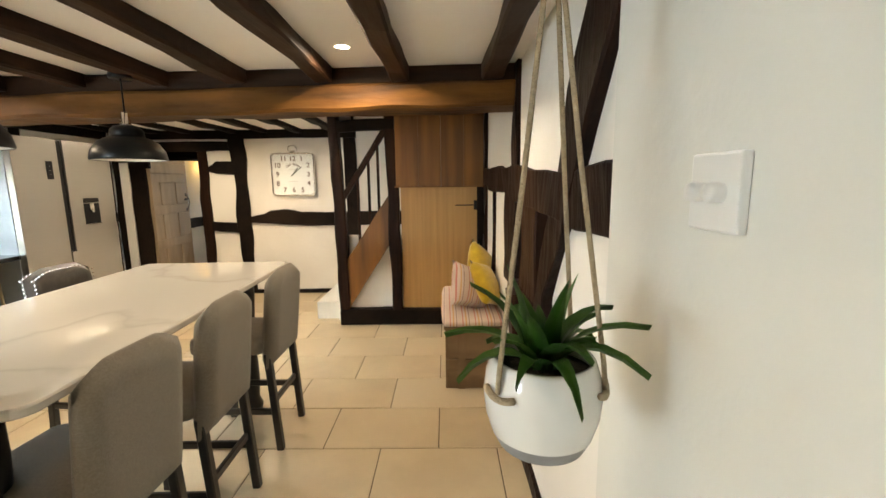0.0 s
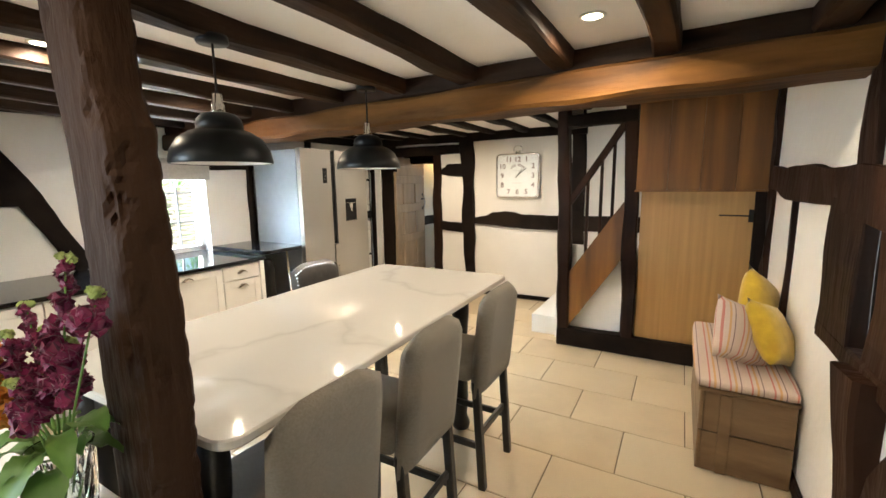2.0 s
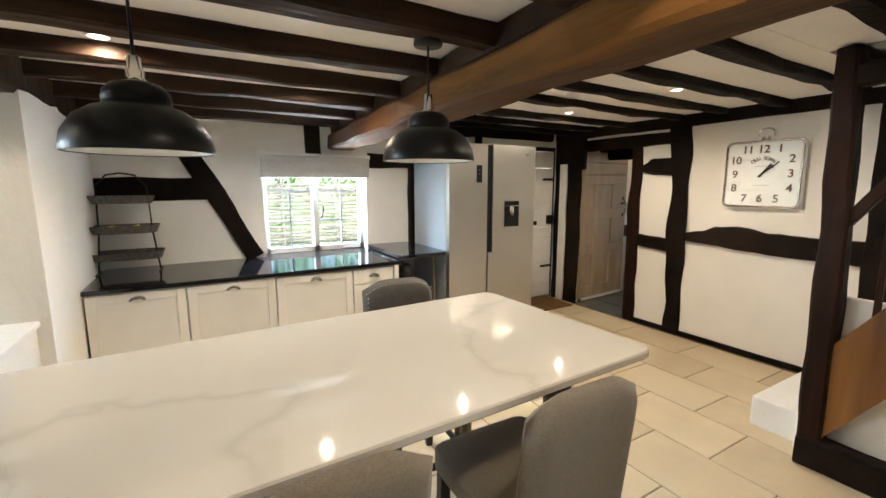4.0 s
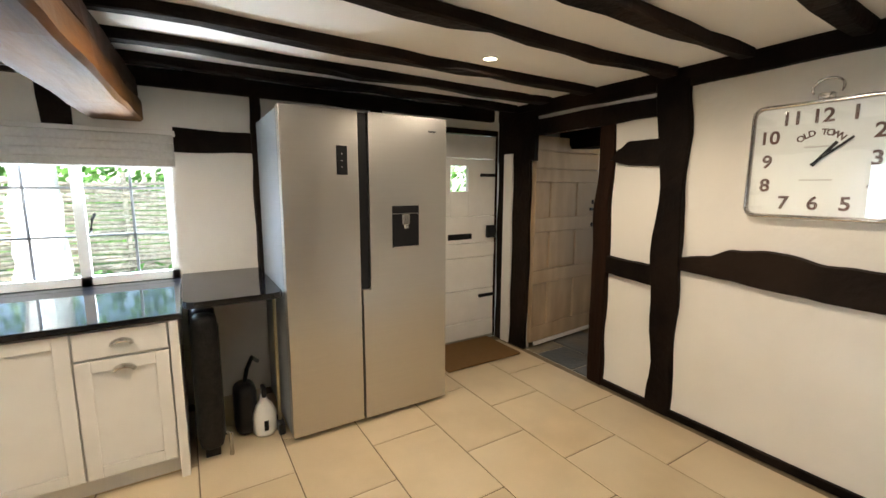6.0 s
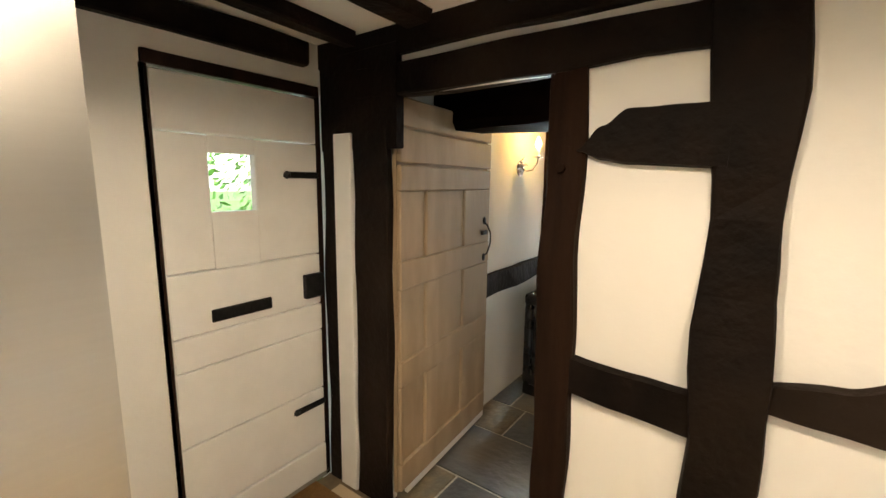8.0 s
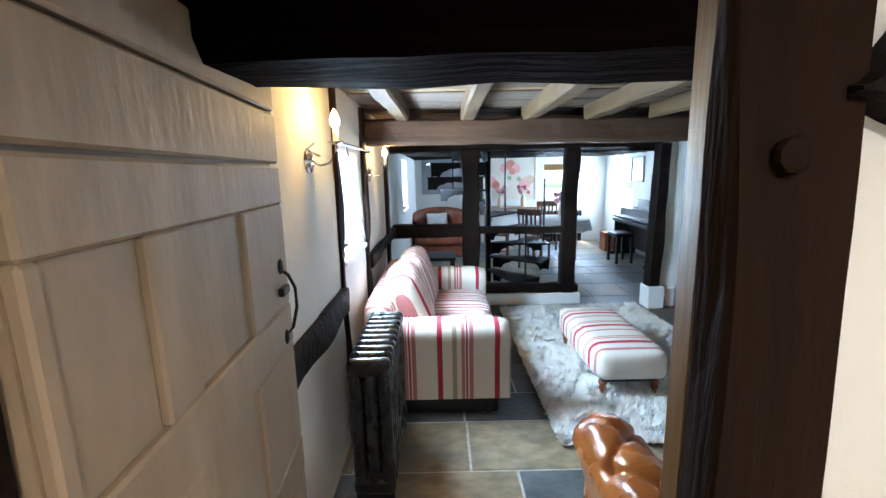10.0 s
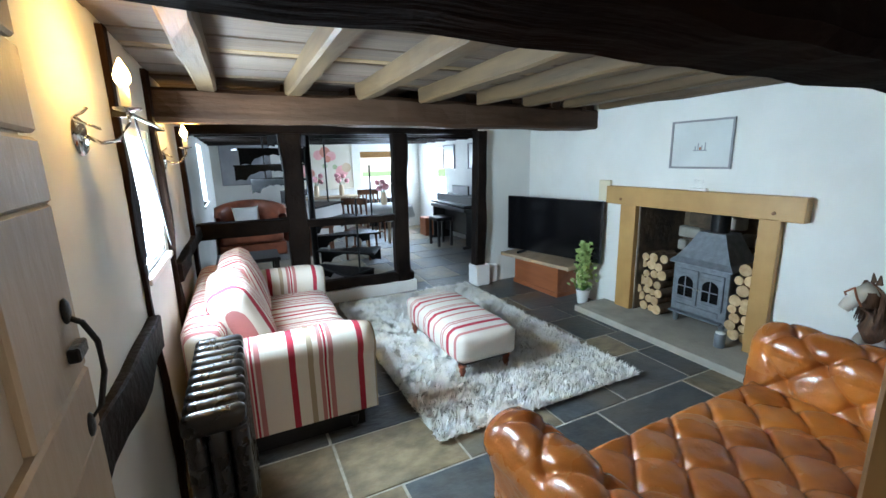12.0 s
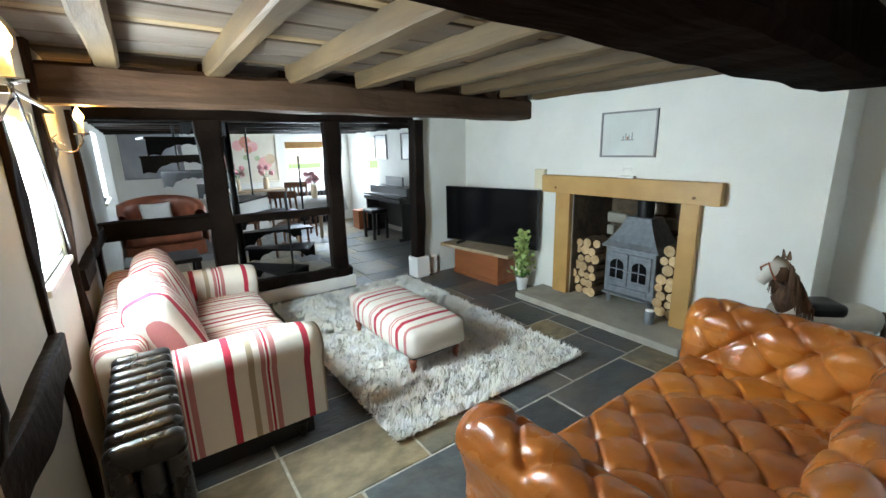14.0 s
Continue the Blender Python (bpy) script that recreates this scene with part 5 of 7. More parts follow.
def flower_vase():
    t = thing("flower_vase", "cut glass vase of magenta stocks on the ledge", "vase", pose(0.192, 0.915, 0.816))
    bm = bmesh.new()
    prof = [(0.001, 0.006), (0.036, 0.0), (0.043, 0.004), (0.046, 0.03), (0.048, 0.06), (0.050, 0.09), (0.052, 0.125), (0.054, 0.15), (0.051, 0.153), (0.047, 0.12), (0.043, 0.06), (0.039, 0.02), (0.001, 0.016)]
    n = 36
    rows = [[bm.verts.new(((r + (0.0022 if k % 2 else -0.0022) * (1 if 1 < i < 7 else 0) * (1 if i % 2 else -1)) * math.cos(2 * math.pi * k / n), (r + (0.0022 if k % 2 else -0.0022) * (1 if 1 < i < 7 else 0) * (1 if i % 2 else -1)) * math.sin(2 * math.pi * k / n), z)) for k in range(n)] for i, (r, z) in enumerate(prof)]
    for a, b in zip(rows, rows[1:]):
        for k in range(n):
            bm.faces.new((a[k], a[(k + 1) % n], b[(k + 1) % n], b[k]))
    part("glass", bm, GLASS, t)
    part("water", lathe(bmesh.new(), [(0.001, 0.0215), (0.038, 0.0215), (0.043, 0.07), (0.001, 0.07)], 20), glass("water_tint", (0.85, 0.93, 0.84)), t, smooth=True)
    rnd = random.Random(11)
    yellow = material("orange_petal", (0.62, 0.26, 0.02), (0.5, 0.16, 0.015), 40, 0.6)
    bud = material("green_bud", (0.50, 0.58, 0.22), (0.36, 0.46, 0.14), 40, 0.6)
    magenta = material("magenta_petal", (0.29, 0.006, 0.085), (0.13, 0.003, 0.045), 60, 0.6, sheen=0.3)

    def blossom(bm, c, r):
        """One double flower of ruffled petals."""
        for k in range(9):
            u = Vector((rnd.gauss(0, 1), rnd.gauss(0, 1), rnd.gauss(0, 1))).normalized()
            v = u.orthogonal().normalized()
            w = u.cross(v)
            q = [bm.verts.new(c + u * r * 0.45 + (v * math.cos(b) + w * math.sin(b)) * r * (0.75 + 0.25 * (j % 2)) + u * r * 0.3 * (1 if j % 3 else -0.6)) for j, b in enumerate(x * 0.8976 for x in range(7))]
            bm.faces.new(q)

    # spikes: lean in x and y, height, flowering share, kind
    spikes = [(0.10, 0.02, 0.52, 0.50, 0), (0.055, 0.03, 0.36, 0.45, 0), (0.0, 0.01, 0.38, 0.50, 0), (-0.10, -0.02, 0.36, 0.45, 0), (-0.16, 0.03, 0.40, 0.55, 0), (0.20, 0.02, 0.47, 0.22, 0),
              (-0.22, -0.02, 0.34, 0.4, 1), (0.02, -0.05, 0.30, 0.35, 0), (-0.13, -0.05, 0.27, 0.3, 1)]
    for i, (dx, dy, h, share, kind) in enumerate(spikes):
        top = Vector((dx, dy, h))
        foot = Vector((-dx * 0.12, -dy * 0.12, 0.025))
        mid = Vector((dx * 0.38, dy * 0.4, h * 0.52))
        part("stem", tube(bmesh.new(), [foot, Vector((dx * 0.15, dy * 0.15, 0.15)), mid, top], 0.0034, 7, 0.0016), LEAF_L, t, smooth=True)
        bm = bmesh.new()
        count = int(7 + 18 * share)
        for k in range(count):
            f = k / count
            p = mid.lerp(top, 1 - share * 1.6 * f if share < 0.6 else 1 - f) if share * 1.6 * f < 1 else mid
            r = 0.010 + 0.011 * f
            out = Vector((rnd.uniform(-1, 1), rnd.uniform(-1, 1), rnd.uniform(-0.3, 0.3))) * (0.006 + 0.022 * f)
            blossom(bm, p + out, r)
        part("blossom", bm, yellow if kind else magenta, t)
        bm = bmesh.new()
        for k in range(5):
            blossom(bm, top + Vector((rnd.uniform(-1, 1), rnd.uniform(-1, 1), rnd.uniform(0, 1.4))) * 0.007, 0.008)
        part("bud", bm, bud, t, "pale green flower bud")
    for i in range(14):
        a = i * 2.399
        ln, wd = rnd.uniform(0.07, 0.115), rnd.uniform(0.022, 0.034)
        base = Vector((0.03 * math.cos(a), 0.03 * math.sin(a), 0.11 + 0.08 * rnd.random()))
        d = Vector((math.cos(a), math.sin(a), 0))
        s = Vector((-math.sin(a), math.cos(a), 0))
        rise = rnd.uniform(0.1, 1.0)
        bm = bmesh.new()
        prev = None
        for k in range(8):
            f = k / 7
            w = wd * math.sin(math.pi * min(1, f * 0.92 + 0.06)) ** 0.8
            c = base + d * ln * f * (1 - 0.15 * rise) + Vector((0, 0, ln * (rise * f - 0.85 * f * f)))
            ruf = 0.006 * math.sin(k * 2.1 + i)
            row = [bm.verts.new(c - s * w + Vector((0, 0, w * 0.3 + ruf))), bm.verts.new(c - s * w * 0.5 + Vector((0, 0, w * 0.2))), bm.verts.new(c), bm.verts.new(c + s * w * 0.5 + Vector((0, 0, w * 0.2))), bm.verts.new(c + s * w + Vector((0, 0, w * 0.3 - ruf)))]
            if prev:
                for q in range(4):
                    bm.faces.new((prev[q], prev[q + 1], row[q + 1], row[q]))
            prev = row
        part("leaf", bm, LEAF_L, t, smooth=True)
    return t


flower_vase()


def fruit_stand():
    t = thing("fruit_stand", "three-tier grey wire and slate fruit stand with bananas", "fruit stand", pose(-2.62, 1.22, 0.826))
    for y in (-0.185, 0.185):
        part("upright", tube(bmesh.new(), [(0, y, 0.0), (0, y * 0.85, 0.3), (0, y * 0.8, 0.62), (0, y * 0.45, 0.70), (0, 0, 0.715)], 0.006, 8), IRON, t, smooth=True)
        part("foot", tube(bmesh.new(), [(-0.1, y, 0.006), (0.1, y, 0.006)], 0.006, 8), IRON, t)
    wicker = material("grey_wicker", (0.17, 0.155, 0.135), (0.08, 0.072, 0.062), 60, 0.85, bump=0.9, bscale=120)
    for z, wide in ((0.10, 0.40), (0.29, 0.37), (0.50, 0.34)):
        bm = bmesh.new()
        h = wide / 2
        rings = []
        for grow, zz in ((0.0, 0.0), (0.012, 0.03), (0.022, 0.055), (0.010, 0.055), (-0.002, 0.012)):
            ring = []
            for k in range(28):
                a = 2 * math.pi * k / 28
                cx, cy = math.copysign(abs(math.cos(a)) ** 0.45, math.cos(a)), math.copysign(abs(math.sin(a)) ** 0.45, math.sin(a))
                ring.append(bm.verts.new(((0.105 + grow) * cx, (h + grow) * cy, z + zz)))
            rings.append(ring)
        for p, q in zip(rings, rings[1:]):
            for k in range(28):
                bm.faces.new((p[k], p[(k + 1) % 28], q[(k + 1) % 28], q[k]))
        bm.faces.new(rings[0])
        bm.faces.new(rings[-1])
        part("tray", bm, wicker, t, "woven grey tray")
    return t


fruit_stand()
ban = material("banana_skin", (0.62, 0.45, 0.05), (0.5, 0.34, 0.04), 10, 0.5)
t = thing("bananas", "small bunch of yellow bananas on the middle tray", "fruit", pose(-2.62, 1.22, 1.124))
for i in range(4):
    part("banana", tube(bmesh.new(), [(-0.02 + 0.03 * i, -0.09, 0.03), (0.0 + 0.028 * i, -0.04, 0.02), (0.0 + 0.026 * i, 0.03, 0.02), (-0.02 + 0.02 * i, 0.08, 0.035)], 0.017, 8), ban, t, smooth=True)


def kitchen_window():
    t = thing("window_kitchen", "white cottage casement window with glazing bars", "window", kind="structure")
    X = -3.0
    y0, y1, z0, z1 = 2.18, 3.12, 0.83, 1.70
    f = part("window_frame", box(box(box(box(B(X, X + 0.05, y0, y0 + 0.045, z0, z1), X, X + 0.05, y1 - 0.045, y1, z0, z1), X, X + 0.05, y0, y1, z0, z0 + 0.05), X, X + 0.05, y0, y1, z1 - 0.045, z1), X, X + 0.05, 2.625, 2.675, z0, z1), WHITE, t)
    # grey on these bars stands in for the bloom of the bright window
    for y in (2.42, 2.90):
        part("glazing_bar", B(X + 0.012, X + 0.034, y - 0.007, y + 0.007, z0 + 0.05, z1 - 0.045), CERAMIC_GREY, t)
    for z in (1.12, 1.40):
        part("glazing_bar", B(X + 0.012, X + 0.034, y0 + 0.045, y1 - 0.045, z - 0.007, z + 0.007), CERAMIC_GREY, t)
    for a, b in ((y0 + 0.045, 2.625), (2.675, y1 - 0.045)):
        pn = part("pane", B(X + 0.02, X + 0.025, a, b, z0 + 0.05, z1 - 0.045), GLASS, t)
        pn.visible_shadow = False
    part("window_sill", B(-3.05, -2.845, y0, y1, 0.79, 0.826), GRANITE, t, "black granite sill")
    part("stay", tube(bmesh.new(), [(X + 0.05, 2.69, 1.14), (X + 0.09, 2.70, 1.16), (X + 0.09, 2.71, 1.22), (X + 0.06, 2.72, 1.25)], 0.008), IRON, t)
    return t


kitchen_window()
t = thing("roman_blind", "grey linen roman blind drawn up over the window", "blind")
part("head_rail", B(-2.86, -2.80, 2.16, 3.15, 1.70, 1.735, 0.003), WHITE, t)
for i in range(4):
    z = 1.52 + i * 0.045
    part("fold", soft_box(bmesh.new(), -2.855 + 0.004 * i, -2.80 + 0.006 * i, 2.17, 3.14, z, z + 0.055, 0.012), CLOTH, t, smooth=True)

# garden outside the kitchen window
# unseen pale slabs, added so that the dining room windows look white
structure("terrace", box(B(1.95, 14.0, 9.0, 45.0, -0.125, -0.10), -6.0, 1.95, 14.9, 45.0, -0.125, -0.10), material("pale_paving", (0.62, 0.60, 0.55), (0.50, 0.48, 0.43), 5, 0.9, bump=0.3), "pale paving added to brighten the dining room windows", "terrace")
structure("path_gravel", B(-6.7, -3.12, -1.0, 8.0, -0.125, -0.10), material("pale_gravel", (0.46, 0.43, 0.38), (0.32, 0.30, 0.26), 90, 0.95, bump=0.8, bscale=120), "pale gravel path along the cottage", "path")
wat = material("wattle_rod", (0.46, 0.40, 0.31), (0.28, 0.24, 0.18), 20, 0.9)
t = thing("wattle_fence", "grey-brown woven wattle hurdle fence in the garden", "fence")
rnd = random.Random(3)
for i in range(26):
    z = 0.0 + i * 0.058
    part("rod", tube(bmesh.new(), [(-7 + 0.04 * ((k + i) % 2) * 2 - 0.04, 0.5 + k * 0.5, z + rnd.uniform(-0.02, 0.02)) for k in range(14)], 0.026, 6), wat, t)
for k in range(14):
    part("stake", tube(bmesh.new(), [(-7, 0.5 + k * 0.5, -0.2), (-7, 0.5 + k * 0.5, 1.6)], 0.03, 6), wat, t)


def leaf_mass(name, label, category, center, size, count, mat, seed):
    r = random.Random(seed)
    verts, faces = [], []
    for i in range(count):
        c = Vector(center) + Vector((r.gauss(0, 0.5) * size[0], r.gauss(0, 0.5) * size[1], r.gauss(0, 0.5) * size[2]))
        u = Vector((r.uniform(-1, 1), r.uniform(-1, 1), r.uniform(-1, 1))).normalized()
        v = u.orthogonal().normalized()
        w = u.cross(v)
        s = r.uniform(0.05, 0.12)
        b = len(verts)
        verts += [c - v * s, c + w * s * 0.45, c + v * s, c - w * s * 0.45]
        faces.append((b, b + 1, b + 2, b + 3))
    me = bpy.data.meshes.new(name)
    me.from_pydata(verts, [], faces)
    me.materials.append(mat)
    return tagged(new(name, me), label, category, kind="stuff")


PALE_BARK = material("pale_bark", (0.60, 0.58, 0.53), (0.42, 0.40, 0.36), 6, 0.9, bump=0.6, bscale=20, stretch=(1, 1, 0.3))
HEDGE = material("hedge_leaf", (0.13, 0.32, 0.05), (0.07, 0.20, 0.03), 2, 0.5)
leaf_mass("hedge", "dense green garden hedge behind the fence", "hedge", (-9.5, 4, 2.2), (0.9, 9, 1.9), 9000, HEDGE, 1)
leaf_mass("border_plants", "leafy border plants below the window", "plants", (-6.5, 3.2, 0.05), (0.25, 2.6, 0.22), 1400, HEDGE, 2)
t = thing("garden_tree", "mature tree with thick pale trunk in the garden", "tree")
part("trunk", hewn((-5.6, 1.9, -0.2), (-5.5, 1.9, 3.4), 0.42, 0.42, 0.05, seed=9, side=(1, 0, 0), taper=0.75, rnd=0.28), PALE_BARK, t)
r = random.Random(8)
for i in range(6):
    a = i * 1.05
    part("limb", tube(bmesh.new(), [(-5.5, 1.9, 2.6 + 0.15 * i), (-5.5 + 0.7 * math.cos(a), 1.9 + 0.7 * math.sin(a), 3.3 + 0.1 * i), (-5.5 + 1.5 * math.cos(a), 1.9 + 1.5 * math.sin(a), 3.9)], 0.09, 7, 0.03), BARK, t)
verts, faces = [], []
for i in range(3500):
    c = Vector((-5.5 + r.gauss(0, 1.0), 1.9 + r.gauss(0, 1.2), 4.0 + r.gauss(0, 0.6)))
    u = Vector((r.uniform(-1, 1), r.uniform(-1, 1), r.uniform(-1, 1))).normalized()
    v, b = u.orthogonal().normalized() * 0.08, len(verts)
    w = u.cross(v) * 0.5
    verts += [c - v, c + w, c + v, c - w]
    faces.append((b, b + 1, b + 2, b + 3))
me = bpy.data.meshes.new("crown")
me.from_pydata(verts, [], faces)
me.materials.append(HEDGE)
ob = new("crown", me)
ob.parent = t

# kitchen floor tiles
t = tagged(structure("floor_kitchen", B(-2.85, 1.76, -1.6, 5.66, -0.1, -0.004), GROUT, "cream stone-effect tiles laid in brick bond", "floor"))
PX, PY = 0.625, 0.412
unit = bmesh.new()
box(unit, -PX / 2 + 0.003, PX / 2 - 0.003, -PY / 2 + 0.003, PY / 2 - 0.003, -0.02, 0.0, 0.003)
proto = part("tile", unit, TILE, t)
half = {}
first = True
for j in range(-12, 7):
    for i in range(-6, 5):
        x = 0.69 + PX * (i + (0.5 if j % 2 else 0.0)) + PX / 2
        y = 3.133 + PY * j + PY / 2
        if x - PX / 2 > 1.74 or x + PX / 2 < -2.83 or y - PY / 2 > 5.60 or y + PY / 2 < -1.55:
            continue
        if first:
            ob, first = proto, False
        else:
            ob = new("tile", proto.data)
            ob.parent = t
        ob.location = (x, y, 0.0)

# ---- living room things ----


def sofa():
    t = thing("sofa", "cream and red striped fabric sofa under the window", "sofa", pose(-2.44, 7.74, 0))
    part("base", soft_box(bmesh.new(), 0.06, 0.80, 0.10, 1.60, 0.11, 0.30, 0.02), SOFA_Y, t, smooth=True)
    # black block put in for the dark shade beneath the sofa
    part("plinth", B(0.04, 0.78, 0.04, 1.62, 0.015, 0.12), BLACK, t, "black block for the shade under the sofa")
    part("back", soft_box(bmesh.new(), -0.085, 0.13, 0.06, 1.64, 0.08, 0.74, 0.08), SOFA_Y, t, smooth=True)
    for y in (0.0, 1.48):
        bm = bmesh.new()
        prof = [(0.02, 0.115), (0.02, 0.46), (0.0, 0.50), (-0.005, 0.55), (0.02, 0.605), (0.07, 0.632), (0.13, 0.632), (0.18, 0.605), (0.205, 0.555), (0.20, 0.50), (0.18, 0.46), (0.18, 0.115)]
        rows = []
        for k in range(13):
            x = 0.06 + 0.80 * k / 12
            drop = 0.03 * max(0, (k - 9) / 3) ** 2
            sh = 0.012 if k == 12 else 0
            rows.append([bm.verts.new((x, y + a + (0.095 - a) * sh * 2, z - drop * (z - 0.08) / 0.55)) for a, z in prof])
        for a, b in zip(rows, rows[1:]):
            for i in range(len(prof) - 1):
                bm.faces.new((a[i], a[i + 1], b[i + 1], b[i]))
        bm.faces.new(rows[0])
        bm.faces.new(rows[-1])
        arm = part("arm", bm, SOFA_X, t, smooth=True)
        for f in arm.data.polygons:
            f.use_smooth = len(f.vertices) == 4
    for y in (0.20, 0.85):
        part("seat_cushion", soft_box(bmesh.new(), 0.10, 0.83, y, y + 0.63, 0.28, 0.44, 0.05, puff=0.02), SOFA_Y, t, smooth=True)
        part("back_cushion", soft_box(bmesh.new(), -0.10, 0.11, 0.0, 0.63, -0.22, 0.24, 0.06, puff=0.035, m=Matrix.Translation((0.215, y + (0.03 if y < 0.5 else -0.01), 0.625)) @ pose(0, 0, 0, 0, -24 if y < 0.5 else -18, 3 if y < 0.5 else -2)), SOFA_Y, t, smooth=True)
    for x in (0.12, 0.72):
        for y in (0.06, 1.60):
            part("foot", lathe(bmesh.new(), [(0.02, 0), (0.03, 0.04), (0.035, 0.082)], 12, Matrix.Translation((x, y, 0)), cap=True), BLACKWOOD, t)
    return t


sofa()
t = thing("column_radiator", "black cast iron column radiator along the wall", "radiator")
for i in range(10):
    y = 6.99 + i * 0.07
    sec = part("section", soft_box(bmesh.new(), -2.43, -2.235, y - 0.002, y + 0.056, 0.66, 0.745, 0.027), IRON_GLOSS, t, smooth=True)
    for x in (-2.425, -2.36, -2.295):
        part("column", soft_box(bmesh.new(), x, x + 0.058, y, y + 0.05, 0.09, 0.70, 0.022), IRON_GLOSS, sec, smooth=True)
    part("bottom_header", soft_box(bmesh.new(), -2.43, -2.235, y - 0.002, y + 0.056, 0.08, 0.16, 0.027), IRON_GLOSS, sec, smooth=True)
for y in (7.0, 7.62):
    part("foot", B(-2.42, -2.245, y, y + 0.05, 0, 0.085, 0.006), IRON, t)

# rug
t = thing("shag_rug", "cream shaggy deep-pile rug on the slate floor", "rug")
part("backing", B(-1.34, 0.15, 7.43, 9.84, 0.002, 0.018, 0.004), RUG, t)
r = random.Random(21)
verts, faces = [], []
for i in range(60000):
    x, y = r.uniform(-1.36, 0.17), r.uniform(7.41, 9.86)
    cl = noise.noise(Vector((x * 14, y * 14, 0.3))) * 5.0
    a = cl + r.uniform(-0.9, 0.9)
    ln, lean = r.uniform(0.028, 0.062), r.uniform(0.3, 1.15)
    d = Vector((math.cos(a) * math.sin(lean), math.sin(a) * math.sin(lean), math.cos(lean)))
    s = Vector((-math.sin(a), math.cos(a), 0)) * 0.0075
    p = Vector((x, y, 0.016))
    b = len(verts)
    verts += [p - s, p + s, p + d * ln]
    faces.append((b, b + 1, b + 2))
me = bpy.data.meshes.new("pile")
me.from_pydata(verts, [], faces)
me.materials.append(RUG_STRAND)
ob = tagged(new("pile", me), "long cream shag strands", "", kind="stuff")
ob.parent = t


def footstool():
    t = thing("footstool", "long striped upholstered footstool on the rug", "footstool", pose(-0.985, 7.87, 0.02))
    part("cushion", soft_box(bmesh.new(), 0, 0.475, 0, 1.0, 0.12, 0.335, 0.055, puff=0.02), OTTO_Y, t, smooth=True)
    part("frame", B(0.05, 0.425, 0.05, 0.95, 0.10, 0.13, 0.004), BLACKWOOD, t)
    for x in (0.06, 0.415):
        for y in (0.07, 0.93):
            part("leg", lathe(bmesh.new(), [(0.012, 0), (0.018, 0.012), (0.014, 0.03), (0.026, 0.05), (0.02, 0.075), (0.03, 0.085), (0.03, 0.105)], 14, Matrix.Translation((x, y, 0)), cap=True), LEATHER_BROWN, t, "turned mahogany leg", smooth=True)
    return t


footstool()


def chesterfield():
    t = thing("chesterfield", "tan leather deep-buttoned chesterfield sofa with rolled arms", "sofa")
    prof = []
    for k in range(5):
        prof.append((0.235 - 0.03 * k / 4, 0.38 + 0.20 * k / 4))
    for k in range(13):
        a = radians(-10 + k * 19)
        prof.append((0.105 + 0.105 * math.cos(a), 0.60 + 0.10 * math.sin(a)))
    prof += [(0.055, 0.42), (0.05, 0.22), (0.05, 0.06)]
    prof = [prof[0]] + prof[1:]

    def dense(pr, n):
        out, L = [], [0]
        for a, b in zip(pr, pr[1:]):
            L.append(L[-1] + math.dist(a, b))
        for k in range(n + 1):
            s = L[-1] * k / n
            i = max(j for j in range(len(L) - 1) if L[j] <= s + 1e-9)
            f = (s - L[i]) / (L[i + 1] - L[i])
            out.append((pr[i][0] + (pr[i + 1][0] - pr[i][0]) * f, pr[i][1] + (pr[i + 1][1] - pr[i][1]) * f, s))
        return out
    pr = dense(prof, 110)
    limit = 0.50

    def puff(u, v, pitch):
        a, b = (u + v) / pitch, (u - v) / pitch
        ca, cb = abs(a - round(a)), abs(b - round(b))
        dome = math.sqrt(abs(math.sin(math.pi * a) * math.sin(math.pi * b)))
        pit = math.exp(-(ca * ca + cb * cb) / 0.022)
        fold = math.exp(-(ca / 0.05) ** 2) + math.exp(-(cb / 0.05) ** 2)
        return 0.75 + 0.34 * dome - 0.62 * pit - 0.20 * fold

    def roll(name, place, length, n, front):
        bm = bmesh.new()
        rows = []
        for k in range(n + 1):
            u = length * k / n
            row = []
            for i, (o, z, s) in enumerate(pr):
                p0, p1 = pr[max(0, i - 1)], pr[min(len(pr) - 1, i + 1)]
                tx, tz = p1[0] - p0[0], p1[1] - p0[1]
                q = math.hypot(tx, tz) or 1
                nx, nz = tz / q, -tx / q
                fade = min(1, max(0, (limit - s) / 0.06)) * min(1, max(0, (length - u) / 0.05))
                h = 0.046 * (puff(u, s + 0.03, 0.25) - 0.7) * fade + 0.0035 * noise.noise(Vector((u * 22, s * 22, o * 9)))
                row.append(bm.verts.new(place(o + nx * h, u, z + nz * h)))
            rows.append(row)
        for a, b in zip(rows, rows[1:]):
            for i in range(len(pr) - 1):
                bm.faces.new((a[i], a[i + 1], b[i + 1], b[i]))
        ob = part(name, bm, LEATHER, t, smooth=True)
        if front:
            bm = bmesh.new()
            loops = []
            cz, n_ = 0.50, len(pr)
            for sc, out in ((1.0, 0.0), (0.97, 0.022), (0.88, 0.042), (0.72, 0.056), (0.5, 0.064), (0.25, 0.068)):
                loop = []
                for i, (o, z, s) in enumerate(pr):
                    pleat = 0.006 * math.sin(i * 1.25) * (1 - sc) * min(1, sc * 2.5)
                    cc = cz if z > 0.42 else z
                    loop.append(bm.verts.new(place(0.115 + (o - 0.115) * sc, length + out + pleat, cc + (z - cc) * sc)))
                loops.append(loop)
            for la, lb in zip(loops, loops[1:]):
                for i in range(n_):
                    bm.faces.new((la[i], la[(i + 1) % n_], lb[(i + 1) % n_], lb[i]))
            bm.faces.new(loops[-1])
            part("arm_facing", bm, LEATHER, ob, smooth=True)
        return ob
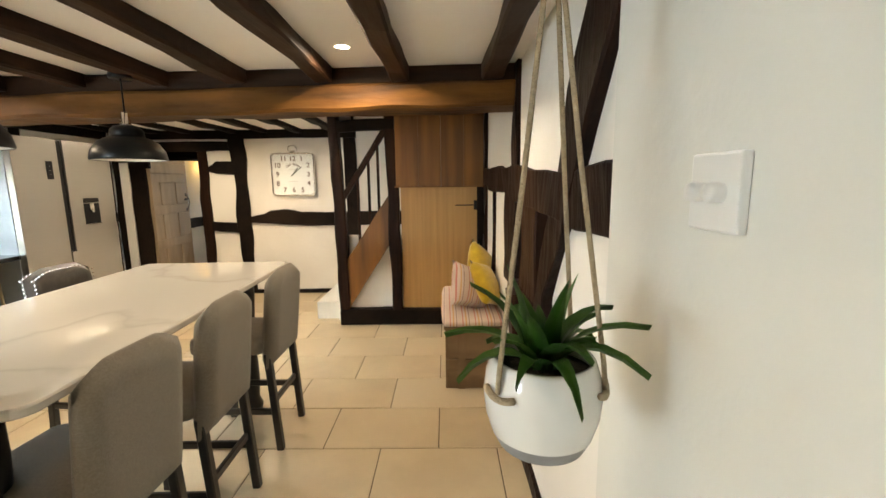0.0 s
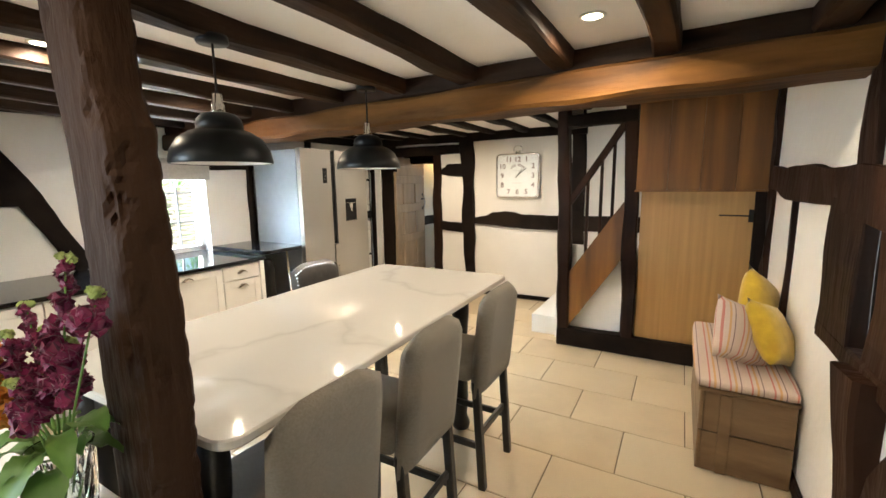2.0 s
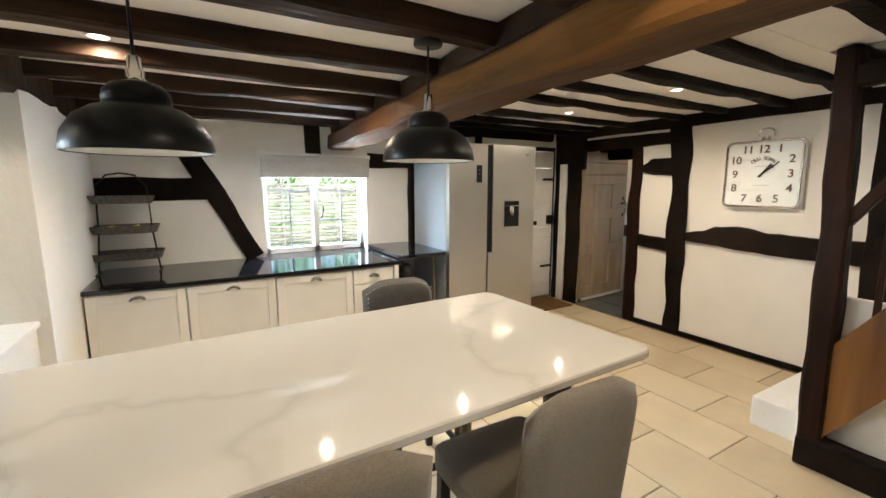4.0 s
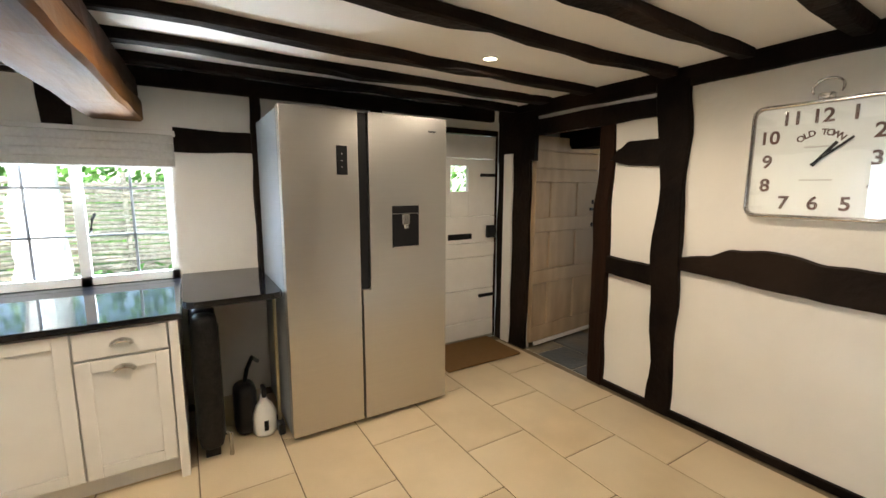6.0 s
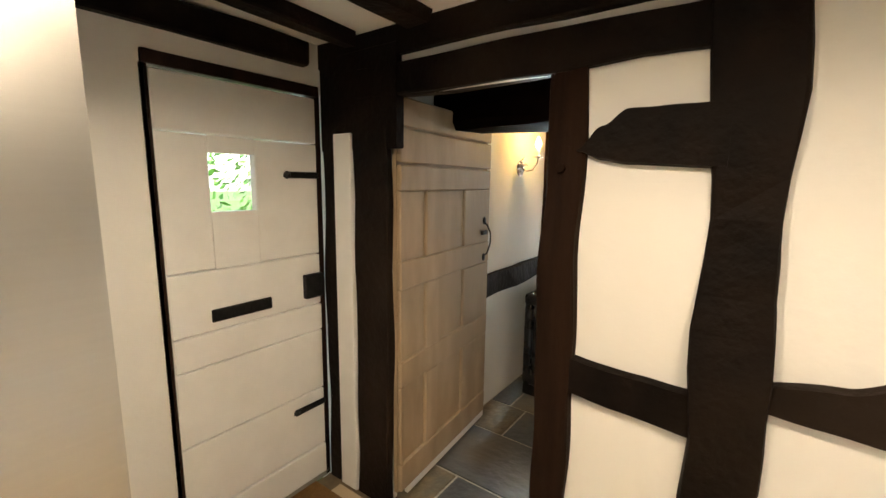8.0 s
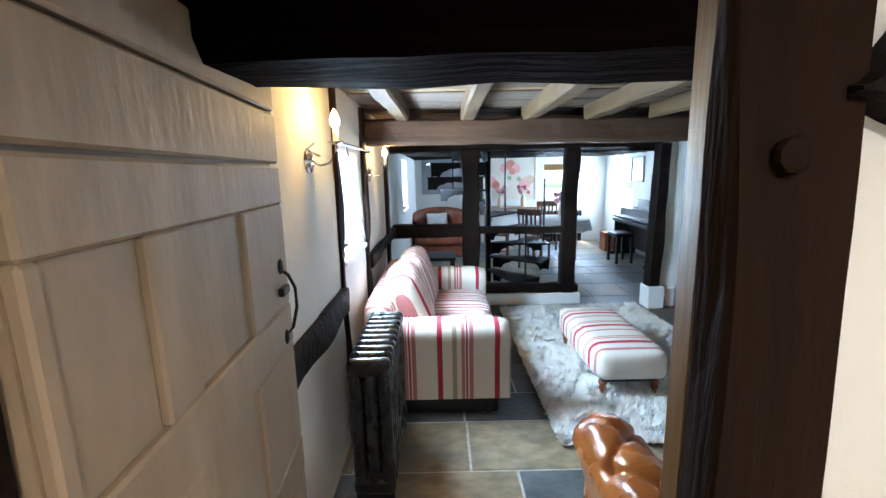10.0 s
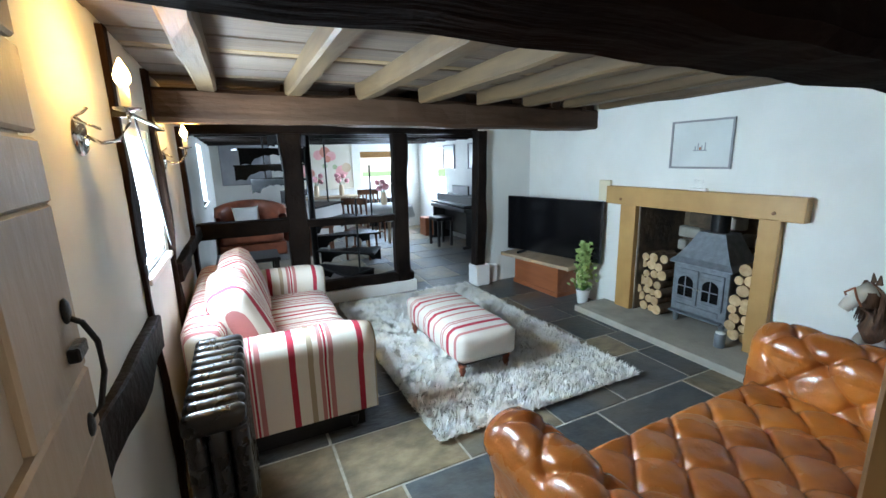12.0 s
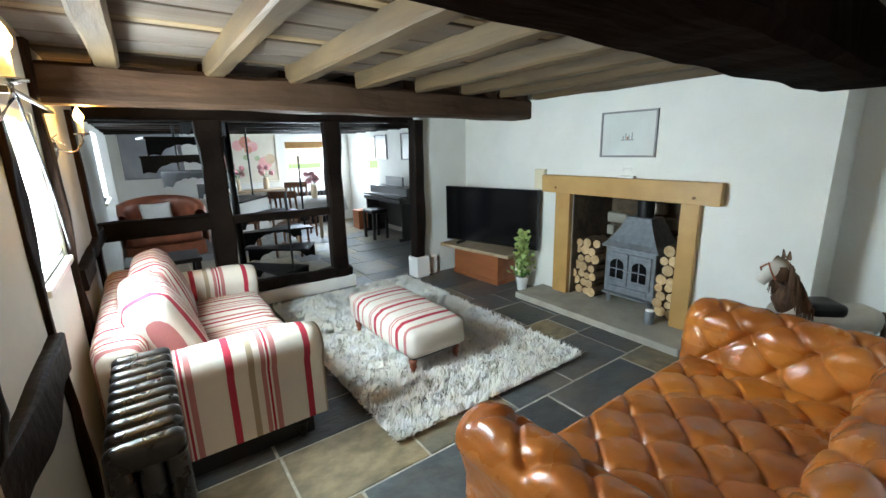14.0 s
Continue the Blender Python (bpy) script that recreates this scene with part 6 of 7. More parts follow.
    roll("arm", lambda o, u, z: Vector((-1.55 + o, 5.88 + u, z)), 0.74, 120, True)
    roll("arm", lambda o, u, z: Vector((0.20 - o, 5.88 + u, z)), 0.74, 120, True)
    roll("back", lambda o, u, z: Vector((-1.46 + u, 5.72 + o, z)), 1.58, 230, False)
    bm = bmesh.new()
    nx, ny = 200, 110
    g = []
    for i in range(nx + 1):
        row = []
        for j in range(ny + 1):
            u, v = 1.32 * i / nx, 0.72 * j / ny
            e = min(1, min(u, 1.32 - u, (0.72 - v) * 1.2) / 0.05)
            z = 0.385 + 0.04 * max(0, e) ** 0.5 + 0.038 * (puff(u, v, 0.24) - 0.62) * max(0, e) + 0.004 * noise.noise(Vector((u * 20, v * 20, 1)))
            row.append(bm.verts.new((-1.335 + u, 5.92 + v, z)))
        g.append(row)
    for i in range(nx):
        for j in range(ny):
            bm.faces.new((g[i][j], g[i + 1][j], g[i + 1][j + 1], g[i][j + 1]))
    part("seat", bm, LEATHER, t, smooth=True)
    part("front_rail", soft_box(bmesh.new(), -1.34, -0.01, 6.50, 6.635, 0.09, 0.40, 0.03), LEATHER, t, smooth=True)
    for x in (-1.45, 0.10):
        for y in (5.85, 6.55):
            part("foot", lathe(bmesh.new(), [(0.022, 0), (0.035, 0.03), (0.03, 0.07)], 14, Matrix.Translation((x, y, 0)), cap=True), BLACKWOOD, t, smooth=True)
    bm = bmesh.new()
    for a in range(-8, 16):
        for b in range(-8, 16):
            u, v = (a + b) * 0.12, (a - b) * 0.12
            if 0.05 < u < 1.28 and 0.05 < v < 0.66:
                bmesh.ops.create_icosphere(bm, subdivisions=1, radius=0.009, matrix=Matrix.Translation((-1.335 + u, 5.92 + v, 0.402)) @ Matrix.Diagonal((1, 1, 0.5, 1)))
    tagged(part("button", bm, LEATHER, t, smooth=True), kind="stuff")
    return t


chesterfield()


def rocking_horse():
    t = thing("rocking_horse", "wooden rocking horse with brown mane and dark saddle", "rocking horse", pose(0.57, 6.27, 0, 0, 0, 138))
    wht = material("aged_white_hide", (0.62, 0.60, 0.54), (0.48, 0.45, 0.38), 8, 0.6)
    mane = material("brown_mane", (0.15, 0.075, 0.036), (0.06, 0.030, 0.018), 40, 0.8, bump=0.8, bscale=60, stretch=(1, 1, 0.2))
    part("body", tube(bmesh.new(), [(-0.25, 0, 0.55), (-0.21, 0, 0.57), (-0.08, 0, 0.57), (0.08, 0, 0.58), (0.15, 0, 0.60), (0.18, 0, 0.62)], 0.088, 16), wht, t, smooth=True)
    part("neck", tube(bmesh.new(), [(0.11, 0, 0.60), (0.17, 0, 0.70), (0.21, 0, 0.80), (0.215, 0, 0.865)], 0.07, 12, 0.044), mane, t, smooth=True)
    part("head", tube(bmesh.new(), [(0.20, 0, 0.865), (0.24, 0, 0.845), (0.28, 0, 0.80), (0.30, 0, 0.77)], 0.045, 12, 0.024), wht, t, smooth=True)
    bm = bmesh.new()
    rr = random.Random(4)
    for i in range(260):
        f = rr.random()
        p = Vector((0.08 + 0.14 * f, rr.uniform(-0.03, 0.03), 0.66 + 0.25 * f))
        sgn = rr.choice((-1, 1))
        tube(bm, [p, p + Vector((-0.02, sgn * 0.05, -0.03)), p + Vector((-0.01, sgn * 0.075, -0.09 - 0.12 * rr.random()))], 0.006, 5, 0.002)
    part("mane", bm, mane, t, smooth=True)
    part("saddle", soft_box(bmesh.new(), -0.10, 0.08, -0.085, 0.085, 0.60, 0.675, 0.03), BLACK, t, "dark leather saddle", smooth=True)
    part("bridle", tube(bmesh.new(), [(0.26, -0.05, 0.80), (0.28, -0.045, 0.84), (0.27, 0, 0.875), (0.28, 0.045, 0.84), (0.26, 0.05, 0.80)], 0.005, 6), TERRACOTTA_WOOD, t)
    for y in (-0.018, 0.018):
        part("ear", tube(bmesh.new(), [(0.19, y, 0.90), (0.195, y * 1.4, 0.945)], 0.013, 6, 0.003), mane, t)
    part("tail", tube(bmesh.new(), [(-0.26, 0, 0.60), (-0.32, 0, 0.60), (-0.345, 0, 0.50), (-0.34, 0, 0.36)], 0.022, 8, 0.01), mane, t, smooth=True)
    for x in (-0.20, 0.14):
        for y in (-0.06, 0.06):
            part("leg", tube(bmesh.new(), [(x, y, 0.54), (x + 0.03, y * 1.2, 0.32), (x + (0.08 if x > 0 else -0.07), y * 1.3, 0.09)], 0.035, 10, 0.02), wht, t, smooth=True)
    for y in (-0.09, 0.09):
        part("rocker", tube(bmesh.new(), [(-0.38, y, 0.14), (-0.22, y, 0.06), (0, y, 0.022), (0.22, y, 0.06), (0.38, y, 0.14)], 0.022, 8), OLD_WOOD, t, smooth=True)
    return t


rocking_horse()


def fireplace():
    t = thing("fireplace_surround", "golden oak beam fireplace surround on the chimney wall", "fireplace")
    part("mantel", B(1.02, 1.10, 6.965, 8.577, 1.05, 1.216, 0.008, 2), MANTEL_OAK, t)
    for y0, y1 in ((8.252, 8.42), (7.105, 7.238)):
        part("leg", B(1.045, 1.10, y0, y1, 0.062, 1.05, 0.006, 2), MANTEL_OAK, t)
    for y in (7.14, 8.40):
        part("peg", lathe(bmesh.new(), [(0.012, 0), (0.012, 0.008), (0.001, 0.009)], 10, Matrix.Translation((1.02, y, 1.10)) @ pose(0, 0, 0, 0, -90, 0)), PANEL_OAK, t)
    lining = box(box(box(B(1.102, 1.74, 7.24, 7.252, 0.06, 1.06), 1.102, 1.74, 8.238, 8.25, 0.06, 1.06), 1.725, 1.75, 7.24, 8.25, 0.06, 1.06), 1.102, 1.75, 7.24, 8.25, 1.045, 1.062)
    part("lining", lining, SOOT, t, "sooty stone fire opening")
    rr = random.Random(6)
    for i in range(26):
        y, z = 7.30 + 0.9 * ((i * 0.37) % 1), 0.45 + 0.13 * (i // 6)
        part("stone", soft_box(bmesh.new(), 1.66, 1.74, y, y + rr.uniform(0.10, 0.17), z, z + rr.uniform(0.08, 0.12), 0.02), STONE if i % 3 else SOOT, t)
    return t


fireplace()
structure("hearth", B(0.70, 1.725, 6.99, 8.60, 0.0, 0.06, 0.006, 2), STONE, "pale stone slab hearth", "hearth")


def stove():
    t = thing("wood_stove", "grey cast iron wood-burning stove with hooded top", "stove", pose(1.17, 7.68, 0.06))
    part("body", B(0.0, 0.34, -0.235, 0.235, 0.09, 0.53, 0.012, 2), STOVE, t)
    bm = bmesh.new()
    rings = []
    for f in (0.0, 0.15, 0.4, 0.7, 1.0):
        g = f ** 0.72
        x0, x1, hw, z = -0.03 + 0.13 * g, 0.37 - 0.07 * g, 0.265 - 0.155 * g, 0.545 + 0.255 * f
        rings.append([bm.verts.new(p) for p in ((x0, -hw, z), (x1, -hw, z), (x1, hw, z), (x0, hw, z))])
    bm.faces.new(rings[0]), bm.faces.new(rings[-1])
    for p, q in zip(rings, rings[1:]):
        for i in range(4):
            bm.faces.new((p[i], p[(i + 1) % 4], q[(i + 1) % 4], q[i]))
    part("hood", bm, STOVE, t)
    part("top_plate", B(-0.03, 0.37, -0.265, 0.265, 0.528, 0.546, 0.005), STOVE, t)
    part("flue", lathe(bmesh.new(), [(0.07, 0.79), (0.07, 0.98)], 20, Matrix.Translation((0.2, 0, 0))), IRON, t, smooth=True)
    for s in (-1, 1):
        d = part("door", B(-0.018, 0.0, min(s * 0.005, s * 0.205), max(s * 0.005, s * 0.205), 0.19, 0.49, 0.010, 2), STOVE, t)
        bm = bmesh.new()
        out = [(-0.065, 0.255), (0.065, 0.255)] + [(0.065 * math.cos(radians(q)), 0.375 + 0.055 * math.sin(radians(q))) for q in range(0, 181, 20)]
        fr, bk = [[bm.verts.new((x, s * 0.105 + y, z)) for y, z in out] for x in (-0.0215, -0.017)]
        bm.faces.new(fr), bm.faces.new(bk)
        for q in range(len(out)):
            bm.faces.new((fr[q], fr[(q + 1) % len(out)], bk[(q + 1) % len(out)], bk[q]))
        part("pane", bm, SCREEN, d, "dark arched stove glass")
        part("door_bar", B(-0.0265, -0.0216, s * 0.105 - 0.006, s * 0.105 + 0.006, 0.255, 0.428, 0.002), STOVE, d)
        part("door_bar", B(-0.0265, -0.0216, s * 0.105 - 0.064, s * 0.105 + 0.064, 0.335, 0.346, 0.002), STOVE, d)
        part("door_rib", B(-0.024, -0.0182, min(s * 0.02, s * 0.19), max(s * 0.02, s * 0.19), 0.445, 0.458, 0.003), STOVE, d)
        part("door_rib", B(-0.024, -0.0182, min(s * 0.02, s * 0.19), max(s * 0.02, s * 0.19), 0.222, 0.234, 0.003), STOVE, d)
        part("knob", tube(bmesh.new(), [(-0.018, s * 0.02, 0.34), (-0.045, s * 0.02, 0.34)], 0.008, 8), CHROME, d)
    part("ash_lip", B(-0.06, 0.0, -0.22, 0.22, 0.10, 0.115, 0.004), STOVE, t)
    part("grille", B(-0.012, 0.0, -0.18, 0.18, 0.13, 0.18, 0.006), STOVE, t)
    for x in (0.03, 0.31):
        for y in (-0.2, 0.2):
            part("leg", tube(bmesh.new(), [(x, y, 0.0), (x, y, 0.095)], 0.018, 8, 0.026), STOVE, t)
    return t


stove()


def log_pile(y0, y1, top, seed):
    t = thing("log_pile", "stack of round cut logs beside the stove", "firewood", group="log stacks")
    rr = random.Random(seed)
    z = 0.06
    row = 0
    while z < top:
        y = y0 + (0.035 if row % 2 else 0.0)
        hgt = 0
        while y < y1 - 0.03:
            rad = rr.uniform(0.032, 0.048)
            zc = z + rad + rr.uniform(-0.004, 0.004)
            if row == 0:
                zc = z + rad
            x0 = 1.14 + rr.uniform(0, 0.05)
            n = 12
            bm = lathe(bmesh.new(), [(rad * 0.3, 0.0), (rad * 0.97, 0.0), (rad, 0.006), (rad, 0.26)], n, Matrix.Translation((x0, y + rad, zc)) @ pose(0, 0, 0, 0, 90, 0), cap=True)
            for f in bm.faces:
                c = f.calc_center_median()
                f.material_index = 0 if c.x < x0 + 0.004 else 1
            part("log", bm, [LOG_END, BARK], t)
            y += rad * 2 - 0.002
            hgt = max(hgt, rad * 2)
        z += hgt * 0.86
        row += 1
    return t


log_pile(7.99, 8.235, 0.60, 2)
log_pile(7.255, 7.40, 0.62, 5)

t = thing("framed_print", "grey framed seascape print above the mantel", "picture", pose(1.098, 7.738, 1.57))
for y0, y1, z0, z1 in ((-0.247, -0.232, -0.185, 0.185), (0.232, 0.247, -0.185, 0.185), (-0.232, 0.232, 0.17, 0.185), (-0.232, 0.232, -0.185, -0.17)):
    part("frame_side", B(-0.02, 0, y0, y1, z0, z1, 0.002), CERAMIC_GREY, t)
part("paper", B(-0.010, -0.006, -0.232, 0.232, -0.17, 0.17), PAPER, t)
INK = material("faint_ink", (0.34, 0.35, 0.36), (0.28, 0.29, 0.30), 20, 0.6)
part("drawing", B(-0.0115, -0.010, -0.055, 0.055, -0.050, -0.042), INK, t)
for y0, h in ((-0.045, 0.055), (-0.018, 0.035), (0.010, 0.050), (0.033, 0.028)):
    part("drawing", B(-0.0115, -0.010, y0, y0 + 0.010, -0.042, -0.042 + h), INK, t)
part("drawing", B(-0.0115, -0.010, -0.008, 0.006, -0.042, -0.020), TERRACOTTA_WOOD, t)
t = thing("wall_control", "cream boxed heating control on the wall", "thermostat", pose(1.10, 8.645, 1.165))
part("cover", B(-0.045, 0, -0.065, 0.065, -0.10, 0.10, 0.005), material("cream_plastic", (0.72, 0.66, 0.48), (0.68, 0.62, 0.45), 5, 0.4), t)
t = thing("mantel_ornament", "small white heart ornament on the mantel", "ornament", pose(1.06, 7.70, 1.216))
part("base", B(-0.02, 0.02, -0.07, 0.07, 0, 0.02, 0.004), WHITE, t)
part("heart", tube(bmesh.new(), [(0, 0, 0.02), (0, -0.04, 0.06), (0, -0.03, 0.085), (0, 0, 0.07), (0, 0.03, 0.085), (0, 0.04, 0.06), (0, 0, 0.02)], 0.004, 6), WHITE, t)

t = thing("television", "large black flat-screen television on the chest", "television", pose(0.868, 9.188, 0.40, 0, 0, math.degrees(math.atan2(-1.162, 0.299))))
part("panel", B(-0.60, 0.60, -0.022, 0.022, 0.03, 0.66, 0.006), BLACK, t)
part("screen", B(-0.592, 0.592, -0.0245, -0.0222, 0.042, 0.652), SCREEN, t, "glossy dark screen")
part("bottom_trim", B(-0.60, 0.60, -0.0255, -0.0222, 0.030, 0.040), CHROME, t)
for x in (-0.38, 0.38):
    part("foot", B(x - 0.012, x + 0.012, -0.10, 0.10, 0.0, 0.032, 0.004), BLACK, t)
t = thing("pine_chest", "reddish pine chest under the television", "chest", pose(0.93, 9.36, 0, 0, 0, 3))
part("body", B(-0.14, 0.15, -0.37, 0.36, 0.04, 0.36, 0.006), TERRACOTTA_WOOD, t)
part("plinth", B(-0.15, 0.15, -0.38, 0.37, 0.0, 0.05, 0.004), TERRACOTTA_WOOD, t)
tagged(part("plank_top", B(-0.24, 0.17, -0.50, 0.50, 0.362, 0.40, 0.006), OLD_WOOD), "thick weathered plank lying on the chest", "shelf").matrix_basis = pose(0.885, 9.27, 0, 0, 0, 9)

t = thing("potted_plant", "white pot with pale green orchid-like plant by the hearth", "potted plant", pose(0.93, 8.73, 0))
part("pot", lathe(bmesh.new(), [(0.05, 0), (0.052, 0.01), (0.07, 0.14), (0.072, 0.15), (0.064, 0.15), (0.06, 0.12)], 24, cap=True), CERAMIC, t, smooth=True)
rr = random.Random(9)
for i in range(4):
    a = i * 1.7
    part("stem", tube(bmesh.new(), [(0, 0, 0.12), (0.03 * math.cos(a), 0.03 * math.sin(a), 0.35), (0.05 * math.cos(a), 0.05 * math.sin(a), 0.52)], 0.004, 6), LEAF_L, t)
pale = material("pale_green_petal", (0.42, 0.52, 0.20), (0.30, 0.42, 0.12), 20, 0.6)
bm = bmesh.new()
for i in range(420):
    f = rr.random()
    c = Vector((rr.gauss(0, 0.050 - 0.022 * f), rr.gauss(0, 0.050 - 0.022 * f), 0.20 + 0.44 * f))
    u = Vector((rr.uniform(-1, 1), rr.uniform(-1, 1), rr.uniform(-1, 1))).normalized()
    v = u.orthogonal().normalized() * 0.026
    w = u.cross(v) * 0.8
    bm.faces.new([bm.verts.new(c + q) for q in (-v, w, v, -w)])
tagged(part("blossom", bm, pale, t), kind="stuff")
for i in range(8):
    a = i * 0.8
    bm = bmesh.new()
    d, s = Vector((math.cos(a), math.sin(a), 0)), Vector((-math.sin(a), math.cos(a), 0))
    q = [bm.verts.new(d * x + s * y + Vector((0, 0, z))) for x, y, z in ((0.02, -0.01, 0.14), (0.07, -0.025, 0.20), (0.12, 0, 0.17), (0.07, 0.025, 0.20), (0.02, 0.01, 0.14))]
    bm.faces.new(q)
    part("leaf", bm, LEAF, t)
t = thing("hearth_jar", "small grey metal jar on the hearth", "jar", pose(0.98, 7.36, 0.06))
part("body", lathe(bmesh.new(), [(0.035, 0), (0.037, 0.01), (0.037, 0.10), (0.033, 0.11), (0.001, 0.11)], 20, cap=False), STOVE, t, smooth=True)
part("lid", lathe(bmesh.new(), [(0.034, 0.11), (0.034, 0.122), (0.001, 0.124)], 20), CERAMIC, t, smooth=True)

FLAME = glow("candle_bulb_glow", (1.0, 0.62, 0.24), 7.0)


def sconce(y, ay, z):
    t = thing("wall_sconce", "lit candle-style wall light with chrome scroll arm", "wall light", pose(-2.56, y, z), "wall lights by the window")
    part("backplate", lathe(bmesh.new(), [(0.055, 0), (0.055, 0.006), (0.045, 0.014), (0.02, 0.02), (0.001, 0.022)], 24, pose(0, 0, 0, 0, 90, 0)), CHROME, t, smooth=True)
    part("arm", tube(bmesh.new(), [(0.02, 0, 0), (0.05, 0.03 * ay, -0.02), (0.09, 0.08 * ay, -0.01), (0.12, 0.14 * ay, 0.04), (0.12, 0.15 * ay, 0.07)], 0.0055, 8), CHROME, t, smooth=True)
    for sgn in (-1, 1):
        part("scroll", tube(bmesh.new(), [(0.02 + 0.030 * math.cos(a * 0.42) * (1 - a / 22), sgn * (0.012 + 0.034 * math.sin(a * 0.42) * (1 - a / 22)), 0.02 + 0.055 * a / 14) for a in range(15)], 0.0035, 6), CHROME, t, smooth=True)
    part("drip_pan", lathe(bmesh.new(), [(0.008, 0.068), (0.034, 0.075), (0.036, 0.08), (0.008, 0.078)], 20, Matrix.Translation((0.12, 0.15 * ay, 0))), CHROME, t, smooth=True)
    part("candle", lathe(bmesh.new(), [(0.013, 0.078), (0.013, 0.135)], 14, Matrix.Translation((0.12, 0.15 * ay, 0)), cap=True), WHITE_PLASTIC, t, smooth=True)
    part("bulb", lathe(bmesh.new(), [(0.008, 0.135), (0.02, 0.152), (0.022, 0.168), (0.014, 0.19), (0.004, 0.212), (0.001, 0.216)], 14, Matrix.Translation((0.12, 0.15 * ay, 0))), FLAME, t, "glowing candle bulb", smooth=True)
    lamp = new("sconce_lamp", bpy.data.lights.new("sconce_lamp", "POINT"))
    lamp.data.energy, lamp.data.color, lamp.data.shadow_soft_size = 2.0, (1.0, 0.56, 0.12), 0.03
    lamp.parent, lamp.location = t, (0.16, 0.15 * ay, 0.19)
    return t


sconce(7.11, 0.15, 1.60)
sconce(8.63, 0.6, 1.54)


def small_window(name, x0, x1, y0, y1, z0, z1, label):
    t = thing(name, label, "window", kind="structure")
    part("window_frame", box(box(box(B(x0, x1, y0, y0 + 0.035, z0, z1), x0, x1, y1 - 0.035, y1, z0, z1), x0, x1, y0, y1, z0, z0 + 0.035), x0, x1, y0, y1, z1 - 0.035, z1), WHITE, t)
    part("glazing_bar", B(x0, x1, (y0 + y1) / 2 - 0.01, (y0 + y1) / 2 + 0.01, z0, z1), WHITE, t)
    part("window_sill", B(-2.72, -2.535, y0 - 0.02, y1 + 0.02, z0 - 0.03, z0, 0.004), WHITE, t)
    return t


small_window("window_living", -2.592, -2.566, 7.63, 8.25, 1.06, 1.68, "small white-framed cottage window, bright with daylight")
small_window("window_dining_left", -2.67, -2.64, 11.5, 12.3, 1.0, 1.75, "white-framed dining room window, bright with daylight")
t = thing("curtain_pole", "thin dark curtain pole over the window", "curtain pole")
part("pole", tube(bmesh.new(), [(-2.50, 7.52, 1.70), (-2.50, 8.36, 1.70)], 0.008, 8), IRON, t)
for y in (7.54, 8.34):
    part("bracket", B(-2.555, -2.495, y - 0.008, y + 0.008, 1.69, 1.71), IRON, t)
part("cord", tube(bmesh.new(), [(-2.50, 7.60, 1.70), (-2.505, 7.9, 1.35), (-2.53, 8.2, 1.10)], 0.004, 6), IRON, t)

# ---- dining room beyond the screen ----


def spiral_stair():
    t = thing("spiral_staircase", "black cast iron spiral staircase with fretwork risers", "staircase", pose(-1.35, 11.15, 0))
    part("pole", tube(bmesh.new(), [(0, 0, 0), (0, 0, 1.93)], 0.04, 14), IRON, t, smooth=True)
    for i in range(10):
        a = radians(-60 + i * 31)
        z = 0.17 + i * 0.185
        if z > 1.88:
            continue
        m = pose(0, 0, z, 0, 0, math.degrees(a))
        bm = bmesh.new()
        q0 = [m @ Vector(p) for p in ((0.03, -0.05, 0), (0.82, -0.22, 0), (0.82, 0.22, 0), (0.03, 0.05, 0))]
        lo, hi = [bm.verts.new(p) for p in q0], [bm.verts.new(p + Vector((0, 0, 0.022))) for p in q0]
        bm.faces.new(lo), bm.faces.new(hi)
        for k in range(4):
            bm.faces.new((lo[k], lo[(k + 1) % 4], hi[(k + 1) % 4], hi[k]))
        tr = part("tread", bm, IRON, t)
        bm = bmesh.new()
        n = 14
        n = 26
        top, bot = [], []
        for k in range(n + 1):
            f = k / n
            x, yy = 0.05 + 0.76 * f, 0.05 + 0.17 * f
            arch = 0.10 * math.sqrt(max(0.0, 1 - ((f - 0.5) / 0.33) ** 2)) if abs(f - 0.5) < 0.33 else 0.0
            scallop = 0.016 * abs(math.sin(f * math.pi * 7))
            top.append(bm.verts.new(m @ Vector((x, yy, 0))))
            bot.append(bm.verts.new(m @ Vector((x, yy, -0.165 + arch + scallop))))
        for k in range(n):
            bm.faces.new((top[k], top[k + 1], bot[k + 1], bot[k]))
        bmesh.ops.solidify(bm, geom=bm.faces[:], thickness=0.022)
        part("riser", bm, IRON, tr, "scalloped fretwork riser")
        if i % 2 == 0 and z < 1.6:
            part("baluster", tube(bmesh.new(), [m @ Vector((0.79, 0, 0)), m @ Vector((0.79, 0, min(0.9, 1.9 - z)))], 0.012, 8), IRON, t)
    return t


spiral_stair()


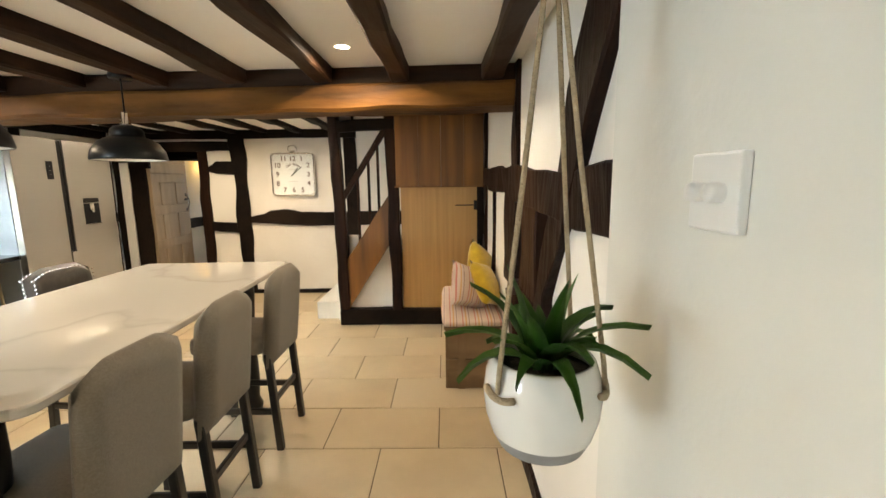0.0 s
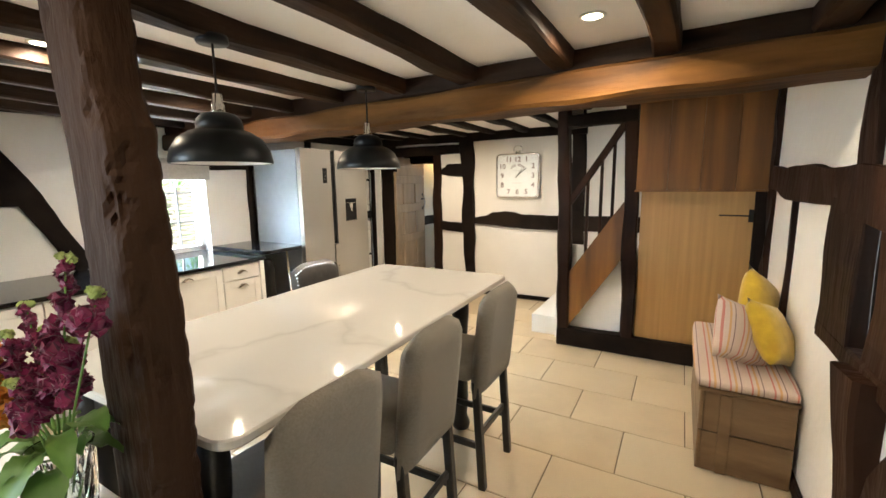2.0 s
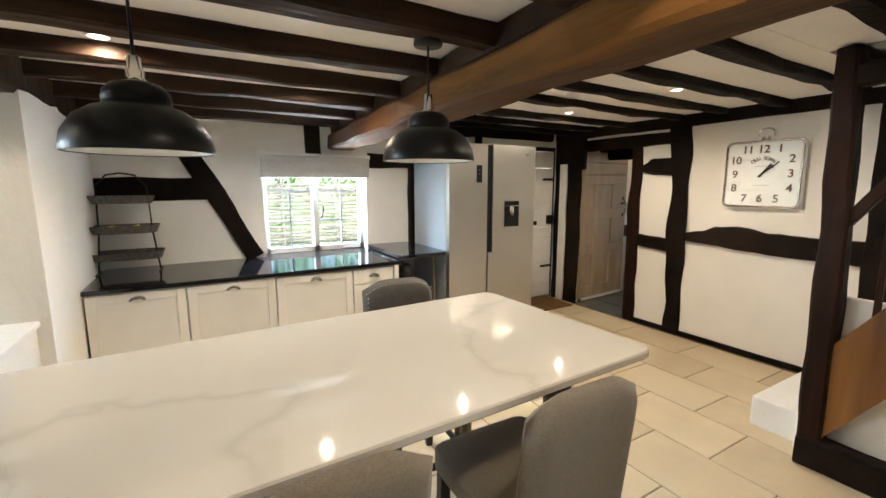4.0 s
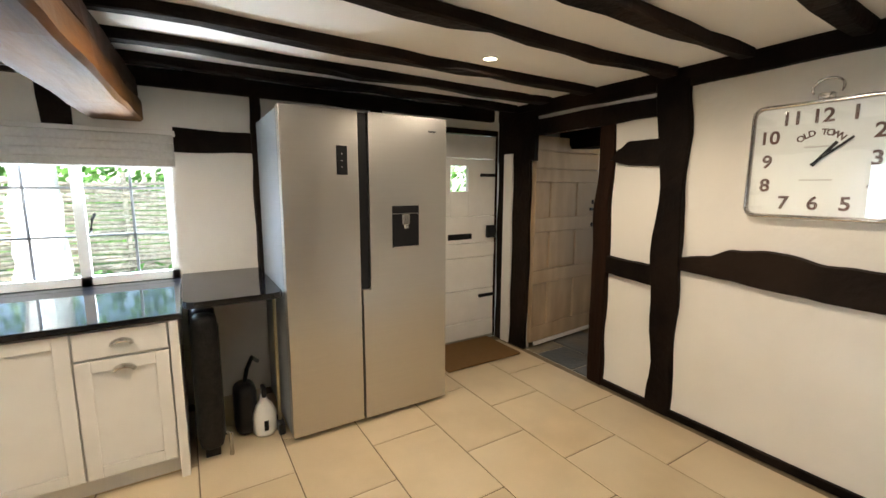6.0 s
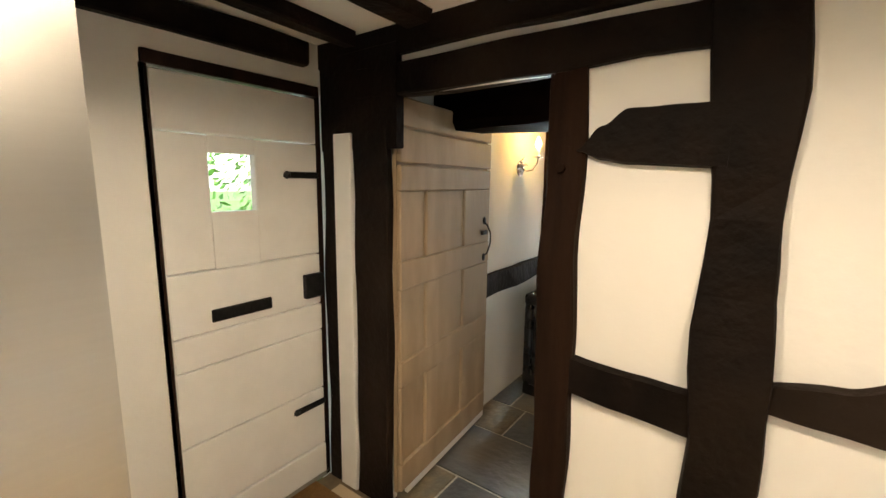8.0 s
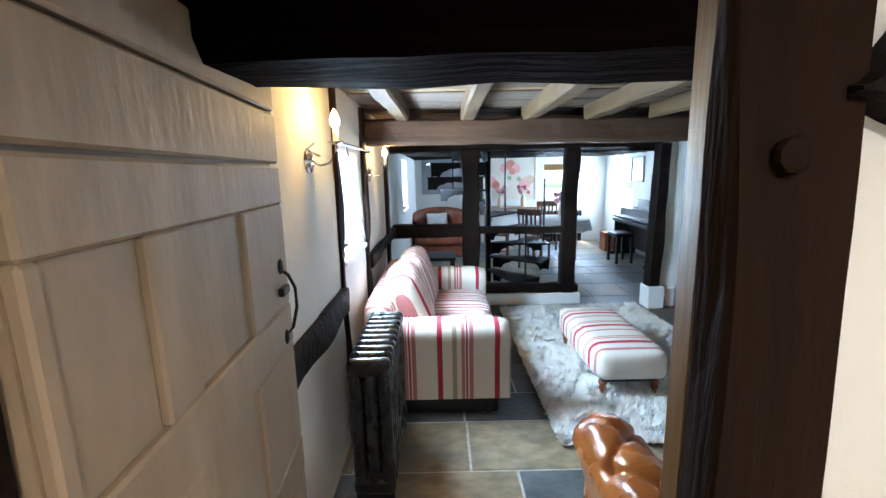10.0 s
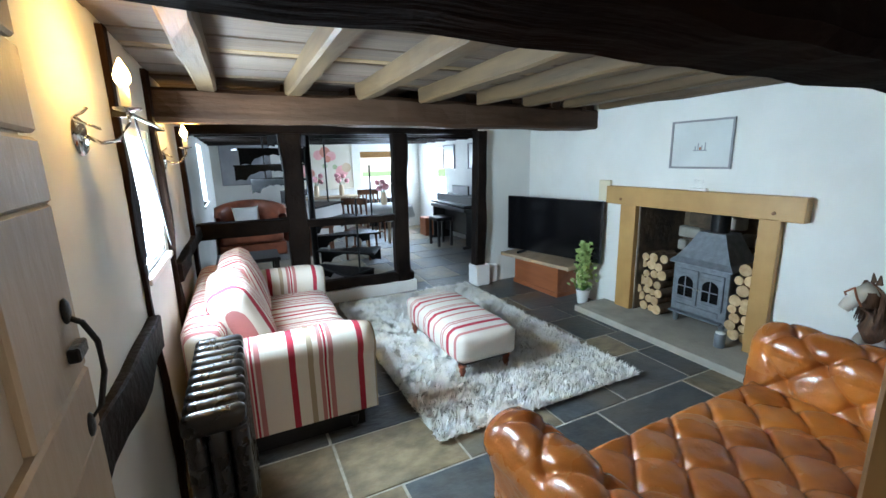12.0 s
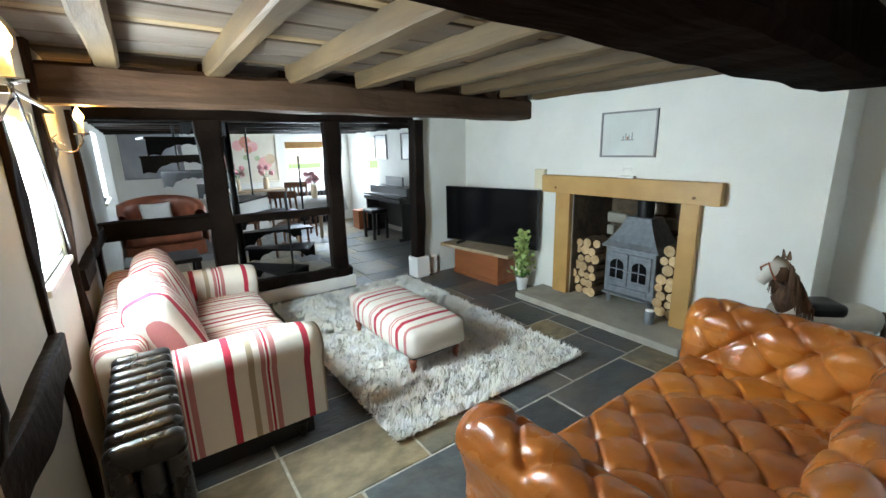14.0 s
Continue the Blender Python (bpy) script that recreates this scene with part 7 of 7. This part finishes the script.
def tub_sofa():
    t = thing("tub_sofa", "brown leather tub sofa against the far wall", "sofa", pose(-2.03, 13.35, 0))
    bm = bmesh.new()
    n = 20
    rows = []
    for k in range(n + 1):
        a = radians(-20 + 220 * k / n)
        h = 0.88 - 0.22 * abs(k / n * 2 - 1) ** 2
        row = []
        for o, z in ((0.0, 0.12), (0.0, h - 0.06), (0.03, h - 0.01), (0.09, h), (0.14, h - 0.03), (0.15, h - 0.10), (0.14, 0.35)):
            row.append(bm.verts.new(((0.60 - o) * math.cos(a), (0.48 - o) * math.sin(a), z)))
        rows.append(row)
    for a, b in zip(rows, rows[1:]):
        for i in range(6):
            bm.faces.new((a[i], a[i + 1], b[i + 1], b[i]))
    part("back", bm, LEATHER_BROWN, t, smooth=True)
    part("seat", soft_box(bmesh.new(), -0.46, 0.46, -0.42, 0.30, 0.22, 0.42, 0.06, puff=0.02), LEATHER_BROWN, t, smooth=True)
    part("base", B(-0.5, 0.5, -0.38, 0.34, 0.0, 0.22, 0.02), LEATHER_BROWN, t)
    return t


tub_sofa()
ob = tagged(part("sofa_throw_pillow", cushion(bmesh.new(), 0.42, 0.42, 0.15, Matrix.Identity(4)), CLOTH, smooth=True), "pale grey cushion on the leather sofa", "cushion")
ob.matrix_basis = pose(-2.08, 13.36, 0.60, 62, 0, 10)
t = thing("low_table", "dark low side table behind the sofa", "table", pose(-2.15, 10.75, 0))
part("top", B(-0.32, 0.32, -0.25, 0.25, 0.44, 0.48, 0.004), BLACKWOOD, t)
for x in (-0.28, 0.28):
    for y in (-0.21, 0.21):
        part("leg", B(x - 0.025, x + 0.025, y - 0.025, y + 0.025, 0, 0.44), BLACKWOOD, t)


def framed(name, label, m, w, h, frame, paper, extra=()):
    """A picture in the local xz plane, facing -y."""
    t = thing(name, label, "picture", m)
    for x0, x1, z0, z1 in ((-w, -w + 0.02, -h, h), (w - 0.02, w, -h, h), (-w + 0.02, w - 0.02, h - 0.02, h), (-w + 0.02, w - 0.02, -h, -h + 0.02)):
        part("frame_side", B(x0, x1, -0.025, 0, z0, z1, 0.002), frame, t)
    part("paper", B(-w + 0.02, w - 0.02, -0.012, -0.006, -h + 0.02, h - 0.02), paper, t)
    for i, (x, z, r, mat) in enumerate(extra):
        bm = bmesh.new()
        bmesh.ops.create_circle(bm, cap_ends=True, radius=r, segments=10, matrix=Matrix.Translation((x, -0.013 - 0.0006 * i, z)) @ pose(0, 0, 0, 90, 0, 0))
        part("painted_flower", bm, mat, t)
    return t


GREYPIC = material("grey_landscape", (0.36, 0.37, 0.39), (0.26, 0.27, 0.30), 3, 0.5)
OCHRE = material("ochre_wash", (0.62, 0.50, 0.34), (0.50, 0.38, 0.24), 4, 0.6)
CORAL = material("coral_paint", (0.66, 0.30, 0.22), (0.55, 0.20, 0.14), 14, 0.6)
CANVAS = material("pale_canvas", (0.72, 0.69, 0.60), (0.66, 0.62, 0.50), 3, 0.7)
PINK_WASH = material("pink_wash", (0.80, 0.46, 0.44), (0.70, 0.34, 0.34), 9, 0.7)
GREEN_WASH = material("green_wash", (0.40, 0.48, 0.28), (0.32, 0.40, 0.22), 9, 0.7)
framed("framed_picture", "large grey landscape picture on the end wall", pose(-1.97, 14.598, 1.47), 0.44, 0.38, CERAMIC_GREY, GREYPIC)
framed("framed_picture", "large pale canvas painted with pink flowers", pose(-0.50, 14.598, 1.38), 0.58, 0.46, CANVAS, CANVAS, [(-0.12, 0.24, 0.10, PINK_WASH), (0.02, 0.30, 0.11, CORAL), (0.14, 0.22, 0.10, PINK_WASH), (0.06, 0.16, 0.07, CORAL), (-0.40, -0.06, 0.13, PINK_WASH), (-0.30, -0.12, 0.09, CORAL), (0.34, -0.10, 0.13, PINK_WASH), (0.44, -0.02, 0.10, OCHRE), (0.0, 0.02, 0.05, GREEN_WASH), (0.20, 0.0, 0.05, GREEN_WASH), (-0.2, -0.25, 0.06, GREEN_WASH)])
for y in (13.06, 12.06):
    framed("framed_picture", "small pale framed print on the dining room wall", pose(1.598, y, 1.53, 0, 0, -90), 0.235, 0.225, CERAMIC_GREY, PAPER)


def piano():
    t = thing("digital_piano", "black upright digital piano against the wall", "piano", pose(1.57, 12.30, 0))
    part("cabinet", B(-0.30, 0, -0.66, 0.66, 0.62, 0.86, 0.006), BLACKWOOD, t)
    part("keybed", B(-0.44, -0.30, -0.66, 0.66, 0.62, 0.68, 0.004), BLACKWOOD, t)
    part("lid", B(-0.44, -0.28, -0.66, 0.66, 0.70, 0.73, 0.004), BLACKWOOD, t)
    part("music_rest", B(-0.16, -0.13, -0.30, 0.30, 0.86, 1.02, 0.004, m=None), BLACKWOOD, t)
    part("back_panel", B(-0.16, -0.13, -0.62, 0.62, 0.15, 0.62), BLACKWOOD, t)
    for y in (-0.66, 0.63):
        part("side", B(-0.40, 0.0, y, y + 0.03, 0, 0.62, 0.003), BLACKWOOD, t)
        part("foot", B(-0.46, 0.0, y - 0.005, y + 0.035, 0, 0.05, 0.003), BLACKWOOD, t)
    return t


piano()
t = thing("piano_stool", "small black piano stool with padded seat", "stool", pose(0.99, 12.25, 0))
part("seat", soft_box(bmesh.new(), -0.15, 0.15, -0.20, 0.20, 0.44, 0.51, 0.025), BLACK, t, smooth=True)
for x in (-0.12, 0.12):
    for y in (-0.17, 0.17):
        part("leg", B(x - 0.02, x + 0.02, y - 0.02, y + 0.02, 0, 0.45), BLACKWOOD, t)
CHAIRWOOD = material("chestnut_wood", (0.17, 0.065, 0.025), (0.10, 0.036, 0.014), 10, 0.4, bump=0.1)


def dining_chair(m):
    t = thing("dining_chair", "chestnut brown wooden dining chair with slatted back", "chair", m, "dining chairs")
    part("seat", soft_box(bmesh.new(), -0.21, 0.21, -0.20, 0.20, 0.43, 0.47, 0.015), CHAIRWOOD, t)
    for x in (-0.18, 0.18):
        part("leg", lathe(bmesh.new(), [(0.014, 0), (0.02, 0.1), (0.015, 0.2), (0.022, 0.35), (0.018, 0.44)], 10, Matrix.Translation((x, 0.17, 0)), cap=True), CHAIRWOOD, t, smooth=True)
        part("leg", tube(bmesh.new(), [(x, -0.19, 0), (x, -0.18, 0.45), (x, -0.24, 0.95)], 0.018, 8), CHAIRWOOD, t, smooth=True)
        part("stretcher", tube(bmesh.new(), [(x, -0.18, 0.16), (x, 0.17, 0.16)], 0.011, 8), CHAIRWOOD, t)
    part("stretcher", tube(bmesh.new(), [(-0.18, 0.0, 0.16), (0.18, 0.0, 0.16)], 0.011, 8), CHAIRWOOD, t)
    part("top_rail", B(-0.20, 0.20, -0.255, -0.225, 0.86, 0.96, 0.01, 2), CHAIRWOOD, t)
    part("lower_rail", B(-0.17, 0.17, -0.215, -0.195, 0.56, 0.60, 0.004), CHAIRWOOD, t)
    for x in (-0.10, -0.035, 0.035, 0.10):
        part("slat", hewn((x, -0.205, 0.59), (x, -0.24, 0.87), 0.03, 0.012, 0, side=(1, 0, 0), step=0.5), CHAIRWOOD, t)
    return t


ch = dining_chair(pose(-0.50, 12.02, 0, 0, 0, -35))
copy_thing(ch, pose(0.05, 13.25, 0, 0, 0, 178))
copy_thing(ch, pose(-1.0, 12.75, 0, 0, 0, -95))
t = thing("dining_table", "round wooden dining table on turned legs", "table", pose(-0.05, 12.55, 0))
part("top", lathe(bmesh.new(), [(0.001, 0.70), (0.56, 0.70), (0.57, 0.715), (0.56, 0.73), (0.001, 0.73)], 40), CHAIRWOOD, t, smooth=False)
for a in (45, 135, 225, 315):
    part("leg", lathe(bmesh.new(), [(0.02, 0), (0.035, 0.08), (0.025, 0.2), (0.042, 0.5), (0.03, 0.6), (0.035, 0.70)], 14, Matrix.Translation((0.40 * math.cos(radians(a)), 0.40 * math.sin(radians(a)), 0)), cap=True), OLD_WOOD, t, smooth=True)
bm = bmesh.new()
rows = []
for rad, z, wv in ((0.001, 0.7345, 0), (0.575, 0.7345, 0), (0.585, 0.728, 0.0), (0.595, 0.62, 0.02), (0.60, 0.54, 0.04)):
    rows.append([bm.verts.new(((rad + wv * math.sin(a * 11)) * math.cos(a), (rad + wv * math.sin(a * 11)) * math.sin(a), z)) for a in (2 * math.pi * k / 66 for k in range(66))])
for a, b in zip(rows, rows[1:]):
    for k in range(66):
        bm.faces.new((a[k], a[(k + 1) % 66], b[(k + 1) % 66], b[k]))
tagged(part("tablecloth", bm, CLOTH, smooth=True), "grey linen tablecloth draped over the table", "tablecloth").matrix_basis = pose(-0.05, 12.55, 0)
PINK = material("pink_petal", (0.85, 0.50, 0.52), (0.76, 0.34, 0.38), 30, 0.7)


def bouquet(m, seed):
    t = thing("flower_arrangement", "yellow vase of big pink peonies", "flowers", m, "pink flower arrangements")
    part("vase", lathe(bmesh.new(), [(0.04, 0), (0.05, 0.02), (0.055, 0.12), (0.04, 0.2), (0.045, 0.22)], 18, cap=True), OCHRE, t, smooth=True)
    rr = random.Random(seed)
    for i in range(6):
        c = Vector((rr.uniform(-0.12, 0.12), rr.uniform(-0.08, 0.08), 0.34 + rr.uniform(-0.05, 0.08)))
        part("stem", tube(bmesh.new(), [(0, 0, 0.15), c * 0.6 + Vector((0, 0, 0.1)), c], 0.004, 5), LEAF, t)
        bm = bmesh.new()
        for k in range(40):
            u = Vector((rr.gauss(0, 1), rr.gauss(0, 1), rr.gauss(0, 1))).normalized()
            v = u.orthogonal().normalized() * 0.028
            w = u.cross(v)
            p = c + u * 0.045
            bm.faces.new([bm.verts.new(p + q) for q in (-v, -w, v, w)])
        part("peony", bm, PINK, t)
    return t


bouquet(pose(0.10, 12.65, 0.735), 1)
t = thing("console_table", "low console table under the painting", "table", pose(-0.5, 14.35, 0))
part("top", B(-0.6, 0.6, -0.2, 0.2, 0.76, 0.80, 0.004), OLD_WOOD, t)
for x in (-0.55, 0.55):
    for y in (-0.16, 0.16):
        part("leg", B(x - 0.02, x + 0.02, y - 0.02, y + 0.02, 0, 0.76), OLD_WOOD, t)
bouquet(pose(-0.75, 14.33, 0.80), 2)
bouquet(pose(-0.25, 14.33, 0.80), 3)
t = thing("storage_box", "orange wooden box on the dining room floor", "box", pose(1.25, 13.3, 0))
part("body", B(-0.16, 0.16, -0.14, 0.14, 0, 0.36, 0.006), TERRACOTTA_WOOD, t)
t = thing("window_radiator", "dark column radiator under the dining room window", "radiator", pose(0.65, 14.5, 0))
for i in range(11):
    part("section", soft_box(bmesh.new(), -0.42 + i * 0.078, -0.365 + i * 0.078, -0.07, 0.07, 0.0, 0.68, 0.025), IRON, t, smooth=True)
t = thing("window_dining_end", "white-framed window in the end wall, bright with daylight", "window", kind="structure")
part("window_frame", box(box(box(B(0.25, 0.29, 14.66, 14.69, 0.92, 1.68), 1.01, 1.05, 14.66, 14.69, 0.92, 1.68), 0.25, 1.05, 14.66, 14.69, 0.92, 0.96), 0.25, 1.05, 14.66, 14.69, 1.64, 1.68), WHITE, t)
part("blind", B(0.25, 1.05, 14.62, 14.64, 1.55, 1.68, 0.003), MAT_COIR, t, "rolled brown blind")

# slate flags
t = structure("floor_living", B(-2.8, 1.6, 5.66, 14.6, -0.1, -0.006), MORTAR, "blue-grey and rust slate flagstones with pale joints", "floor")
protos = []
for mat in (SLATE, SLATE_TAN):
    bm = bmesh.new()
    box(bm, -0.5, 0.5, -0.5, 0.5, -0.02, 0.0, 0.006)
    protos.append(part("flagstone", bm, mat, t))
used = [False, False]
r = random.Random(14)
y = 5.665
while y < 14.55:
    h = r.choice((0.34, 0.45, 0.45, 0.58))
    x = -2.56 - r.random() * 0.4
    while x < 1.58:
        w = r.choice((0.38, 0.5, 0.62, 0.78))
        x1 = min(x + w, 1.598)
        x0 = max(x, -2.558)
        if x1 - x0 > 0.06:
            k = 1 if r.random() < 0.32 else 0
            if used[k]:
                ob = new("flagstone", protos[k].data)
                ob.parent = t
            else:
                ob, used[k] = protos[k], True
            ob.location = ((x0 + x1) / 2, y + h / 2, r.uniform(-0.0025, 0.0))
            ob.scale = (x1 - x0 - 0.012, min(h, 14.6 - y) - 0.012, 1)
        x += w
    y += h
